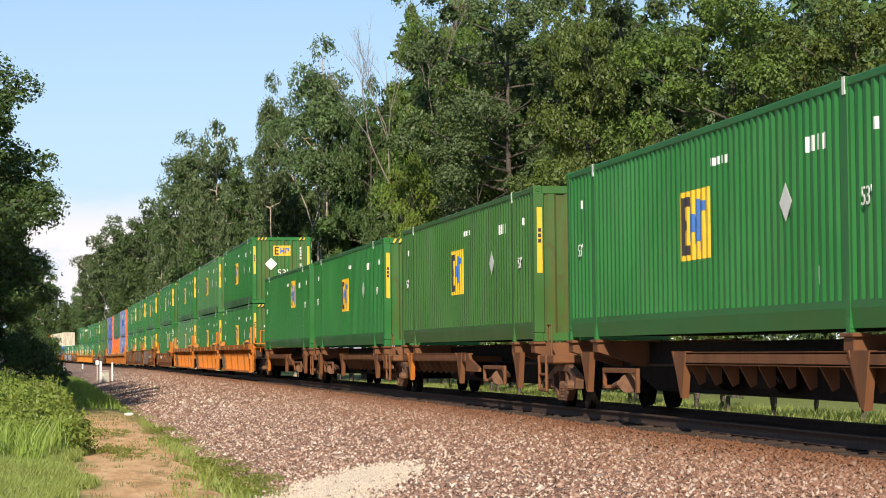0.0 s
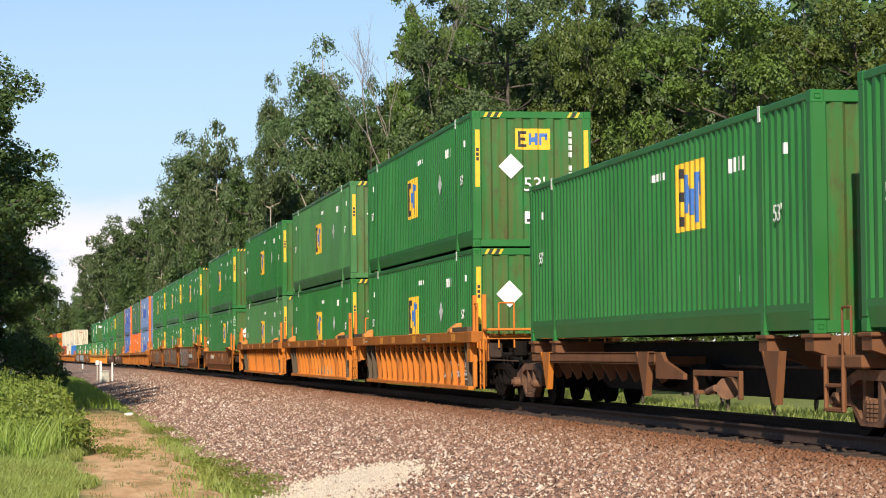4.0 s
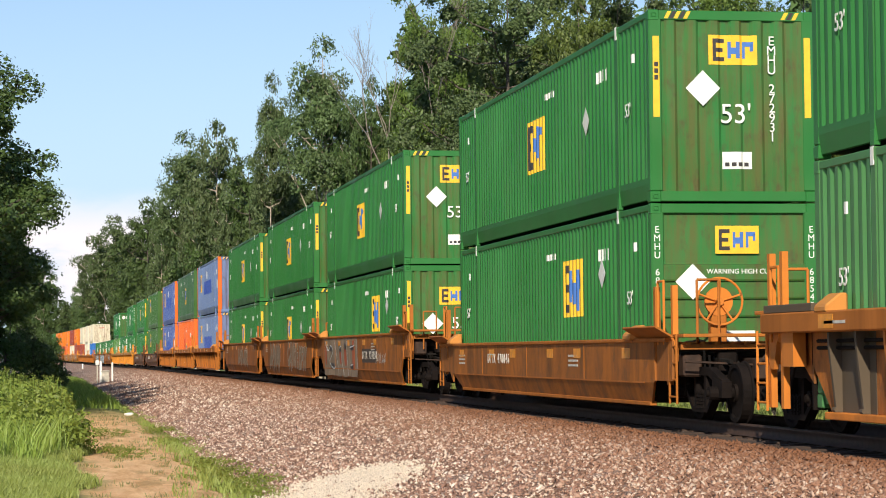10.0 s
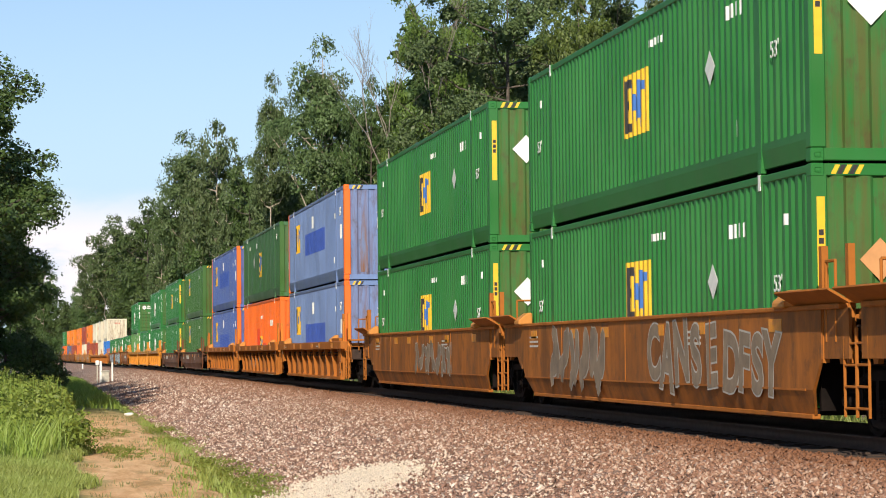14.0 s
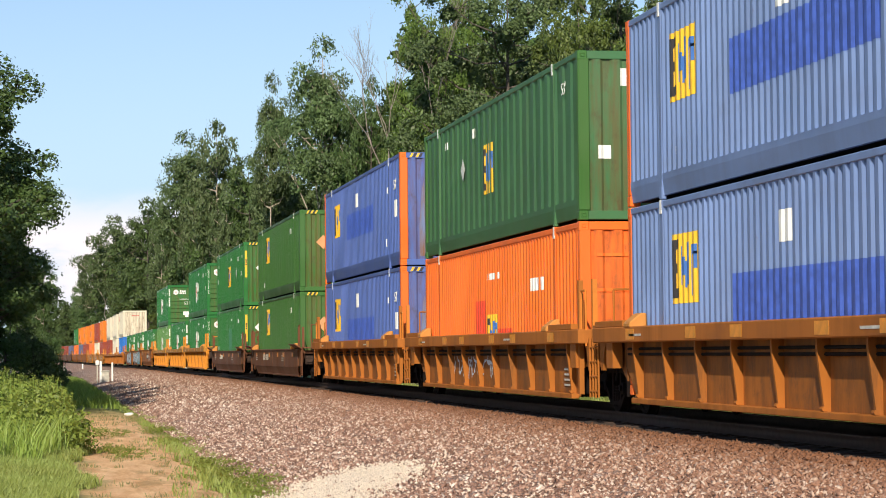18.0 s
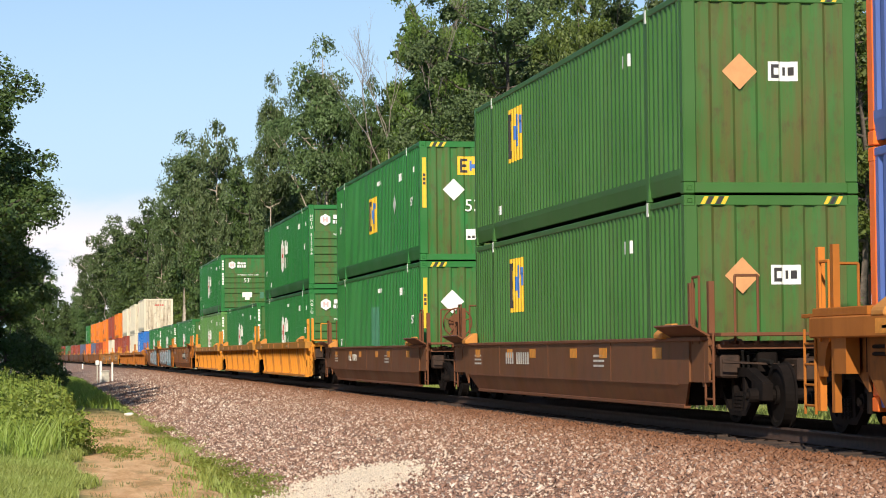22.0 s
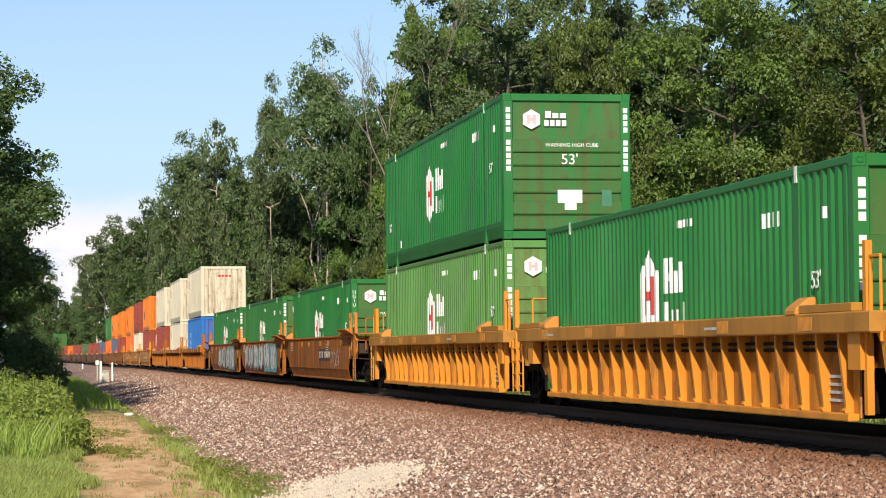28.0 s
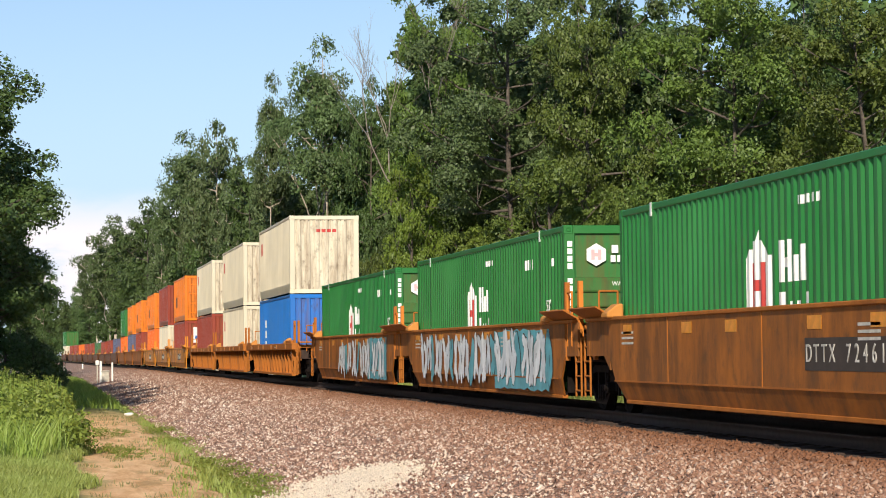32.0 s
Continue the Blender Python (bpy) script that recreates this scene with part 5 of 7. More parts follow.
def end_gear(w, mat, y, s, top, tall=True, wheel=False, rail_mat=None, ribbed=True):
    """Platform, posts, ladder and hand rails at one end; s: -1 towards the near end."""
    rail_mat = rail_mat or mat
    part("platform_grating", shared(("end_deck", s, top), lambda: deck_mesh(s, top)), mat, w, "steel grating", at=(0, y, 0))["kind"] = "stuff"
    part("draft_sill", shared(("draft_sill", s, top), lambda: boxes((-0.36, 0.36, min(0, s * 1.75), max(0, s * 1.75), 0.60, top - 0.30), bevel=0.02)), BRAKE, w, at=(0, y, 0))
    part("end_beam", shared(("end_beam", s, top), lambda: boxes((-1.40, 1.40, min(s * 0.9, s * 1.02), max(s * 0.9, s * 1.02), top - 0.36, top - 0.17), bevel=0.015)), BRAKE, w, at=(0, y, 0))
    part("brake_rigging", shared(("rigging", s), lambda: rigging_mesh(s)), SHADE_STEEL, w, at=(0, y, 0))
    part("brake_cylinder", shared(("brake_cylinder", s), lambda: rods(((-0.95, s * 0.35, top - 0.42), (-0.95, s * 0.85, top - 0.42), 0.13), ((-0.95, s * 0.85, top - 0.42), (-0.95, s * 0.93, top - 0.42), 0.15), sides=12)), GRIME, w, at=(0, y, 0))
    valve = shared(("valve_box", s), lambda: boxes((-0.14, 0.14, min(s * 1.05, s * 1.35), max(s * 1.05, s * 1.35), -0.56, -0.24), bevel=0.03))
    part("valve_box", valve, BRAKE, w, at=(-1.16, y, top))
    part("valve_box", valve, GRIME, w, at=(-0.65, y + s * 0.05, top + 0.03))
    foot = 0.30 if ribbed else 0.86
    post = shared(("end_post", ribbed, top < 1.3), lambda: prism(bmesh.new(), [(-0.04, -0.05), (0.04, -0.05), (0.04, -0.035), (-0.025, -0.035), (-0.025, 0.035), (0.04, 0.035), (0.04, 0.05), (-0.04, 0.05)], "z", foot, 1.95 if top < 1.3 else 2.2))
    loop = shared("hand_rail", lambda: rods(((-0.16, 0, 1.1), (-0.16, 0, 2.02), 0.019), ((0.16, 0, 1.1), (0.16, 0, 2.02), 0.019), ((-0.16, 0, 2.02), (0.16, 0, 2.02), 0.019), sides=6))
    ladder = shared("ladder", lambda: rods(*[((-0.20, 0, 0.36 + 0.24 * i), (0.20, 0, 0.36 + 0.24 * i), 0.015) for i in range(4)], ((-0.19, 0, 0.26), (-0.19, 0, 1.25), 0.018), ((0.19, 0, 0.26), (0.19, 0, 1.25), 0.018), sides=6))
    side = Matrix.Rotation(math.pi / 2, 4, "Z")
    board = shared(("crossover_board", s), lambda: boxes((-1.40, 1.40, min(s * 1.15, s * 1.72), max(s * 1.15, s * 1.72), -0.02, 0.03), bevel=0.008))
    part("crossover_board", board, mat, w, at=(0, y, top + 0.02))
    hanger = shared(("end_hanger", s), lambda: prism(bmesh.new(), [(s * 0.55, 0.0), (s * 1.25, 0.0), (s * 1.20, -0.20), (s * 1.02, -0.52), (s * 0.90, -0.52), (s * 0.78, -0.20)], "x", -1.42, -1.36))
    part("end_hanger", hanger, mat, w, at=(0, y, top - 0.16))
    for sx in (-1, 1):
        if tall:
            part("end_post", post, mat, w, at=Matrix.Translation((sx * 1.43, y + s * 0.42, 0)))
            part("end_post", post, rail_mat if sx < 0 else mat, w, at=Matrix.Translation((sx * 1.36, y + s * 1.12, 0)))
            if sx < 0:
                part("hand_rail", loop, rail_mat, w, at=Matrix.Translation((sx * 1.45, y + s * 0.72, 0)) @ side)
            part("hand_rail", loop, mat, w, at=Matrix.Translation((sx * 0.95, y + s * 1.42, 0)))
        if sx < 0:
            part("ladder", ladder, mat, w, at=Matrix.Translation((sx * 1.44, y + s * 1.30, 0)) @ side)
    part("cut_lever", shared("cut_lever", lambda: rods(((-1.35, 0, 0.86), (-0.3, 0, 0.80), 0.018), ((-0.3, 0, 0.80), (-0.12, 0.1, 0.95), 0.018), sides=6)), BRAKE, w, at=(0, y + s * 1.6, 0))
    if wheel:
        part("brake_wheel", shared("brake_wheel", lambda: brake_wheel_mesh()), rail_mat, w, "round hand-brake wheel", at=(-0.62, y + s * 0.9, 1.72))
        part("brake_stand", shared("brake_stand", lambda: boxes((-0.12, 0.12, 0.05, 0.22, 0.95, 1.80), bevel=0.02)), mat, w, at=(-0.62, y + s * 0.9, 0))
        part("brake_chain", shared("brake_chain", lambda: rods(((0.05, 0.0, 0.4), (0.0, 0.0, 1.5), 0.018), sides=6)), BRAKE, w, at=(-0.62, y + s * 0.85, 0))


def brake_wheel_mesh():
    bm = bmesh.new()
    pts = [(0.34 * math.cos(i * math.pi / 12), 0.34 * math.sin(i * math.pi / 12)) for i in range(24)]
    for p, q in zip(pts, pts[1:] + pts[:1]):
        rod(bm, (p[0], 0, p[1]), (q[0], 0, q[1]), 0.018, sides=6)
    for i in range(5):
        a = i * math.tau / 5 + 0.3
        rod(bm, (0, 0.03, 0), (0.34 * math.cos(a), 0, 0.34 * math.sin(a)), 0.016, sides=6)
    rod(bm, (0, -0.02, 0), (0, 0.10, 0), 0.06, sides=10)
    rod(bm, (0, 0.04, 0), (0, 0.09, 0), 0.21, sides=20)
    return bm


def well_side_mesh(x0, lean, top, hole, near, far):
    """One side sheet: level top, foot bent inwards, raised over the bogies at both ends."""
    bm = bmesh.new()
    knee = 0.55 if lean else 0.40
    dx = lean
    def slab(outline, xa, xb):
        """outline of (y, z); x runs from xa at its foot to xb at its top."""
        zs = [p[1] for p in outline]
        z0, z1 = min(zs), max(zs)
        at = lambda z: xa + (xb - xa) * (z - z0) / (z1 - z0)
        fr = [bm.verts.new((at(z), y, z)) for y, z in outline]
        bk = [bm.verts.new((at(z) + 0.035, y, z)) for y, z in outline]
        bm.faces.new(fr), bm.faces.new(bk[::-1])
        for i in range(len(fr)):
            j = (i + 1) % len(fr)
            bm.faces.new((fr[j], fr[i], bk[i], bk[j]))
    cut = far - 0.95 + 0.70 * (knee - 0.25) / (hole - 0.25)
    back = near - (0.55 if lean else 0.0) * (knee - 0.25) / (hole - 0.25)
    end = near - (0.55 if lean else 0.0)
    slab([(near, 0.25), (back, knee), (cut, knee), (far - 0.95, 0.25)], -x0 + dx, -x0)
    slab([(back, knee), (end, hole), (end, top - 0.05), (far - 0.25, top - 0.05), (far - 0.25, hole), (cut, knee)], -x0, -x0)
    slab([(near - 1.4, hole), (near - 1.4, top - 0.05), (end, top - 0.05), (end, hole)], -x0 + 0.03, -x0 + 0.03)
    slab([(far - 0.25, hole), (far - 0.25, top - 0.05), (far + 1.4, top - 0.05), (far + 1.4, hole)], -x0 + 0.03, -x0 + 0.03)
    # gusset beside the bogie opening
    prism(bm, [(far - 0.25, hole), (far - 0.25, hole - 0.22), (far + 0.12, hole)], "x", -x0 + 0.01, -x0 + 0.04)
    bmesh.ops.recalc_face_normals(bm, faces=bm.faces[:])
    return bm


def well(u, mat, kind, length=16.15, label="", ends=(False, False), ribs=18, tags=True, gear=True, wheel=False, chord=None, top=1.43, rail_mat=None, end_mat=None, mark=""):
    """One well unit; u: near end of the 16.15 m well. kind: ribbed, plate. ends: True where it couples to another wagon."""
    w = thing("well_wagon", label, "railway wagon", "well wagons of the train")
    half = length / 2
    near, far = -half - 0.25, half + 0.25
    ribbed = kind == "ribbed"
    x0 = 1.345 if ribbed else 1.485
    hole = top - 0.62
    chord = chord or mat
    side = shared(("well_side", kind, top), lambda: well_side_mesh(x0, 0.0 if ribbed else 0.10, top, hole, near, far))
    flip = Matrix.Rotation(math.pi, 4, "Z")
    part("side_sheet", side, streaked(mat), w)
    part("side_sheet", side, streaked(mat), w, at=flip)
    if ribbed:
        bars = shared(("top_chord", top), lambda: boxes((-1.59, -1.335, near - 1.0, far + 1.0, top - 0.24, top), bevel=0.018))
        foot = shared("bottom_chord", lambda: boxes((-1.47, -1.335, near + 0.05, far - 1.0, 0.215, 0.30), bevel=0.01))
        pipe = shared("side_pipe", lambda: rods(((-1.40, near + 0.3, 0), (-1.40, far - 0.6, 0), 0.022), sides=6))
        part("bottom_chord", foot, mat, w)
        part("bottom_chord", foot, mat, w, at=flip)
        part("side_pipe", pipe, GRIME, w, at=(0, 0, top - 0.34))
        part("side_pipe", pipe, GRIME, w, at=(0, 0, top - 0.42))
    else:
        bars = shared(("top_rail_plate", top), lambda: boxes((-1.52, -1.36, near - 1.25, far + 1.25, top - 0.06, top), bevel=0.012))
    part("top_chord", bars, chord, w)
    part("top_chord", bars, chord, w, at=flip)
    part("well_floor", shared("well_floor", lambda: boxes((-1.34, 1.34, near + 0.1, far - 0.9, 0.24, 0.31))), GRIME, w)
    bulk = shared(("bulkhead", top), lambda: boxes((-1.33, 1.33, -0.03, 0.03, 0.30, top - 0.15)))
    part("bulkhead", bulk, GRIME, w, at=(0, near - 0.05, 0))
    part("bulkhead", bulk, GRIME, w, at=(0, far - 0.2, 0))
    if ribbed:
        fin = shared(("rib", top), lambda: rib_mesh(top))
        for i in range(ribs):
            yy = near + 0.25 + (length - 1.0) * i / (ribs - 1)
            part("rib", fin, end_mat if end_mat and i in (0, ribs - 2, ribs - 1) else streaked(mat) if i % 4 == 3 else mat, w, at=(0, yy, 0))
        wedge = shared(("end_wedge", top), lambda: prism(bmesh.new(), [(-1.52, hole - 0.02), (-1.36, hole - 0.02), (-1.36, top - 0.22), (-1.52, top - 0.22)], "y", -0.10, 0.30))
        part("end_wedge", wedge, mat, w, at=(0, far + 0.05, 0))
        part("end_wedge", wedge, mat, w, at=(0, near - 0.4, 0))
        if end_mat:
            grey = shared(("end_panel", top), lambda: boxes((-x0 - 0.008, -x0 - 0.001, -0.62, 0.62, 0.30, top - 0.24)))
            part("end_panel", grey, end_mat, w, "dark grimy end panel", at=(0, near + 0.75, 0))
            part("end_panel", grey, end_mat, w, "dark grimy end panel", at=(0, far - 1.75, 0))
    else:
        seam = shared(("side_seam", top), lambda: boxes((-1.494, -1.484, -0.02, 0.02, 0.56, top - 0.06)))
        for yy in (-4.4, 0.2, 4.6):
            part("side_seam", seam, mat, w, at=(0, yy, 0))
        part("fold_line", shared("fold_line", lambda: boxes((-1.492, -1.47, near + 0.02, far - 0.6, 0.535, 0.56))), mat, w)
        part("bottom_chord", shared("plate_foot", lambda: boxes((-1.405, -1.30, near + 0.02, far - 1.0, 0.20, 0.26), bevel=0.01)), mat, w)
    guide = shared(("corner_guide", top), lambda: guide_mesh(top))
    for yy in (-half + 1.4, half - 1.0) if ribbed else (-half + 0.45, half - 0.15):
        part("corner_guide", guide, GUIDE, w, "orange corner guide", at=(0, yy, 0))
    flap = shared(("walk_plate", top), lambda: prism(bmesh.new(), [(-1.72, top + 0.15), (-1.70, top + 0.17), (-1.44, top + 0.02), (-1.46, top - 0.0)], "y", -0.95, 0.95))
    rack = shared(("walk_rack", top), lambda: boxes((-1.56, -1.36, -0.9, 0.9, top + 0.0, top + 0.10), bevel=0.01))
    if ribbed:
        part("walk_rack", rack, end_mat or chord, w, at=(0, -half + 0.3, 0))
        part("walk_rack", rack, end_mat or chord, w, at=(0, half + 0.3, 0))
    else:
        part("walk_plate", flap, chord, w, at=(0, -half - 0.75, 0))
        part("walk_plate", flap, chord, w, at=(0, half + 0.9, 0))
    end_gear(w, mat, near - 0.1, -1, top, gear, wheel, rail_mat, ribbed)
    end_gear(w, mat, far + 0.1, 1, top, gear and ends[1], False, rail_mat, ribbed)
    bogie(w, near - 1.45, True)
    if ends[1]:
        bogie(w, far + 1.25, True)
    for s, y in ((-1, near), (1, far)):
        if ends[0 if s < 0 else 1]:
            part("coupler", shared(("coupler", s), lambda: boxes((-0.11, 0.11, min(0, s * 2.3), max(0, s * 2.3), 0.72, 0.92), (-0.17, 0.17, min(s * 2.0, s * 2.35), max(s * 2.0, s * 2.35), 0.66, 0.98), bevel=0.03)), BRAKE, w, at=(0, y, 0))
            part("brake_hose", shared("brake_hose", lambda: rods(((0.3, 0, 0.7), (0.34, 0.1, 0.4), 0.025), ((0.34, 0.1, 0.4), (0.36, 0.45, 0.28), 0.025), sides=6)), SHADE_STEEL, w, at=(0, y + s * 1.5, 0))
    if tags:
        rf = shared("reflector", lambda: boxes((-0.004, 0.0, -0.25, 0.25, -0.08, 0.08)))
        xx = -x0 - 0.001 if not ribbed else -1.591
        zz = top - 0.22 if not ribbed else top - 0.12
        line = shared("stencil_line", lambda: boxes((-0.004, 0.0, -0.35, 0.35, 0.0, 0.035)))
        for i in range(6):
            part("reflector", rf, REFLECT, w, at=(xx, -7.2 + 2.7 * i + (0.6 if i % 2 else 0), zz))
        if not ribbed:
            char = shared("stencil_character", lambda: boxes((-0.004, 0.0, -0.06, 0.06, 0.0, 0.22)))
            y0 = 3.9 if top < 1.3 else -1.6
            if top > 1.3 and mark is not None:
                part("number_panel", shared("number_panel", lambda: boxes((-0.003, 0.0, -1.5, 1.5, 0.0, 0.38))), SPRAY_DARK, w, "dark panel with white characters", at=(xx, y0 - 1.35, top - 0.78))
            mark = "" if mark is None else mark or " " * 11
            for i, ch in enumerate(mark):
                step = 0.27 if top > 1.3 else 0.20
                if ch != " ":
                    part("character", character(ch), WHITE_DIRTY, w, at=Matrix.Translation((xx - 0.004, y0 - step * i, top - (0.59 if top > 1.3 else 0.33))) @ SIDE_TURN @ Matrix.Scale(1.5 if top > 1.3 else 1.35, 4))
                elif not mark.strip() and i != 4:
                    part("stencil_bar", char, WHITE_DIRTY, w, at=(xx - 0.004, y0 - step * i, top - (0.70 if top > 1.3 else 0.42)))
            for i in range(3):
                part("stencil_bar", line, WHITE_DIRTY, w, at=(xx, -3.6, top - 0.44 + 0.08 * i))
                part("stencil_bar", line, WHITE_DIRTY, w, at=(xx, 6.9, top - 0.44 + 0.08 * i))
        else:
            part("stencil_bar", line, WHITE_DIRTY, w, at=(xx, 6.6, top - 0.15))
            part("stencil_bar", line, WHITE_DIRTY, w, at=(xx, -3.4, top - 0.15))
            for i in range(4):
                part("stencil_bar", line, WHITE_DIRTY, w, at=(-x0 - 0.011, near + 0.72, 0.42 + 0.09 * i))
    return rides(w, u + half, 0.0)


WELL_GOLD = paint("dull_gold_steel", (0.42, 0.19, 0.028), 0.6, 0.2, 0.6, (0.06, 0.04, 0.03))
GUIDE = paint("guide_orange", (0.55, 0.23, 0.05), 0.4, 0.12, 0.6)
DARK_END = paint("grimy_end_steel", (0.10, 0.075, 0.05), 0.5, 0.25, 0.7)
SPINE_BROWN = paint("dark_rusty_steel", (0.205, 0.085, 0.036), 0.6, 0.3, 0.7, (0.03, 0.02, 0.016))
REFLECT = plain("reflector_amber", (0.72, 0.27, 0.015), 0.45, var=0.2)
WHITE_DIRTY = plain("worn_white_stencil", (0.55, 0.52, 0.46), 0.6, var=0.3)
SPRAY_DARK = plain("dark_stencil_panel", (0.045, 0.032, 0.025), 0.7, var=0.3, scale=3)
GRAFFITI_PALE = plain("pale_spray_paint", (0.62, 0.66, 0.68), 0.5, var=0.25, scale=3)
GRAFFITI_FADED = plain("faded_spray_paint", (0.46, 0.43, 0.38), 0.6, var=0.3, scale=3)
GRAFFITI_WHITE = plain("white_spray_paint", (0.74, 0.76, 0.76), 0.5, var=0.2, scale=3)
GRAFFITI_TEAL = plain("teal_spray_paint", (0.10, 0.36, 0.42), 0.5, var=0.25, scale=3)
GRAFFITI_RED = plain("red_spray_paint", (0.34, 0.075, 0.025), 0.75, var=0.3, scale=3)
GRAFFITI_BLUE = plain("blue_spray_paint", (0.03, 0.10, 0.22), 0.5, var=0.25, scale=3)
GRAFFITI_GREY = plain("grey_spray_paint", (0.230, 0.172, 0.115), 0.75, var=0.3, scale=3)


def rib_mesh(top):
    """A side fin: slim under the chord, deepest in the middle, with a rounded foot."""
    bm = bmesh.new()
    prism(bm, [(-1.335, 0.24), (-1.40, 0.24), (-1.425, 0.30), (-1.435, 0.42), (-1.505, top - 0.36), (-1.505, top - 0.24), (-1.335, top - 0.24)], "y", -0.03, 0.03)
    rod(bm, (-1.43, -0.05, 0.33), (-1.43, 0.05, 0.33), 0.03, sides=8)
    return bm


def guide_mesh(top):
    bm = bmesh.new()
    prism(bm, [(-1.60, top - 0.02), (-1.33, top - 0.02), (-1.33, top + 0.20), (-1.42, top + 0.20), (-1.60, top + 0.06)], "y", -0.20, 0.20)
    bmesh.ops.bevel(bm, geom=bm.edges[:], offset=0.02, segments=1, affect="EDGES")
    return bm


def ribbon(bm, pts, width, x):
    """A flat sprayed stroke through (y, z) points with round turns."""
    n = len(pts)
    left, right = [], []
    for i, (y, z) in enumerate(pts):
        a, b = pts[max(0, i - 1)], pts[min(n - 1, i + 1)]
        dy, dz = b[0] - a[0], b[1] - a[1]
        d = math.hypot(dy, dz) or 1
        wd = width * (0.6 if i in (0, n - 1) else 1.0) / 2
        left.append(bm.verts.new((x, y - dz / d * wd, z + dy / d * wd)))
        right.append(bm.verts.new((x, y + dz / d * wd, z - dy / d * wd)))
    for i in range(n - 1):
        bm.faces.new((left[i], right[i], right[i + 1], left[i + 1]))


def graffiti(w, y0, y1, outline, fills, seed, z0=0.34, z1=1.02, x=-1.487, fat=0.17, edge=0.05, size=(0.55, 0.95)):
    """Sprayed lettering that cannot be read: fat bent strokes with an outline."""
    rnd = random.Random(seed)
    y, n = y1, 0
    while y > y0:
        wd = rnd.uniform(*size)
        strokes = []
        for k in range(rnd.choice((2, 3))):
            ya, yb = y - rnd.uniform(0, 0.3) * wd, y - rnd.uniform(0.6, 1.0) * wd
            za, zb = z0 + rnd.uniform(0, 0.25) * (z1 - z0), z1 - rnd.uniform(0, 0.2) * (z1 - z0)
            if rnd.random() < 0.5:
                ya, yb = yb, ya
            bend = rnd.uniform(-0.3, 0.3) * wd
            pts = []
            for i in range(9):
                f = i / 8
                pts.append((ya + (yb - ya) * f + bend * math.sin(math.pi * f) + 0.10 * wd * math.sin(7 * f + k), za + (zb - za) * f + 0.06 * math.sin(9 * f + seed + k)))
            strokes.append(pts)
        lift = 0.0016 * (n % 3)
        for k, pts in enumerate(strokes):
            if edge:
                bm = bmesh.new()
                ribbon(bm, pts, fat + 2 * edge, x - 0.001 - lift - 0.0003 * k)
                part("sprayed_outline", bm, outline, w)
            bm = bmesh.new()
            ribbon(bm, pts, fat, x - 0.006 - lift - 0.0003 * k)
            part("sprayed_mark", bm, fills[n % len(fills)], w)
        y -= wd * rnd.uniform(0.85, 1.05)
        n += 1


def stroke(w, pts, width, mat, x, name="sprayed_mark"):
    """One sprayed stroke, smoothed through its (y, z) points."""
    fine = []
    for i in range(len(pts) - 1):
        p0, p1, p2, p3 = pts[max(0, i - 1)], pts[i], pts[i + 1], pts[min(len(pts) - 1, i + 2)]
        for k in range(6):
            f = k / 6
            fine.append(tuple(0.5 * (2 * q1 + (q2 - q0) * f + (2 * q0 - 5 * q1 + 4 * q2 - q3) * f * f + (3 * q1 - q0 - 3 * q2 + q3) * f ** 3) for q0, q1, q2, q3 in zip(p0, p1, p2, p3)))
    fine.append(pts[-1])
    bm = bmesh.new()
    ribbon(bm, fine, width, x)
    return part(name, bm, mat, w)


def sprayed_panel(w, y0, y1, z0, z1, mat, x, seed, name="sprayed_ground"):
    """A broad sprayed field with an uneven edge."""
    rnd = random.Random(seed)
    bm = bmesh.new()
    n = 16
    low = [(y0 + (y1 - y0) * i / n, z0 + rnd.uniform(-0.03, 0.03)) for i in range(n + 1)]
    high = [(y0 + (y1 - y0) * i / n + rnd.uniform(-0.06, 0.06), z1 + rnd.uniform(-0.03, 0.03)) for i in range(n + 1)]
    lo, hi = ([bm.verts.new((x, *p)) for p in row] for row in (low, high))
    for i in range(n):
        bm.faces.new((lo[i + 1], lo[i], hi[i], hi[i + 1]))
    return part(name, bm, mat, w)


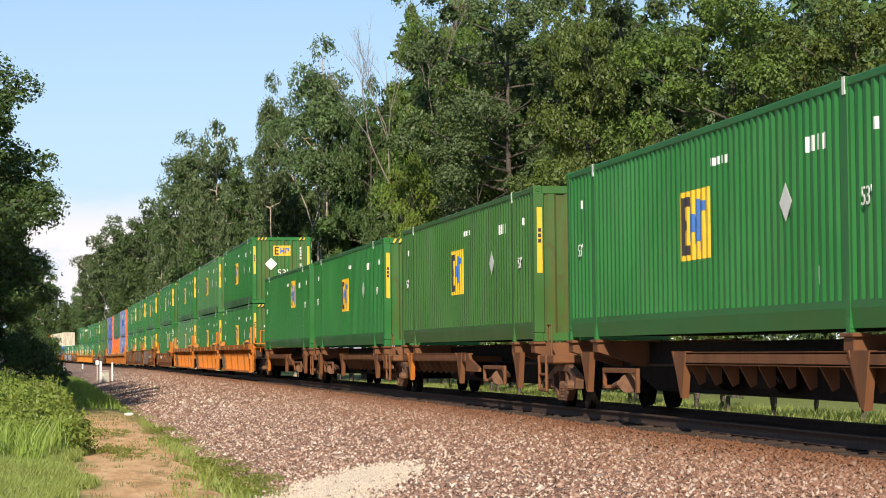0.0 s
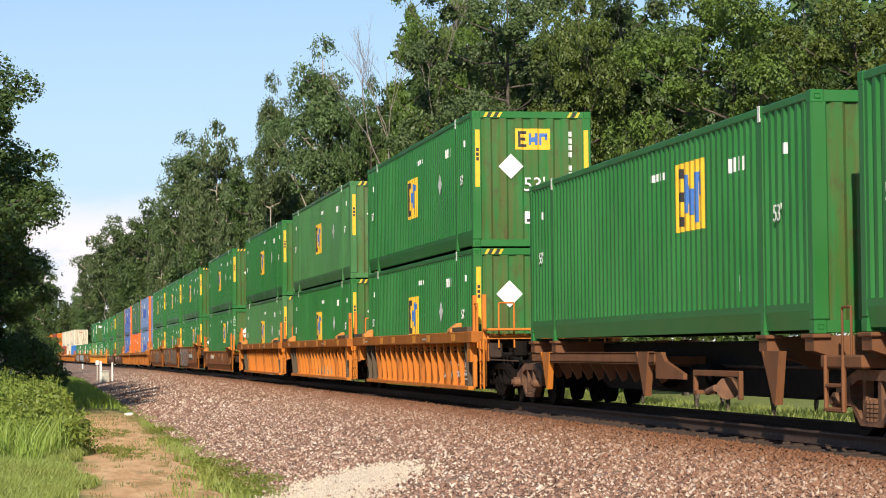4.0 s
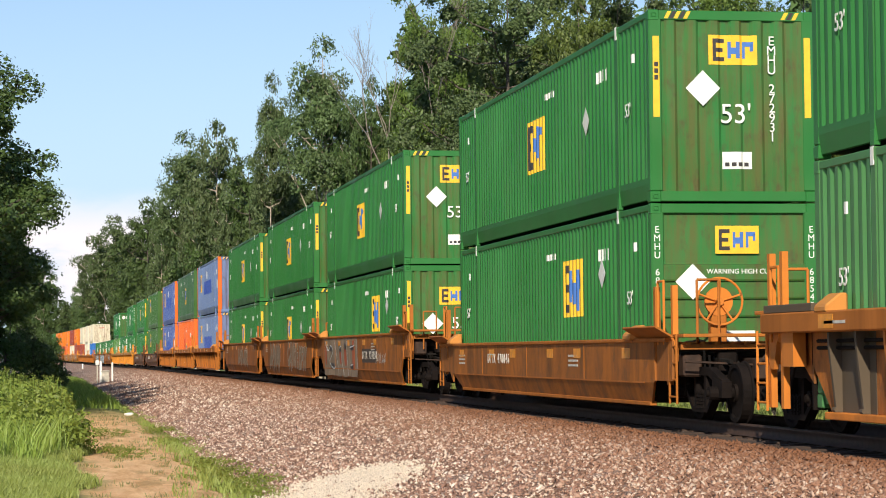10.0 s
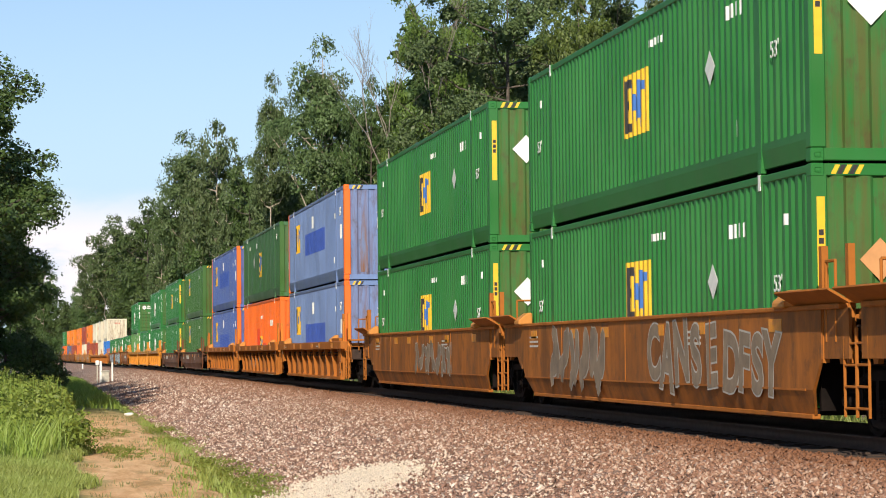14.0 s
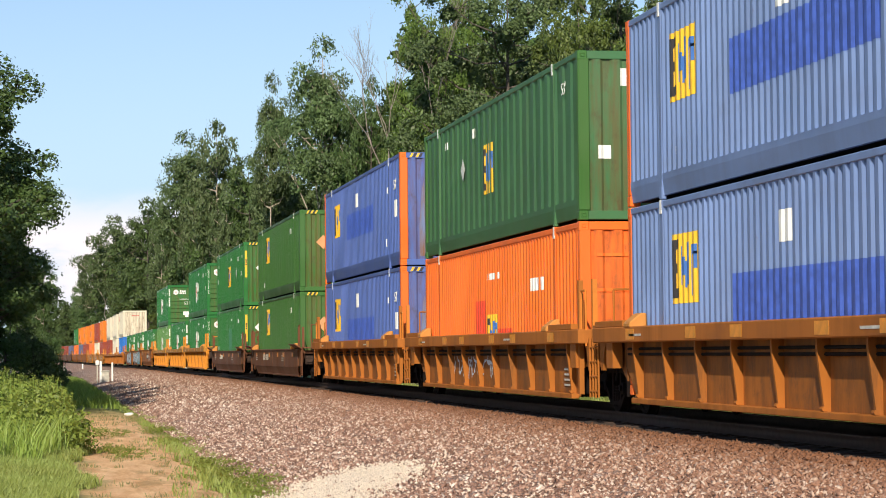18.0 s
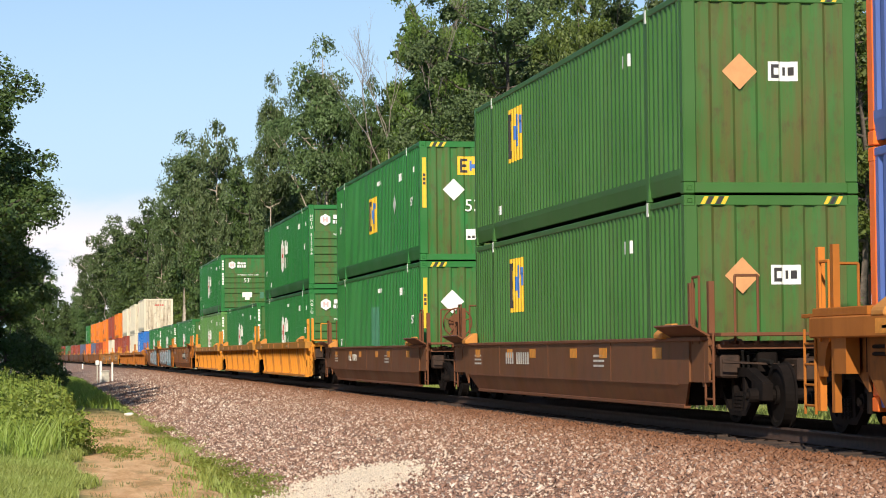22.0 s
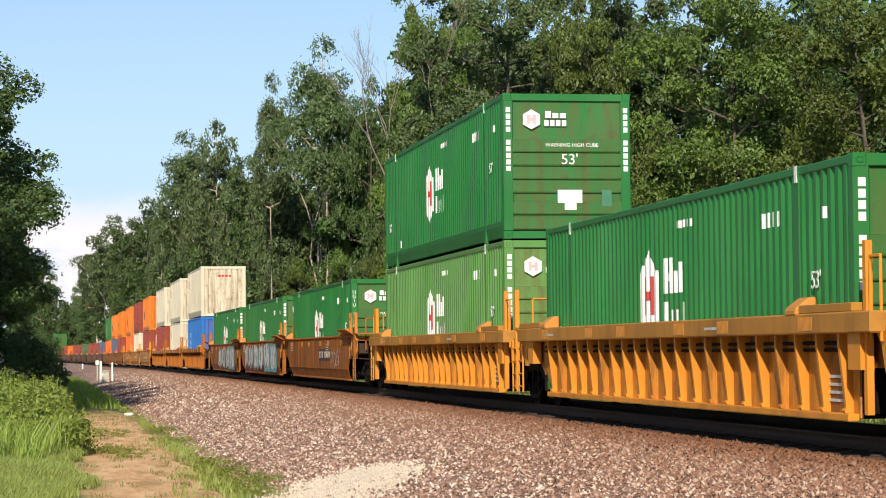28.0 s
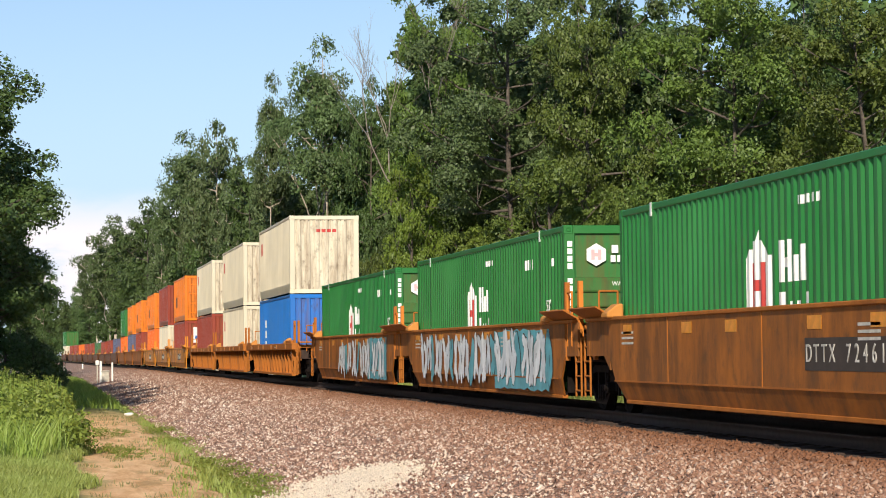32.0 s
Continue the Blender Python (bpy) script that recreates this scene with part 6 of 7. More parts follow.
def sprayed_wall(w):
    """A grey field with red and black inner shapes and thin pale edges."""
    x = -1.488
    sprayed_panel(w, -0.45, 7.3, 0.33, 1.45, GRAFFITI_GREY, x, 3)
    for y, z, ry, rz, mat in ((5.2, 0.62, 0.55, 0.10, INK), (5.75, 1.16, 0.42, 0.09, INK), (3.35, 0.92, 0.22, 0.24, GRAFFITI_RED), (3.4, 1.14, 0.22, 0.10, INK), (2.2, 0.93, 0.26, 0.30, GRAFFITI_RED), (2.25, 1.22, 0.22, 0.10, INK), (0.35, 0.95, 0.30, 0.44, GRAFFITI_RED), (0.75, 1.17, 0.42, 0.08, INK), (0.75, 0.62, 0.34, 0.08, INK), (6.95, 0.95, 0.22, 0.30, GRAFFITI_RED)):
        bm = bmesh.new()
        vs = []
        for i in range(24):
            a = i * math.tau / 24
            vs.append(bm.verts.new((x - 0.003 - (0.001 if mat is INK else 0), y + ry * math.copysign(abs(math.cos(a)) ** 0.6, math.cos(a)) + 0.12 * math.sin(a), z + rz * math.copysign(abs(math.sin(a)) ** 0.7, math.sin(a)))))
        bm.faces.new(vs)
        part("sprayed_mark", bm, mat, w)
    for pts in (((7.2, 1.40), (6.3, 1.10), (5.7, 1.25), (5.2, 1.05), (5.9, 0.75), (5.0, 0.55), (4.5, 0.60)), ((4.9, 1.44), (4.3, 1.0), (3.8, 0.5), (3.7, 0.36)), ((3.6, 1.15), (3.2, 1.2), (3.0, 0.8), (2.6, 0.5), (2.4, 0.36)), ((1.9, 1.42), (1.75, 0.95), (1.5, 0.45), (1.45, 0.35)), ((1.15, 1.18), (0.2, 1.24), (0.22, 1.40)), ((1.0, 0.66), (0.45, 0.68)), ((-0.38, 1.42), (-0.46, 0.9), (-0.62, 0.36))):
        stroke(w, pts, 0.032, GRAFFITI_PALE, x - 0.007, "sprayed_outline")


def letter_shape(ch, fat):
    key = ("sprayed_letter", ch, fat)
    if key not in SHAPES:
        c = bpy.data.curves.new("letter", "FONT")
        c.body, c.size, c.align_x, c.align_y, c.offset, c.resolution_u = ch, 1.0, "CENTER", "CENTER", fat, 4
        ob = new("letter", c)
        SHAPES[key] = bpy.data.meshes.new_from_object(ob.evaluated_get(bpy.context.evaluated_depsgraph_get()))
        bpy.data.objects.remove(ob)
    return SHAPES[key]


def sprayed_word(w, word, y, z, step, fill, outline, seed, x=-1.487, tall=1.15):
    """Fat sprayed letters, each leaning its own way, with a pale edge."""
    rnd = random.Random(seed)
    for i, ch in enumerate(word):
        m = SIDE_TURN @ Matrix.Rotation(radians(rnd.uniform(-9, 9)), 4, "Z") @ Matrix.Diagonal((1.0, tall * rnd.uniform(0.92, 1.1), 1, 1))
        p = Vector((x - 0.002 - 0.0015 * (i % 2), y - step * i, z + rnd.uniform(-0.05, 0.05)))
        part("sprayed_outline", letter_shape(ch, 0.062), outline, w, at=Matrix.Translation(p) @ m)
        part("sprayed_mark", letter_shape(ch, 0.038), fill, w, at=Matrix.Translation(p - Vector((0.004, 0, 0))) @ m)


def spine(u, label, ends=(False, False), shift=3.6):
    """A spine wagon unit: a narrow centre sill with arms that carry one container; u: near end of the container."""
    w = thing("spine_wagon", label, "railway wagon", "spine wagons of the train")
    h = 8.075
    sill = [(-h - 1.1, 0.74), (-h + 1.0, 0.70), (-h + 2.6, 0.36), (h - 2.6, 0.36), (h - 1.0, 0.70), (h + 1.1, 0.74), (h + 1.1, 1.14), (-h - 1.1, 1.14)]
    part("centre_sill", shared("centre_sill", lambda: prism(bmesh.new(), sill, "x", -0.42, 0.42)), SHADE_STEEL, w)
    side_chan = shared("side_channel", lambda: channel_mesh())
    part("side_channel", side_chan, SPINE_BROWN, w, at=(0, shift, 0))
    part("side_channel", side_chan, SPINE_BROWN, w, at=Matrix.Rotation(math.pi, 4, "Z") @ Matrix.Translation((0, -shift, 0)))
    near_end = shift - 4.4
    part("channel_tongue", shared("channel_tongue", lambda: prism(bmesh.new(), [(0.0, 0.99), (0.0, 0.60), (-1.5, 0.60), (-1.5, 0.68), (-0.5, 0.86), (-0.3, 0.99)], "x", -1.28, -1.22)), SPINE_BROWN, w, at=(0, near_end, 0))
    frame_bars = shared("brake_box_frame", lambda: boxes((-1.28, -1.22, -1.1, 1.1, 0.66, 0.74), (-1.28, -1.22, -1.1, -1.02, 0.36, 0.68), (-1.28, -1.22, 1.02, 1.1, 0.44, 0.68), (-1.27, -1.0, 0.95, 1.15, 0.40, 0.46), bevel=0.008))
    part("brake_box_frame", frame_bars, SPINE_BROWN, w, at=(0, -3.9 if shift > 0 else 4.6, 0))
    part("brake_box", shared("brake_box", lambda: rods(((-1.22, -0.35, 0.50), (-1.0, 0.25, 0.50), 0.15), ((-1.24, 0.1, 0.50), (-1.24, 0.5, 0.44), 0.05), sides=12)), BOGIE_BROWN, w, at=(0, -3.9 if shift > 0 else 4.6, 0))
    arm = shared("cross_arm", lambda: arm_mesh())
    for y in (-7.9, -6.1, 6.1, 7.9):
        for r in (0, math.pi):
            part("cross_arm", arm, SPINE_BROWN, w, at=Matrix.Rotation(r, 4, "Z") @ Matrix.Translation((0, y if r == 0 else -y, 0)))
    bracket = shared("hanging_bracket", lambda: prism(bmesh.new(), [(-0.30, 1.0), (0.30, 1.0), (0.28, 0.86), (-0.02, 0.35), (-0.12, 0.33)], "x", -1.32, -1.22))
    stay = shared("bracket_stay", lambda: prism(bmesh.new(), [(-1.34, 1.0), (-1.24, 1.0), (-1.12, 0.40), (-1.20, 0.36)], "y", 0.30, 0.36))
    for y, bright in ((6.7, shift > 0), (-6.5, False), (-0.2 if shift > 0 else 0.9, False)):
        part("hanging_bracket", bracket, WELL_ORANGE if bright else SPINE_BROWN, w, at=(0, y, 0))
        part("bracket_stay", stay, WELL_ORANGE if bright else SPINE_BROWN, w, at=(0, y, 0))
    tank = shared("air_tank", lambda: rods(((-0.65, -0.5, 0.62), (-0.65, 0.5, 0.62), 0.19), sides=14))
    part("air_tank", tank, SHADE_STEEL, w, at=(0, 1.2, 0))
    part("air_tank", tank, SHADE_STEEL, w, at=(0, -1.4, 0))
    pipe = shared("brake_pipe", lambda: rods(((-0.45, -7, 0.78), (-0.45, 7, 0.78), 0.03), ((-0.9, -2.4, 0.6), (-0.45, -0.6, 0.78), 0.025), sides=6))
    part("brake_pipe", pipe, BRAKE, w)
    plate = shared("apron", lambda: boxes((-1.30, -0.5, -0.7, 0.7, 0.80, 0.95), bevel=0.02))
    for dx in (0.0, 1.80):
        part("apron", plate, SPINE_BROWN, w, at=(dx, -h - 0.9, 0))
    step = shared("step_frame", lambda: rods(((-1.30, -0.3, 0.95), (-1.30, -0.3, 0.3), 0.03), ((-1.30, 0.3, 0.95), (-1.30, 0.3, 0.3), 0.03), ((-1.30, -0.3, 0.32), (-1.30, 0.3, 0.32), 0.03), ((-1.30, -0.3, 0.6), (-1.30, 0.3, 0.6), 0.025), ((-1.20, -0.3, 0.95), (-1.20, -0.3, 1.5), 0.016), ((-1.20, 0.0, 0.95), (-1.20, 0.0, 1.5), 0.016), ((-1.20, -0.3, 1.5), (-1.20, 0.0, 1.5), 0.016), sides=6))
    part("step_frame", step, SPINE_BROWN, w, at=(0, -h - 0.7, 0))
    bogie(w, -h - 1.25)
    if ends[1]:
        bogie(w, h + 1.25)
        part("coupler", shared(("coupler", 1), lambda: boxes((-0.11, 0.11, 0, 2.3, 0.72, 0.92), (-0.17, 0.17, 2.0, 2.35, 0.66, 0.98), bevel=0.03)), BRAKE, w, at=(0, h + 0.6, 0))
    return rides(w, u + h, 0.0)


def channel_mesh():
    bm = boxes((-1.30, -1.24, -4.4, 4.4, 0.82, 0.98), (-1.30, -1.12, -4.4, 4.4, 0.96, 0.99), (-1.30, -1.12, -4.4, 4.4, 0.81, 0.84))
    for i in range(11):
        prism(bm, [(-1.26, 0.82), (-1.02, 0.82), (-1.02, 0.56), (-1.10, 0.52)], "y", -4.1 + 0.8 * i, -4.05 + 0.8 * i)
        box(bm, -1.12, -0.28, -4.1 + 0.8 * i, -4.0 + 0.8 * i, 0.80, 0.92)
    return bm


def arm_mesh():
    bm = bmesh.new()
    prism(bm, [(-1.30, 1.18), (-0.25, 1.18), (-0.25, 0.75), (-0.5, 0.75), (-1.30, 1.0)], "y", -0.16, 0.16)
    box(bm, -1.33, -1.10, -0.22, 0.22, 1.15, 1.20, 0.01)
    return bm


EMP_L = "green ribbed steel container with yellow logo panel, on its wagon"
UP, LOW, DECK = 3.245, 0.325, 1.20


def load():
    tw = "deep green ribbed container with white tower emblem and slatted end"
    # four single containers on spine wagons
    for i, (u, mat, lab) in enumerate(((22.9, GREEN, EMP_L), (41.85, GREEN_OLIVE, "faded olive-green ribbed container with yellow logo panel"), (61.1, GREEN, EMP_L), (78.85, GREEN, EMP_L))):
        container(u, DECK, mat, label=lab, end="plain" if i in (0, 2) else "bare", extra="near" if i == 3 else "", strip=i != 3)
        spine(u, "rusty brown spine wagon with orange brackets under one container", (False, i == 3), -3.3 if i in (0, 2) else 3.6)
    # orange ribbed wells
    for i, (u, up, low, e1, e2) in enumerate(((100.8, GREEN, GREEN, "logo", "plain"), (120.7, GREEN_FADED, GREEN, "plain", "plain"), (140.7, GREEN, GREEN_FADED, "bare", "tan"))):
        container(u, UP, up, label=EMP_L if up is GREEN else "faded pale-green ribbed container with yellow logo panel", end=e1)
        container(u, LOW, low, label=EMP_L, end=e2)
        w = well(u, WELL_ORANGE, "ribbed", top=1.45, end_mat=DARK_END, chord=WELL_RUST, label="weathered orange ribbed well wagon under stacked containers", ends=(i == 0, i == 2))
        if i == 1:
            graffiti(w, -3.8, 0.8, GRAFFITI_BLUE, (GRAFFITI_TEAL, GRAFFITI_WHITE, GRAFFITI_TEAL, GRAFFITI_PALE), 5, 0.32, 1.15, x=-1.352, fat=0.30, edge=0.05, size=(0.5, 0.8))
        if i == 0:
            graffiti(w, -7.4, -4.6, GRAFFITI_PALE, (GRAFFITI_PALE,), 6, 0.35, 0.85, x=-1.352, fat=0.05, edge=0.0)
    # a single well
    container(164.3, UP, GREEN, label=EMP_L, end="logo", number="EMHU 272931")
    container(164.3, LOW, GREEN, label="green container with slatted end and yellow logo panel", end="door", number="EMHU 685451")
    well(164.3, WELL_RUST, "plate", top=1.2, rail_mat=WELL_ORANGE, wheel=True, mark="DTTX 470046", label="plain-sided rusty brown well wagon under stacked containers", ends=(True, True))
    # three plain-sided wells with sprayed sides
    for i, (u, e1, e2) in enumerate(((188.4, "logo", "numbered"), (208.25, "plain", "tan"), (228.3, "plain", "plain"))):
        container(u, UP, GREEN, label=EMP_L, end=e1, number="EMHU 260819" if i == 0 else "")
        container(u, LOW, GREEN, label=EMP_L, end=e2)
        w = well(u, WELL_RUST, "plate", top=1.53, mark="DTTX 724358" if i == 0 else None, label="brown plain-sided well wagon with sprayed marks on its side", ends=(i == 0, i == 2))
        if i == 0:
            sprayed_wall(w)
            graffiti(w, -5.8, -4.2, GRAFFITI_PALE, (WHITE_DIRTY,), 31, 0.72, 0.98, fat=0.022, edge=0.0, size=(0.2, 0.32))
        elif i == 1:
            graffiti(w, 1.4, 5.4, GRAFFITI_FADED, (GRAFFITI_GREY,), 12, 0.34, 1.42, fat=0.24, edge=0.03, size=(0.5, 0.8))
            sprayed_word(w, "CANSE", -1.5, 0.92, 0.74, GRAFFITI_GREY, GRAFFITI_FADED, 15)
            sprayed_word(w, "DFSY", -5.35, 0.82, 0.56, GRAFFITI_GREY, GRAFFITI_FADED, 18, tall=1.0)
        else:
            graffiti(w, -4.5, 0.6, GRAFFITI_FADED, (GRAFFITI_GREY,), 13, 0.45, 1.25, fat=0.20, edge=0.03)
    # blue and orange boxes on rusty ribbed wells
    bl = "blue ribbed container with orange corner posts and repainted patch"
    container(251.55, UP, BLUE, number="EMHU 204755", end="orange_posts", side="patched", post=ORANGE, strip=False, label=bl)
    container(251.55, LOW, BLUE, number="EMHU 2066", end="orange_posts", side="patched", extra="low", post=ORANGE, strip=False, label=bl)
    container(271.0, UP, GREEN_DARK, end="placards", side="olive", strip=False, post=GREEN_OLIVE, label="dark olive ribbed container with white placards on its end")
    container(271.0, LOW, ORANGE, end="bars", side="block", strip=False, label="bright orange ribbed container with redder repainted patches")
    container(291.0, UP, BLUE_DEEP, end="orange_posts", side="patched", post=ORANGE, strip=False, label=bl)
    container(291.0, LOW, BLUE_DEEP, end="orange_posts", side="patched", extra="low", post=ORANGE, strip=False, label=bl)
    for i, u in enumerate((251.55, 271.2, 291.0)):
        w = well(u, WELL_RUST, "ribbed", top=1.38, rail_mat=WELL_ORANGE, label="rusty orange ribbed well wagon under stacked containers", ribs=10, ends=(i == 0, i == 2))
        if i == 1:
            graffiti(w, -0.6, 4.0, GRAFFITI_PALE, (GRAFFITI_PALE,), 21, 0.45, 0.95, x=-1.352, fat=0.05, edge=0.0)
    # two single brown wells
    ol = "mid-green ribbed container with logo at its far end and tan placard"
    container(314.6, UP, GREEN_OLIVE, end="tan", side="corner_logo", strip=False, label=ol)
    container(314.6, LOW, GREEN_OLIVE, end="tan", side="corner_logo", strip=False, label=ol)
    well(314.6, WELL_BROWN, "plate", top=1.2, label="dark brown plain-sided well wagon with yellow reflectors", ends=(True, True))
    container(338.0, UP, GREEN, end="logo", label=EMP_L)
    container(338.0, LOW, GREEN, end="plain", side="repainted", label="green ribbed container with paler repainted patches on its side")
    well(338.0, WELL_BROWN, "plate", label="dark brown plain-sided well wagon with a hand-brake wheel", ends=(True, True), wheel=True, top=1.2, mark="FEC 71841")
    # yellow ribbed wells with deep-green boxes
    for i, (u, up, low) in enumerate(((361.85, GREEN_FLEET, GREEN_FLEET), (381.7, None, GREEN_FLEET), (401.7, GREEN_FLEET, GREEN_PALE))):
        if up:
            container(u, UP, up, end="door", side="tower", strip=False, label=tw, number="HGIU 516706" if i == 0 else "", extra="dashes" if i == 0 else "")
        container(u, LOW, low, end="door", side="tower", strip=False, number="HGIU 516241" if i == 0 else "", label=tw if low is GREEN_FLEET else "pale green ribbed container with white tower emblem")
        well(u, WELL_YELLOW, "ribbed", top=1.43, chord=WELL_GOLD, label="yellow ribbed well wagon with rust streaks", ribs=21, ends=(i == 0, i == 2))
    # low row of deep-green boxes in sprayed plain wells
    for i, u in enumerate((424.9, 445.0, 464.7)):
        container(u, LOW, GREEN_FLEET if i != 1 else GREEN, end="door", side="tower", strip=False, label=tw, number="HGIU 512981" if i == 0 else "")
        w = well(u, WELL_RUST, "plate", top=1.55, rail_mat=WELL_ORANGE, mark="DTTX 724619" if i == 0 else None, label="rust-brown plain-sided well wagon" if i == 0 else "plain-sided well wagon covered in pale and teal spray paint", ends=(i == 0, i == 2))
        if i:
            sprayed_panel(w, -7.6, -2.6 if i == 1 else -4.0, 0.32, 1.42, GRAFFITI_TEAL, -1.4868, 7 + i)
            graffiti(w, -7.6, 6.4 if i == 1 else 2.4, SPRAY_DARK, (GRAFFITI_PALE, GRAFFITI_WHITE, GRAFFITI_PALE, GRAFFITI_TEAL, GRAFFITI_WHITE), 31 + i, 0.32, 1.44, fat=0.21, edge=0.03, size=(0.42, 0.62))
        else:
            graffiti(w, -6.4, -4.6, GRAFFITI_PALE, (GRAFFITI_PALE,), 40, 0.6, 1.25, fat=0.04, edge=0.0)
    # cream boxes, forty feet long
    wh = "cream ribbed forty-foot container with small red emblems"
    for i, (u, low, side, lab) in enumerate(((490.8, BLUE_BRIGHT, "sea_letters", "bright blue ribbed forty-foot container"), (511.0, CREAM, "sea", wh), (530.8, RED, "none", "brick-red ribbed forty-foot container"))):
        container(u, UP, CREAM, 12.19, end="sea", side="sea", strip=False, label=wh)
        container(u, LOW, low, 12.19, end="none" if low is not CREAM else "sea", side=side, strip=False, label=lab)
        well(u - 1.98, WELL_RUST, "ribbed", top=1.40, label="rusty brown ribbed well wagon under stacked containers", ribs=14, ends=(i == 0, i == 2))
    # orange and red boxes
    far_label = {ORANGE_DEEP: "amber-orange ribbed forty-foot container with dark emblem", RED: "brick-red ribbed forty-foot container", SILVER_BLUE: "slate-blue ribbed forty-foot container", ORANGE: "orange ribbed forty-foot container", GREEN: "green ribbed forty-foot container", CREAM: wh, BLUE_BRIGHT: "bright blue ribbed forty-foot container"}
    rows = ((554.8, ORANGE_DEEP, RED, WELL_YELLOW, "sign"), (574.8, RED, CREAM, WELL_YELLOW, "none"), (594.8, ORANGE_DEEP, ORANGE, WELL_YELLOW, "none"),
            (618.8, ORANGE_DEEP, RED, WELL_RUST, "none"), (638.8, ORANGE_DEEP, SILVER_BLUE, WELL_RUST, "none"), (658.8, GREEN, ORANGE, WELL_RUST, "none"),
            (682.8, None, SILVER_BLUE, WELL_BROWN, "none"), (702.8, None, RED, WELL_BROWN, "none"), (722.8, None, RED, WELL_BROWN, "none"),
            (746.8, None, GREEN_DARK, WELL_BROWN, "none"), (766.8, None, RED, WELL_BROWN, "none"), (786.8, None, RED, WELL_BROWN, "none"),
            (810.8, None, ORANGE, WELL_BROWN, "none"), (830.8, None, RED, WELL_BROWN, "none"), (850.8, None, RED, WELL_BROWN, "none"),
            (880.8, GREEN, CREAM, WELL_BROWN, "none"))
    far_label[GREEN_DARK] = "dark olive ribbed forty-foot container"
    for i, (u, up, low, wmat, e) in enumerate(rows):
        if up:
            container(u, UP, up, 12.19, end="bars" if up is ORANGE_DEEP else "none", side="sea_block" if up is ORANGE_DEEP else "sea_letters" if up is GREEN else "none", strip=False, label=far_label[up], full=i < 6)
        container(u, LOW, low, 12.19, end=e, side="none", strip=False, label=far_label[low], full=i < 6)
        well(u - 1.98, wmat, "plate", top=1.5,  label="orange-yellow plain-sided well wagon" if wmat is WELL_YELLOW else "brown plain-sided well wagon", ends=(i % 3 == 0, i % 3 == 2), tags=i < 3)


load()

# ---- weeds, grass and small things beside the path ----
WEED = leaf_mat("weed_leaves", (0.140, 0.195, 0.030), (0.360, 0.420, 0.080), 0.33)
GRASS = leaf_mat("grass_blades", (0.185, 0.225, 0.042), (0.400, 0.415, 0.110), 0.33)
DRY = leaf_mat("dry_grass_blades", (0.170, 0.170, 0.050), (0.330, 0.290, 0.110), 0.3)


def blades(name, label, cat, n, area, height, width, material, seed, where=None, bend=0.35):
    """Upright grass blades: two bent quads each."""
    rng = np.random.default_rng(seed)
    x = area[0] + (area[1] - area[0]) * rng.random(n)
    y = area[2] + (area[3] - area[2]) * rng.random(n)
    if where is not None:
        ok = where(x, y, rng)
        x, y = x[ok], y[ok]
    n = len(x)
    z = np.array([soil_z(a, b) for a, b in zip(x, y)]) - 0.02
    h = height * (0.45 + 0.75 * rng.random(n))
    a = rng.random(n) * math.tau
    dx, dy = np.cos(a), np.sin(a)
    b = rng.random(n) * math.tau
    lx, ly = np.cos(b) * h * bend, np.sin(b) * h * bend
    w = width * (0.6 + 0.8 * rng.random(n))
    def row(f, k):
        lean = f * f
        px, py, pz = x + lx * lean, y + ly * lean, z + h * f * (1 - 0.12 * f)
        return np.stack([px - dx * w * k, py - dy * w * k, pz], 1), np.stack([px + dx * w * k, py + dy * w * k, pz], 1)
    r0, r1, r2 = row(0, 0.7), row(0.55, 1.0), row(1.0, 0.15)
    verts = np.stack([r0[0], r0[1], r1[0], r1[1], r2[0], r2[1]], 1).reshape(-1, 3)
    quad = np.array([0, 1, 3, 2, 2, 3, 5, 4])
    faces = (quad[None] + 6 * np.arange(n)[:, None]).ravel()
    return tagged(new(name, raw_mesh(name, verts, faces, 4, material)), label, cat, kind="stuff")


def weed_bank():
    """Tall leafy weeds: leaf clumps on stems along the path's left side."""
    rng = np.random.default_rng(9)
    n = 1700
    x = -13.6 + 4.2 * rng.random(n)
    y = 43 + 44 * rng.random(n)
    ok = x < -10.0 + 0.35 * np.sin(y * 0.45) + 0.2 * np.sin(y * 1.3)
    x, y = x[ok], y[ok]
    h = (0.50 + 0.42 * rng.random(len(x)) + 0.14 * np.sin(x * 2.1 + y * 0.9) + 0.10 * np.sin(y * 2.3)) * (0.75 + 0.25 * np.clip((-9.4 - x), 0, 1))
    z = np.array([soil_z(a, b) for a, b in zip(x, y)])
    centres, radii = [], []
    for f, r in ((0.25, 0.22), (0.5, 0.24), (0.75, 0.22), (0.97, 0.15)):
        centres.append(np.stack([x + rng.normal(size=len(x)) * 0.08, y + rng.normal(size=len(x)) * 0.08, z + h * f], 1))
        radii.append(np.full(len(x), r))
    q = leaves_at(rng, np.concatenate(centres), np.concatenate(radii), 26, 0.050)
    tagged(new("weeds", raw_mesh("weeds", q, np.arange(len(q)), 4, WEED)), "tall sunlit green weeds beside the dirt path", "weeds", kind="stuff")


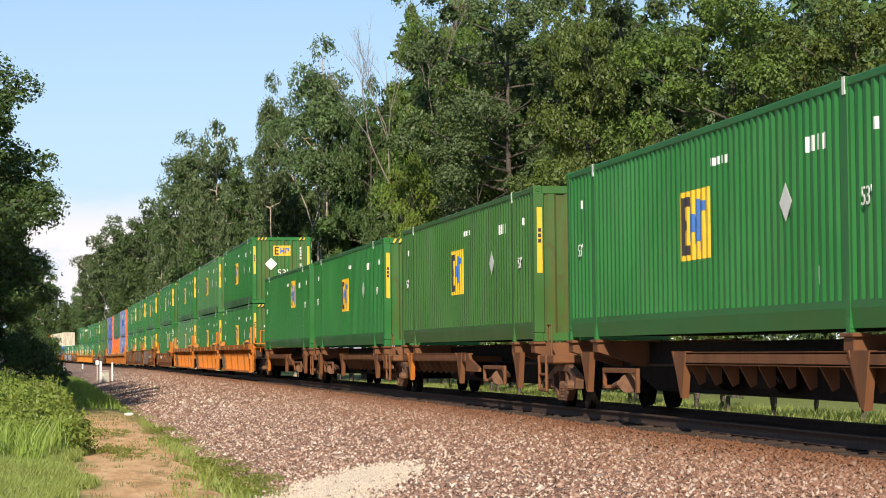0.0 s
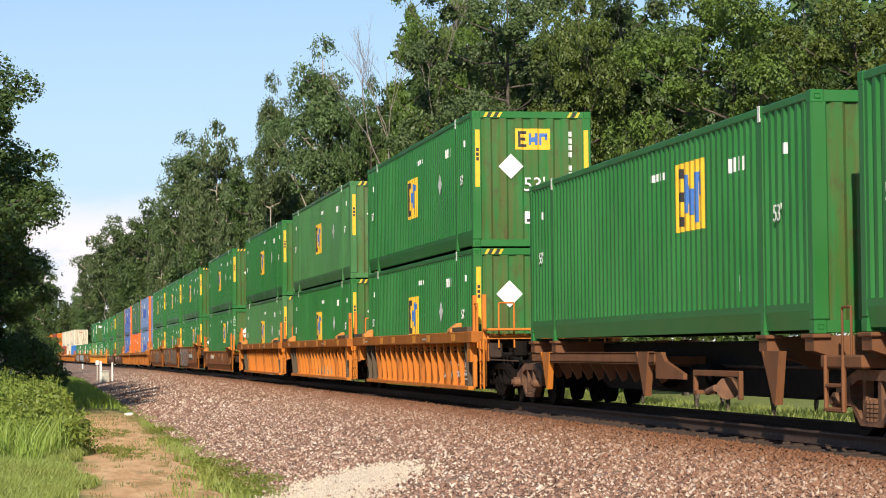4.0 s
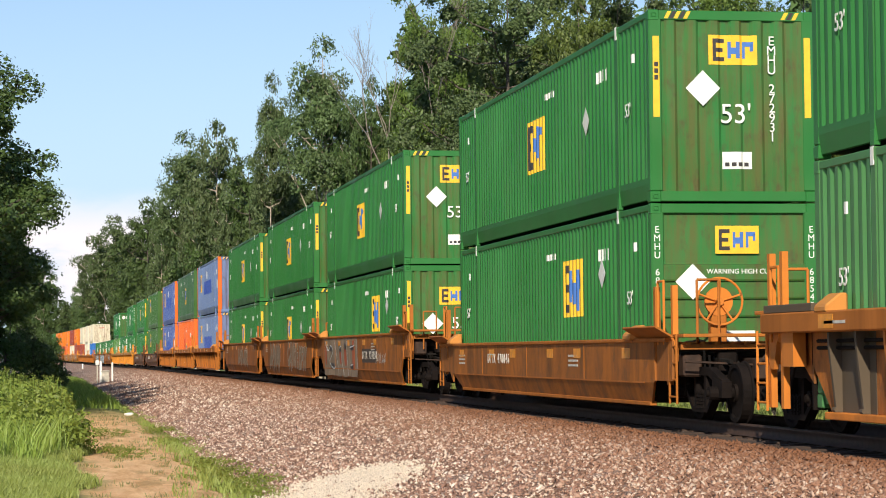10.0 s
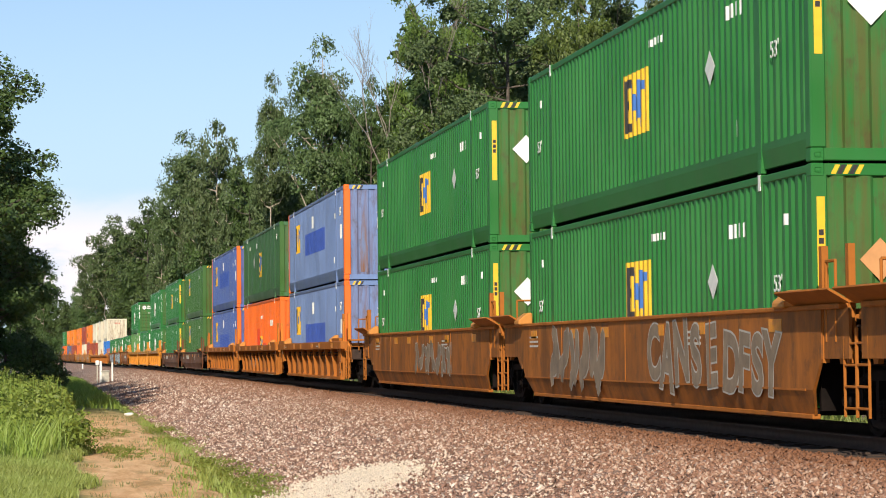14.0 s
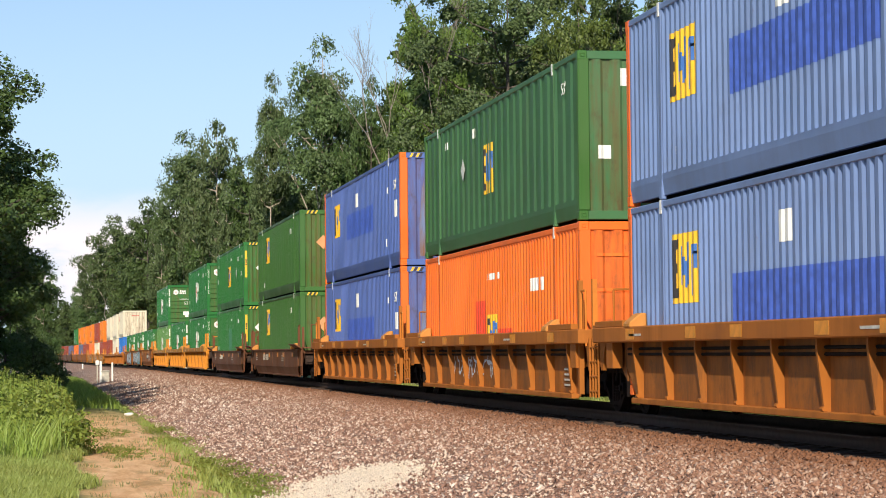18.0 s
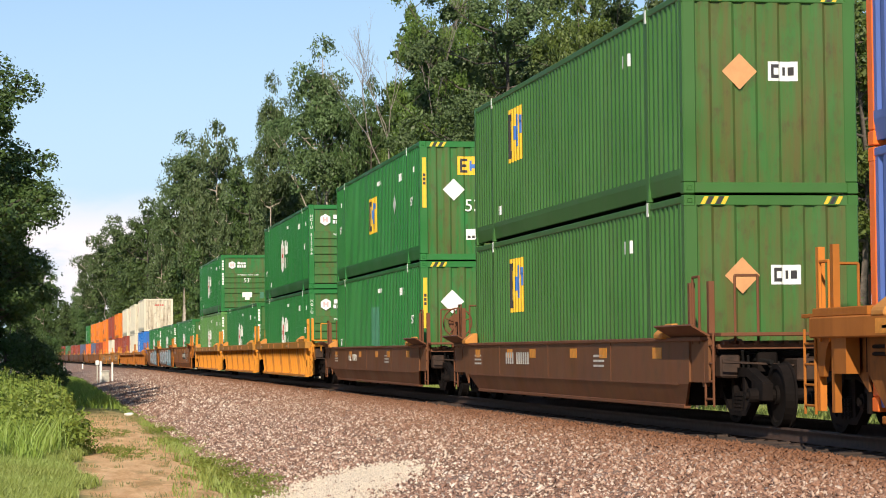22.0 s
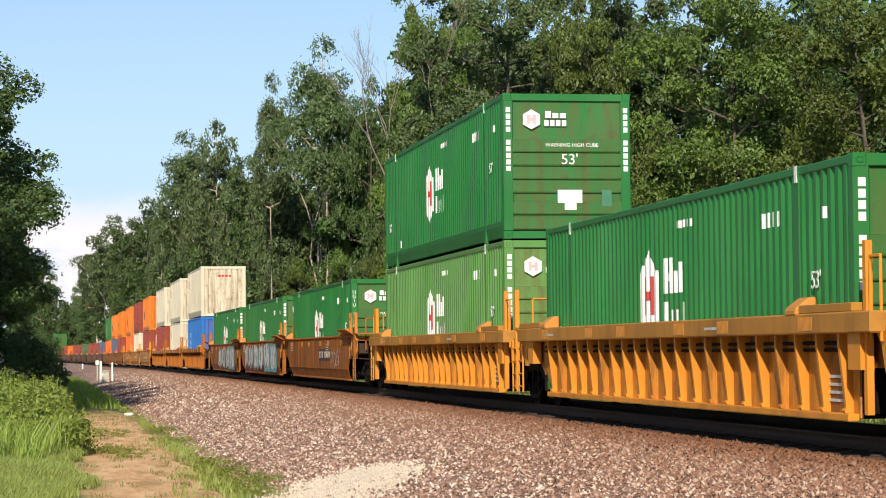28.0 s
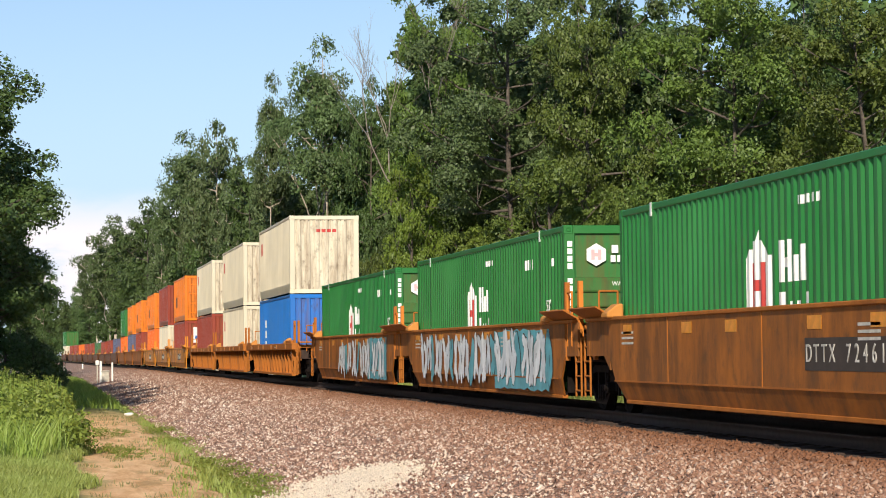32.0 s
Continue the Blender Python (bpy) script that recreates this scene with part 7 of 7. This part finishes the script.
def weed_clumps():
    """Low leafy clumps: on the verge beside the ballast, in the pale gravel and on the path."""
    rng = np.random.default_rng(19)
    spots = [(-7.35, 35.5, 0.55, 150), (-7.15, 38.5, 0.40, 90), (-7.55, 41.5, 0.35, 60), (-7.5, 33.0, 0.35, 60), (-9.0, 45.0, 0.22, 26), (-8.75, 43.0, 0.14, 14), (-6.35, 34.2, 0.10, 8), (-8.9, 55.0, 0.3, 30), (-7.3, 52.0, 0.3, 50), (-7.4, 60.0, 0.3, 50)]
    centres = np.concatenate([np.stack([x + r * rng.normal(size=n), y + 1.8 * r * rng.normal(size=n), np.full(n, soil_z(x, y)) + 0.03 + 0.13 * rng.random(n)], 1) for x, y, r, n in spots])
    q = leaves_at(rng, centres, np.full(len(centres), 0.09), 26, 0.022)
    tagged(new("verge_weeds", raw_mesh("verge_weeds", q, np.arange(len(q)), 4, WEED)), "low leafy green weeds in clumps on the verge", "weeds", kind="stuff")


def weed_sprigs():
    """Thin upright stems with small heads above the weed bank."""
    rng = np.random.default_rng(29)
    n = 130
    x, y = -12.4 + 2.5 * rng.random(n), 46 + 36 * rng.random(n)
    verts, faces = [], []
    heads = []
    for a, b in zip(x, y):
        z = soil_z(a, b)
        top = z + 0.95 + 0.45 * rng.random()
        tip = (a + 0.1 * rng.normal(), b + 0.1 * rng.normal(), top)
        tube(verts, faces, [(a, b, z), tip], (0.010, 0.005), 4)
        heads.append(tip)
    me = raw_mesh("weed_stems", np.array([tuple(v) for v in verts]), faces, 4, WEED)
    stems = tagged(new("weed_stems", me), "thin weed stems with small leafy heads", "weeds", kind="stuff")
    q = leaves_at(rng, np.array(heads), np.full(n, 0.07), 16, 0.020)
    part("weed_heads", raw_mesh("weed_heads", q, np.arange(len(q)), 4, WEED), WEED, stems)["kind"] = "stuff"


weed_bank()
weed_clumps()
weed_sprigs()
blades("tall_grass", "long green grass stems among the weeds", "grass", 16000, (-13.5, -9.5, 38, 86), 0.80, 0.010, WEED, 21, lambda x, y, r: x < -10.05 + 0.3 * np.sin(y * 0.45))
blades("near_grass", "short yellowish-green grass beside the path", "grass", 75000, (-11.6, -9.1, 24, 48), 0.20, 0.007, GRASS, 22, lambda x, y, r: x < -9.78 + 0.012 * (y - 35) + 0.22 * np.sin(y * 0.6) + 0.12 * np.sin(y * 1.7) - 0.6 * r.random(len(x)) ** 3)


def on_verge(x, y, r):
    """The verge spreads over the path towards the camera and thins out in patches."""
    left = -7.55 - 1.0 * np.clip((62 - y) / 27, 0, 1) + 0.25 * np.sin(y * 0.35)
    right = -6.55 + 0.22 * np.sin(y * 0.9) + 0.12 * np.sin(y * 2.3) - 0.011 * (y - 30)
    f = np.clip((x - left) / (right - left), 0, 1)
    patch = 0.42 + 0.3 * (np.sin(y * 0.83 + 2 * x) + np.sin(y * 1.9 - x * 5) + np.sin(y * 0.47 + x * 9))
    fade = np.clip(f * 1.5, 0, 1) ** 1.6 * np.clip((1 - f) * 5, 0, 1)
    return (x > left) & (x < right) & (r.random(len(x)) < fade * np.clip(patch, 0.04, 1))


blades("verge_grass", "patchy green grass between path and ballast", "grass", 100000, (-8.9, -6.2, 26, 110), 0.17, 0.008, GRASS, 23, on_verge)
TUFTS = np.random.default_rng(77).random((260, 2)) * np.array([2.9, 56.0]) + np.array([-9.7, 25.0])


def near_tuft(x, y, r):
    gap = np.min(np.hypot((x[:, None] - TUFTS[None, :, 0]), (y[:, None] - TUFTS[None, :, 1]) * 0.6), axis=1)
    return gap < 0.05 + 0.13 * r.random(len(x))


blades("path_grass", "sparse dry grass tufts on the dirt path", "grass", 26000, (-9.7, -6.8, 25, 81), 0.10, 0.008, DRY, 24, near_tuft)
blades("far_verge_grass", "green grass along the far side of the track", "grass", 45000, (4.0, 12.0, 24, 140), 0.34, 0.014, GRASS, 25)
blades("left_verge_grass", "shaded grass below the dark trees", "grass", 20000, (-13.0, -7.2, 84, 190), 0.4, 0.016, WEED, 26, lambda x, y, r: x < -7.6)


def pale_gravel():
    """A patch of pale fine gravel at the ballast's foot."""
    rng = np.random.default_rng(14)
    base = np.array([(1, 0, 0), (-1, 0, 0), (0, 1, 0), (0, -1, 0), (0, 0, 1), (0, 0, -1)], dtype=float)
    tri = np.array([(0, 2, 4), (2, 1, 4), (1, 3, 4), (3, 0, 4), (2, 0, 5), (1, 2, 5), (3, 1, 5), (0, 3, 5)])
    n = 16000
    f = rng.random(n)
    y = 29.4 + 3.4 * f + (1.1 - 0.5 * f) * rng.normal(size=n)
    x = -6.98 + 1.55 * f + 0.26 * rng.normal(size=n) + 0.12 * np.sin(y * 4.0)
    z = np.interp(x, [p[0] for p in PROFILE], [p[1] for p in PROFILE]) + 0.02
    v = (base[None] * (0.6 + 0.8 * rng.random((n, 6, 1))) + 0.2 * rng.normal(size=(n, 6, 3))) * (0.010 + 0.018 * rng.random(n) ** 2)[:, None, None]
    verts = (v + np.stack([x, y, z], 1)[:, None, :]).reshape(-1, 3)
    faces = (tri[None] + 6 * np.arange(n)[:, None, None]).ravel()
    tagged(new("pale_gravel", raw_mesh("pale_gravel", verts, faces, 3, PALE_STONE)), "patch of pale dusty gravel at the ballast's foot", "gravel", kind="stuff")


PALE_STONE = plain("pale_gravel_stone", (0.72, 0.60, 0.47), 0.9, var=0.25, scale=30)
CONCRETE = plain("weathered_concrete", (0.50, 0.46, 0.38), 0.9, var=0.25, scale=4)
POST_WHITE = plain("white_post_paint", (0.78, 0.76, 0.72), 0.6, var=0.12, scale=5)
pale_gravel()


def at_ground(ob, x, y, turn=0.0):
    tx, tz, _ = track(y)
    ob.matrix_basis = pose(x, y, bed_z(x - tx) + tz if -7.0 < x - tx < 4 else soil_z(x, y), 0, 0, turn)
    return ob


def line_box():
    t = thing("trackside_box", "low concrete trackside box between two white posts", "trackside box")
    part("box_body", boxes((-0.16, 0.34, -0.3, 0.3, -0.15, 0.72), bevel=0.03), CONCRETE, t)
    part("box_lid", boxes((-0.20, 0.38, -0.34, 0.34, 0.72, 0.80), bevel=0.02), CONCRETE, t)
    part("white_post", boxes((-0.30, -0.14, -0.06, 0.06, -0.15, 1.45), bevel=0.02), POST_WHITE, t)
    part("white_post", boxes((0.50, 0.62, -0.05, 0.05, -0.15, 1.35), bevel=0.02), POST_WHITE, t)
    part("post_cap", boxes((-0.58, -0.34, -0.05, 0.05, 1.18, 1.50), bevel=0.03), POST_WHITE, t)
    part("cap_stem", boxes((-0.50, -0.42, -0.04, 0.04, -0.15, 1.18), bevel=0.01), CONCRETE, t)
    at_ground(t, -6.45, 160.0)


def small_post(x, y, h, label):
    t = thing("marker_post", label, "marker post")
    part("shaft", boxes((-0.09, 0.09, -0.05, 0.05, -0.2, h), bevel=0.015), POST_WHITE, t)
    part("base", boxes((-0.16, 0.16, -0.12, 0.12, -0.2, 0.06), bevel=0.02), CONCRETE, t)
    at_ground(t, x, y)


line_box()
small_post(-8.3, 285.0, 1.0, "short white marker post beside the track")
small_post(-5.6, 320.0, 0.7, "short white marker post beside the track")
pole = thing("signal_mast", "thin dark signal mast beside the far track", "signal mast")
part("mast", rods(((0, 0, -0.2), (0, 0, 4.6), 0.07), sides=8), GRIME, pole)
part("signal_head", boxes((-0.16, 0.16, -0.1, 0.1, 3.9, 4.5), bevel=0.03), SHADE_STEEL, pole)
at_ground(pole, -9.0, 420.0)
rock = bmesh.new()
bmesh.ops.create_icosphere(rock, subdivisions=2, radius=1.0)
for v in rock.verts:
    v.co = Vector((v.co.x * 0.16, v.co.y * 0.10, v.co.z * 0.055)) * (1 + 0.25 * noise.noise(v.co * 1.7))
at_ground(tagged(new("white_stone", mesh_of(rock, "white_stone")), "flat whitish stone on the grass verge", "stone"), -7.75, 72.0)
bpy.data.objects["white_stone"].data.materials.append(POST_WHITE)
bpy.data.objects["white_stone"].location.z += 0.10


# ---- motion ----
def motions():
    times = [2.0 * i for i in range(17)]
    for ob, u, z in MOVING:
        walk(ob, [(t, ride(u, z, t)) for t in times])
    # wheels roll with the way that the wagon has gone
    start = {ob: u for ob, u, z in MOVING}
    for ax, y, w in AXLES:
        base = ax.matrix_basis.translation.copy()
        u = start[w] + y
        live = [i / 30.0 for i in range(961) if 24.0 < u - run(i / 30.0) < 84.0]
        rows = [(t, Matrix.Translation(base) @ Matrix.Rotation((run(t) / 0.42) % math.tau, 4, "X")) for t in live]
        if not rows:
            continue
        if live[0] > 0.0:
            rows.insert(0, (0.0, rows[0][1]))
        if live[-1] < 32.0:
            rows.append((32.0, rows[-1][1]))
        walk(ax, rows)


motions()
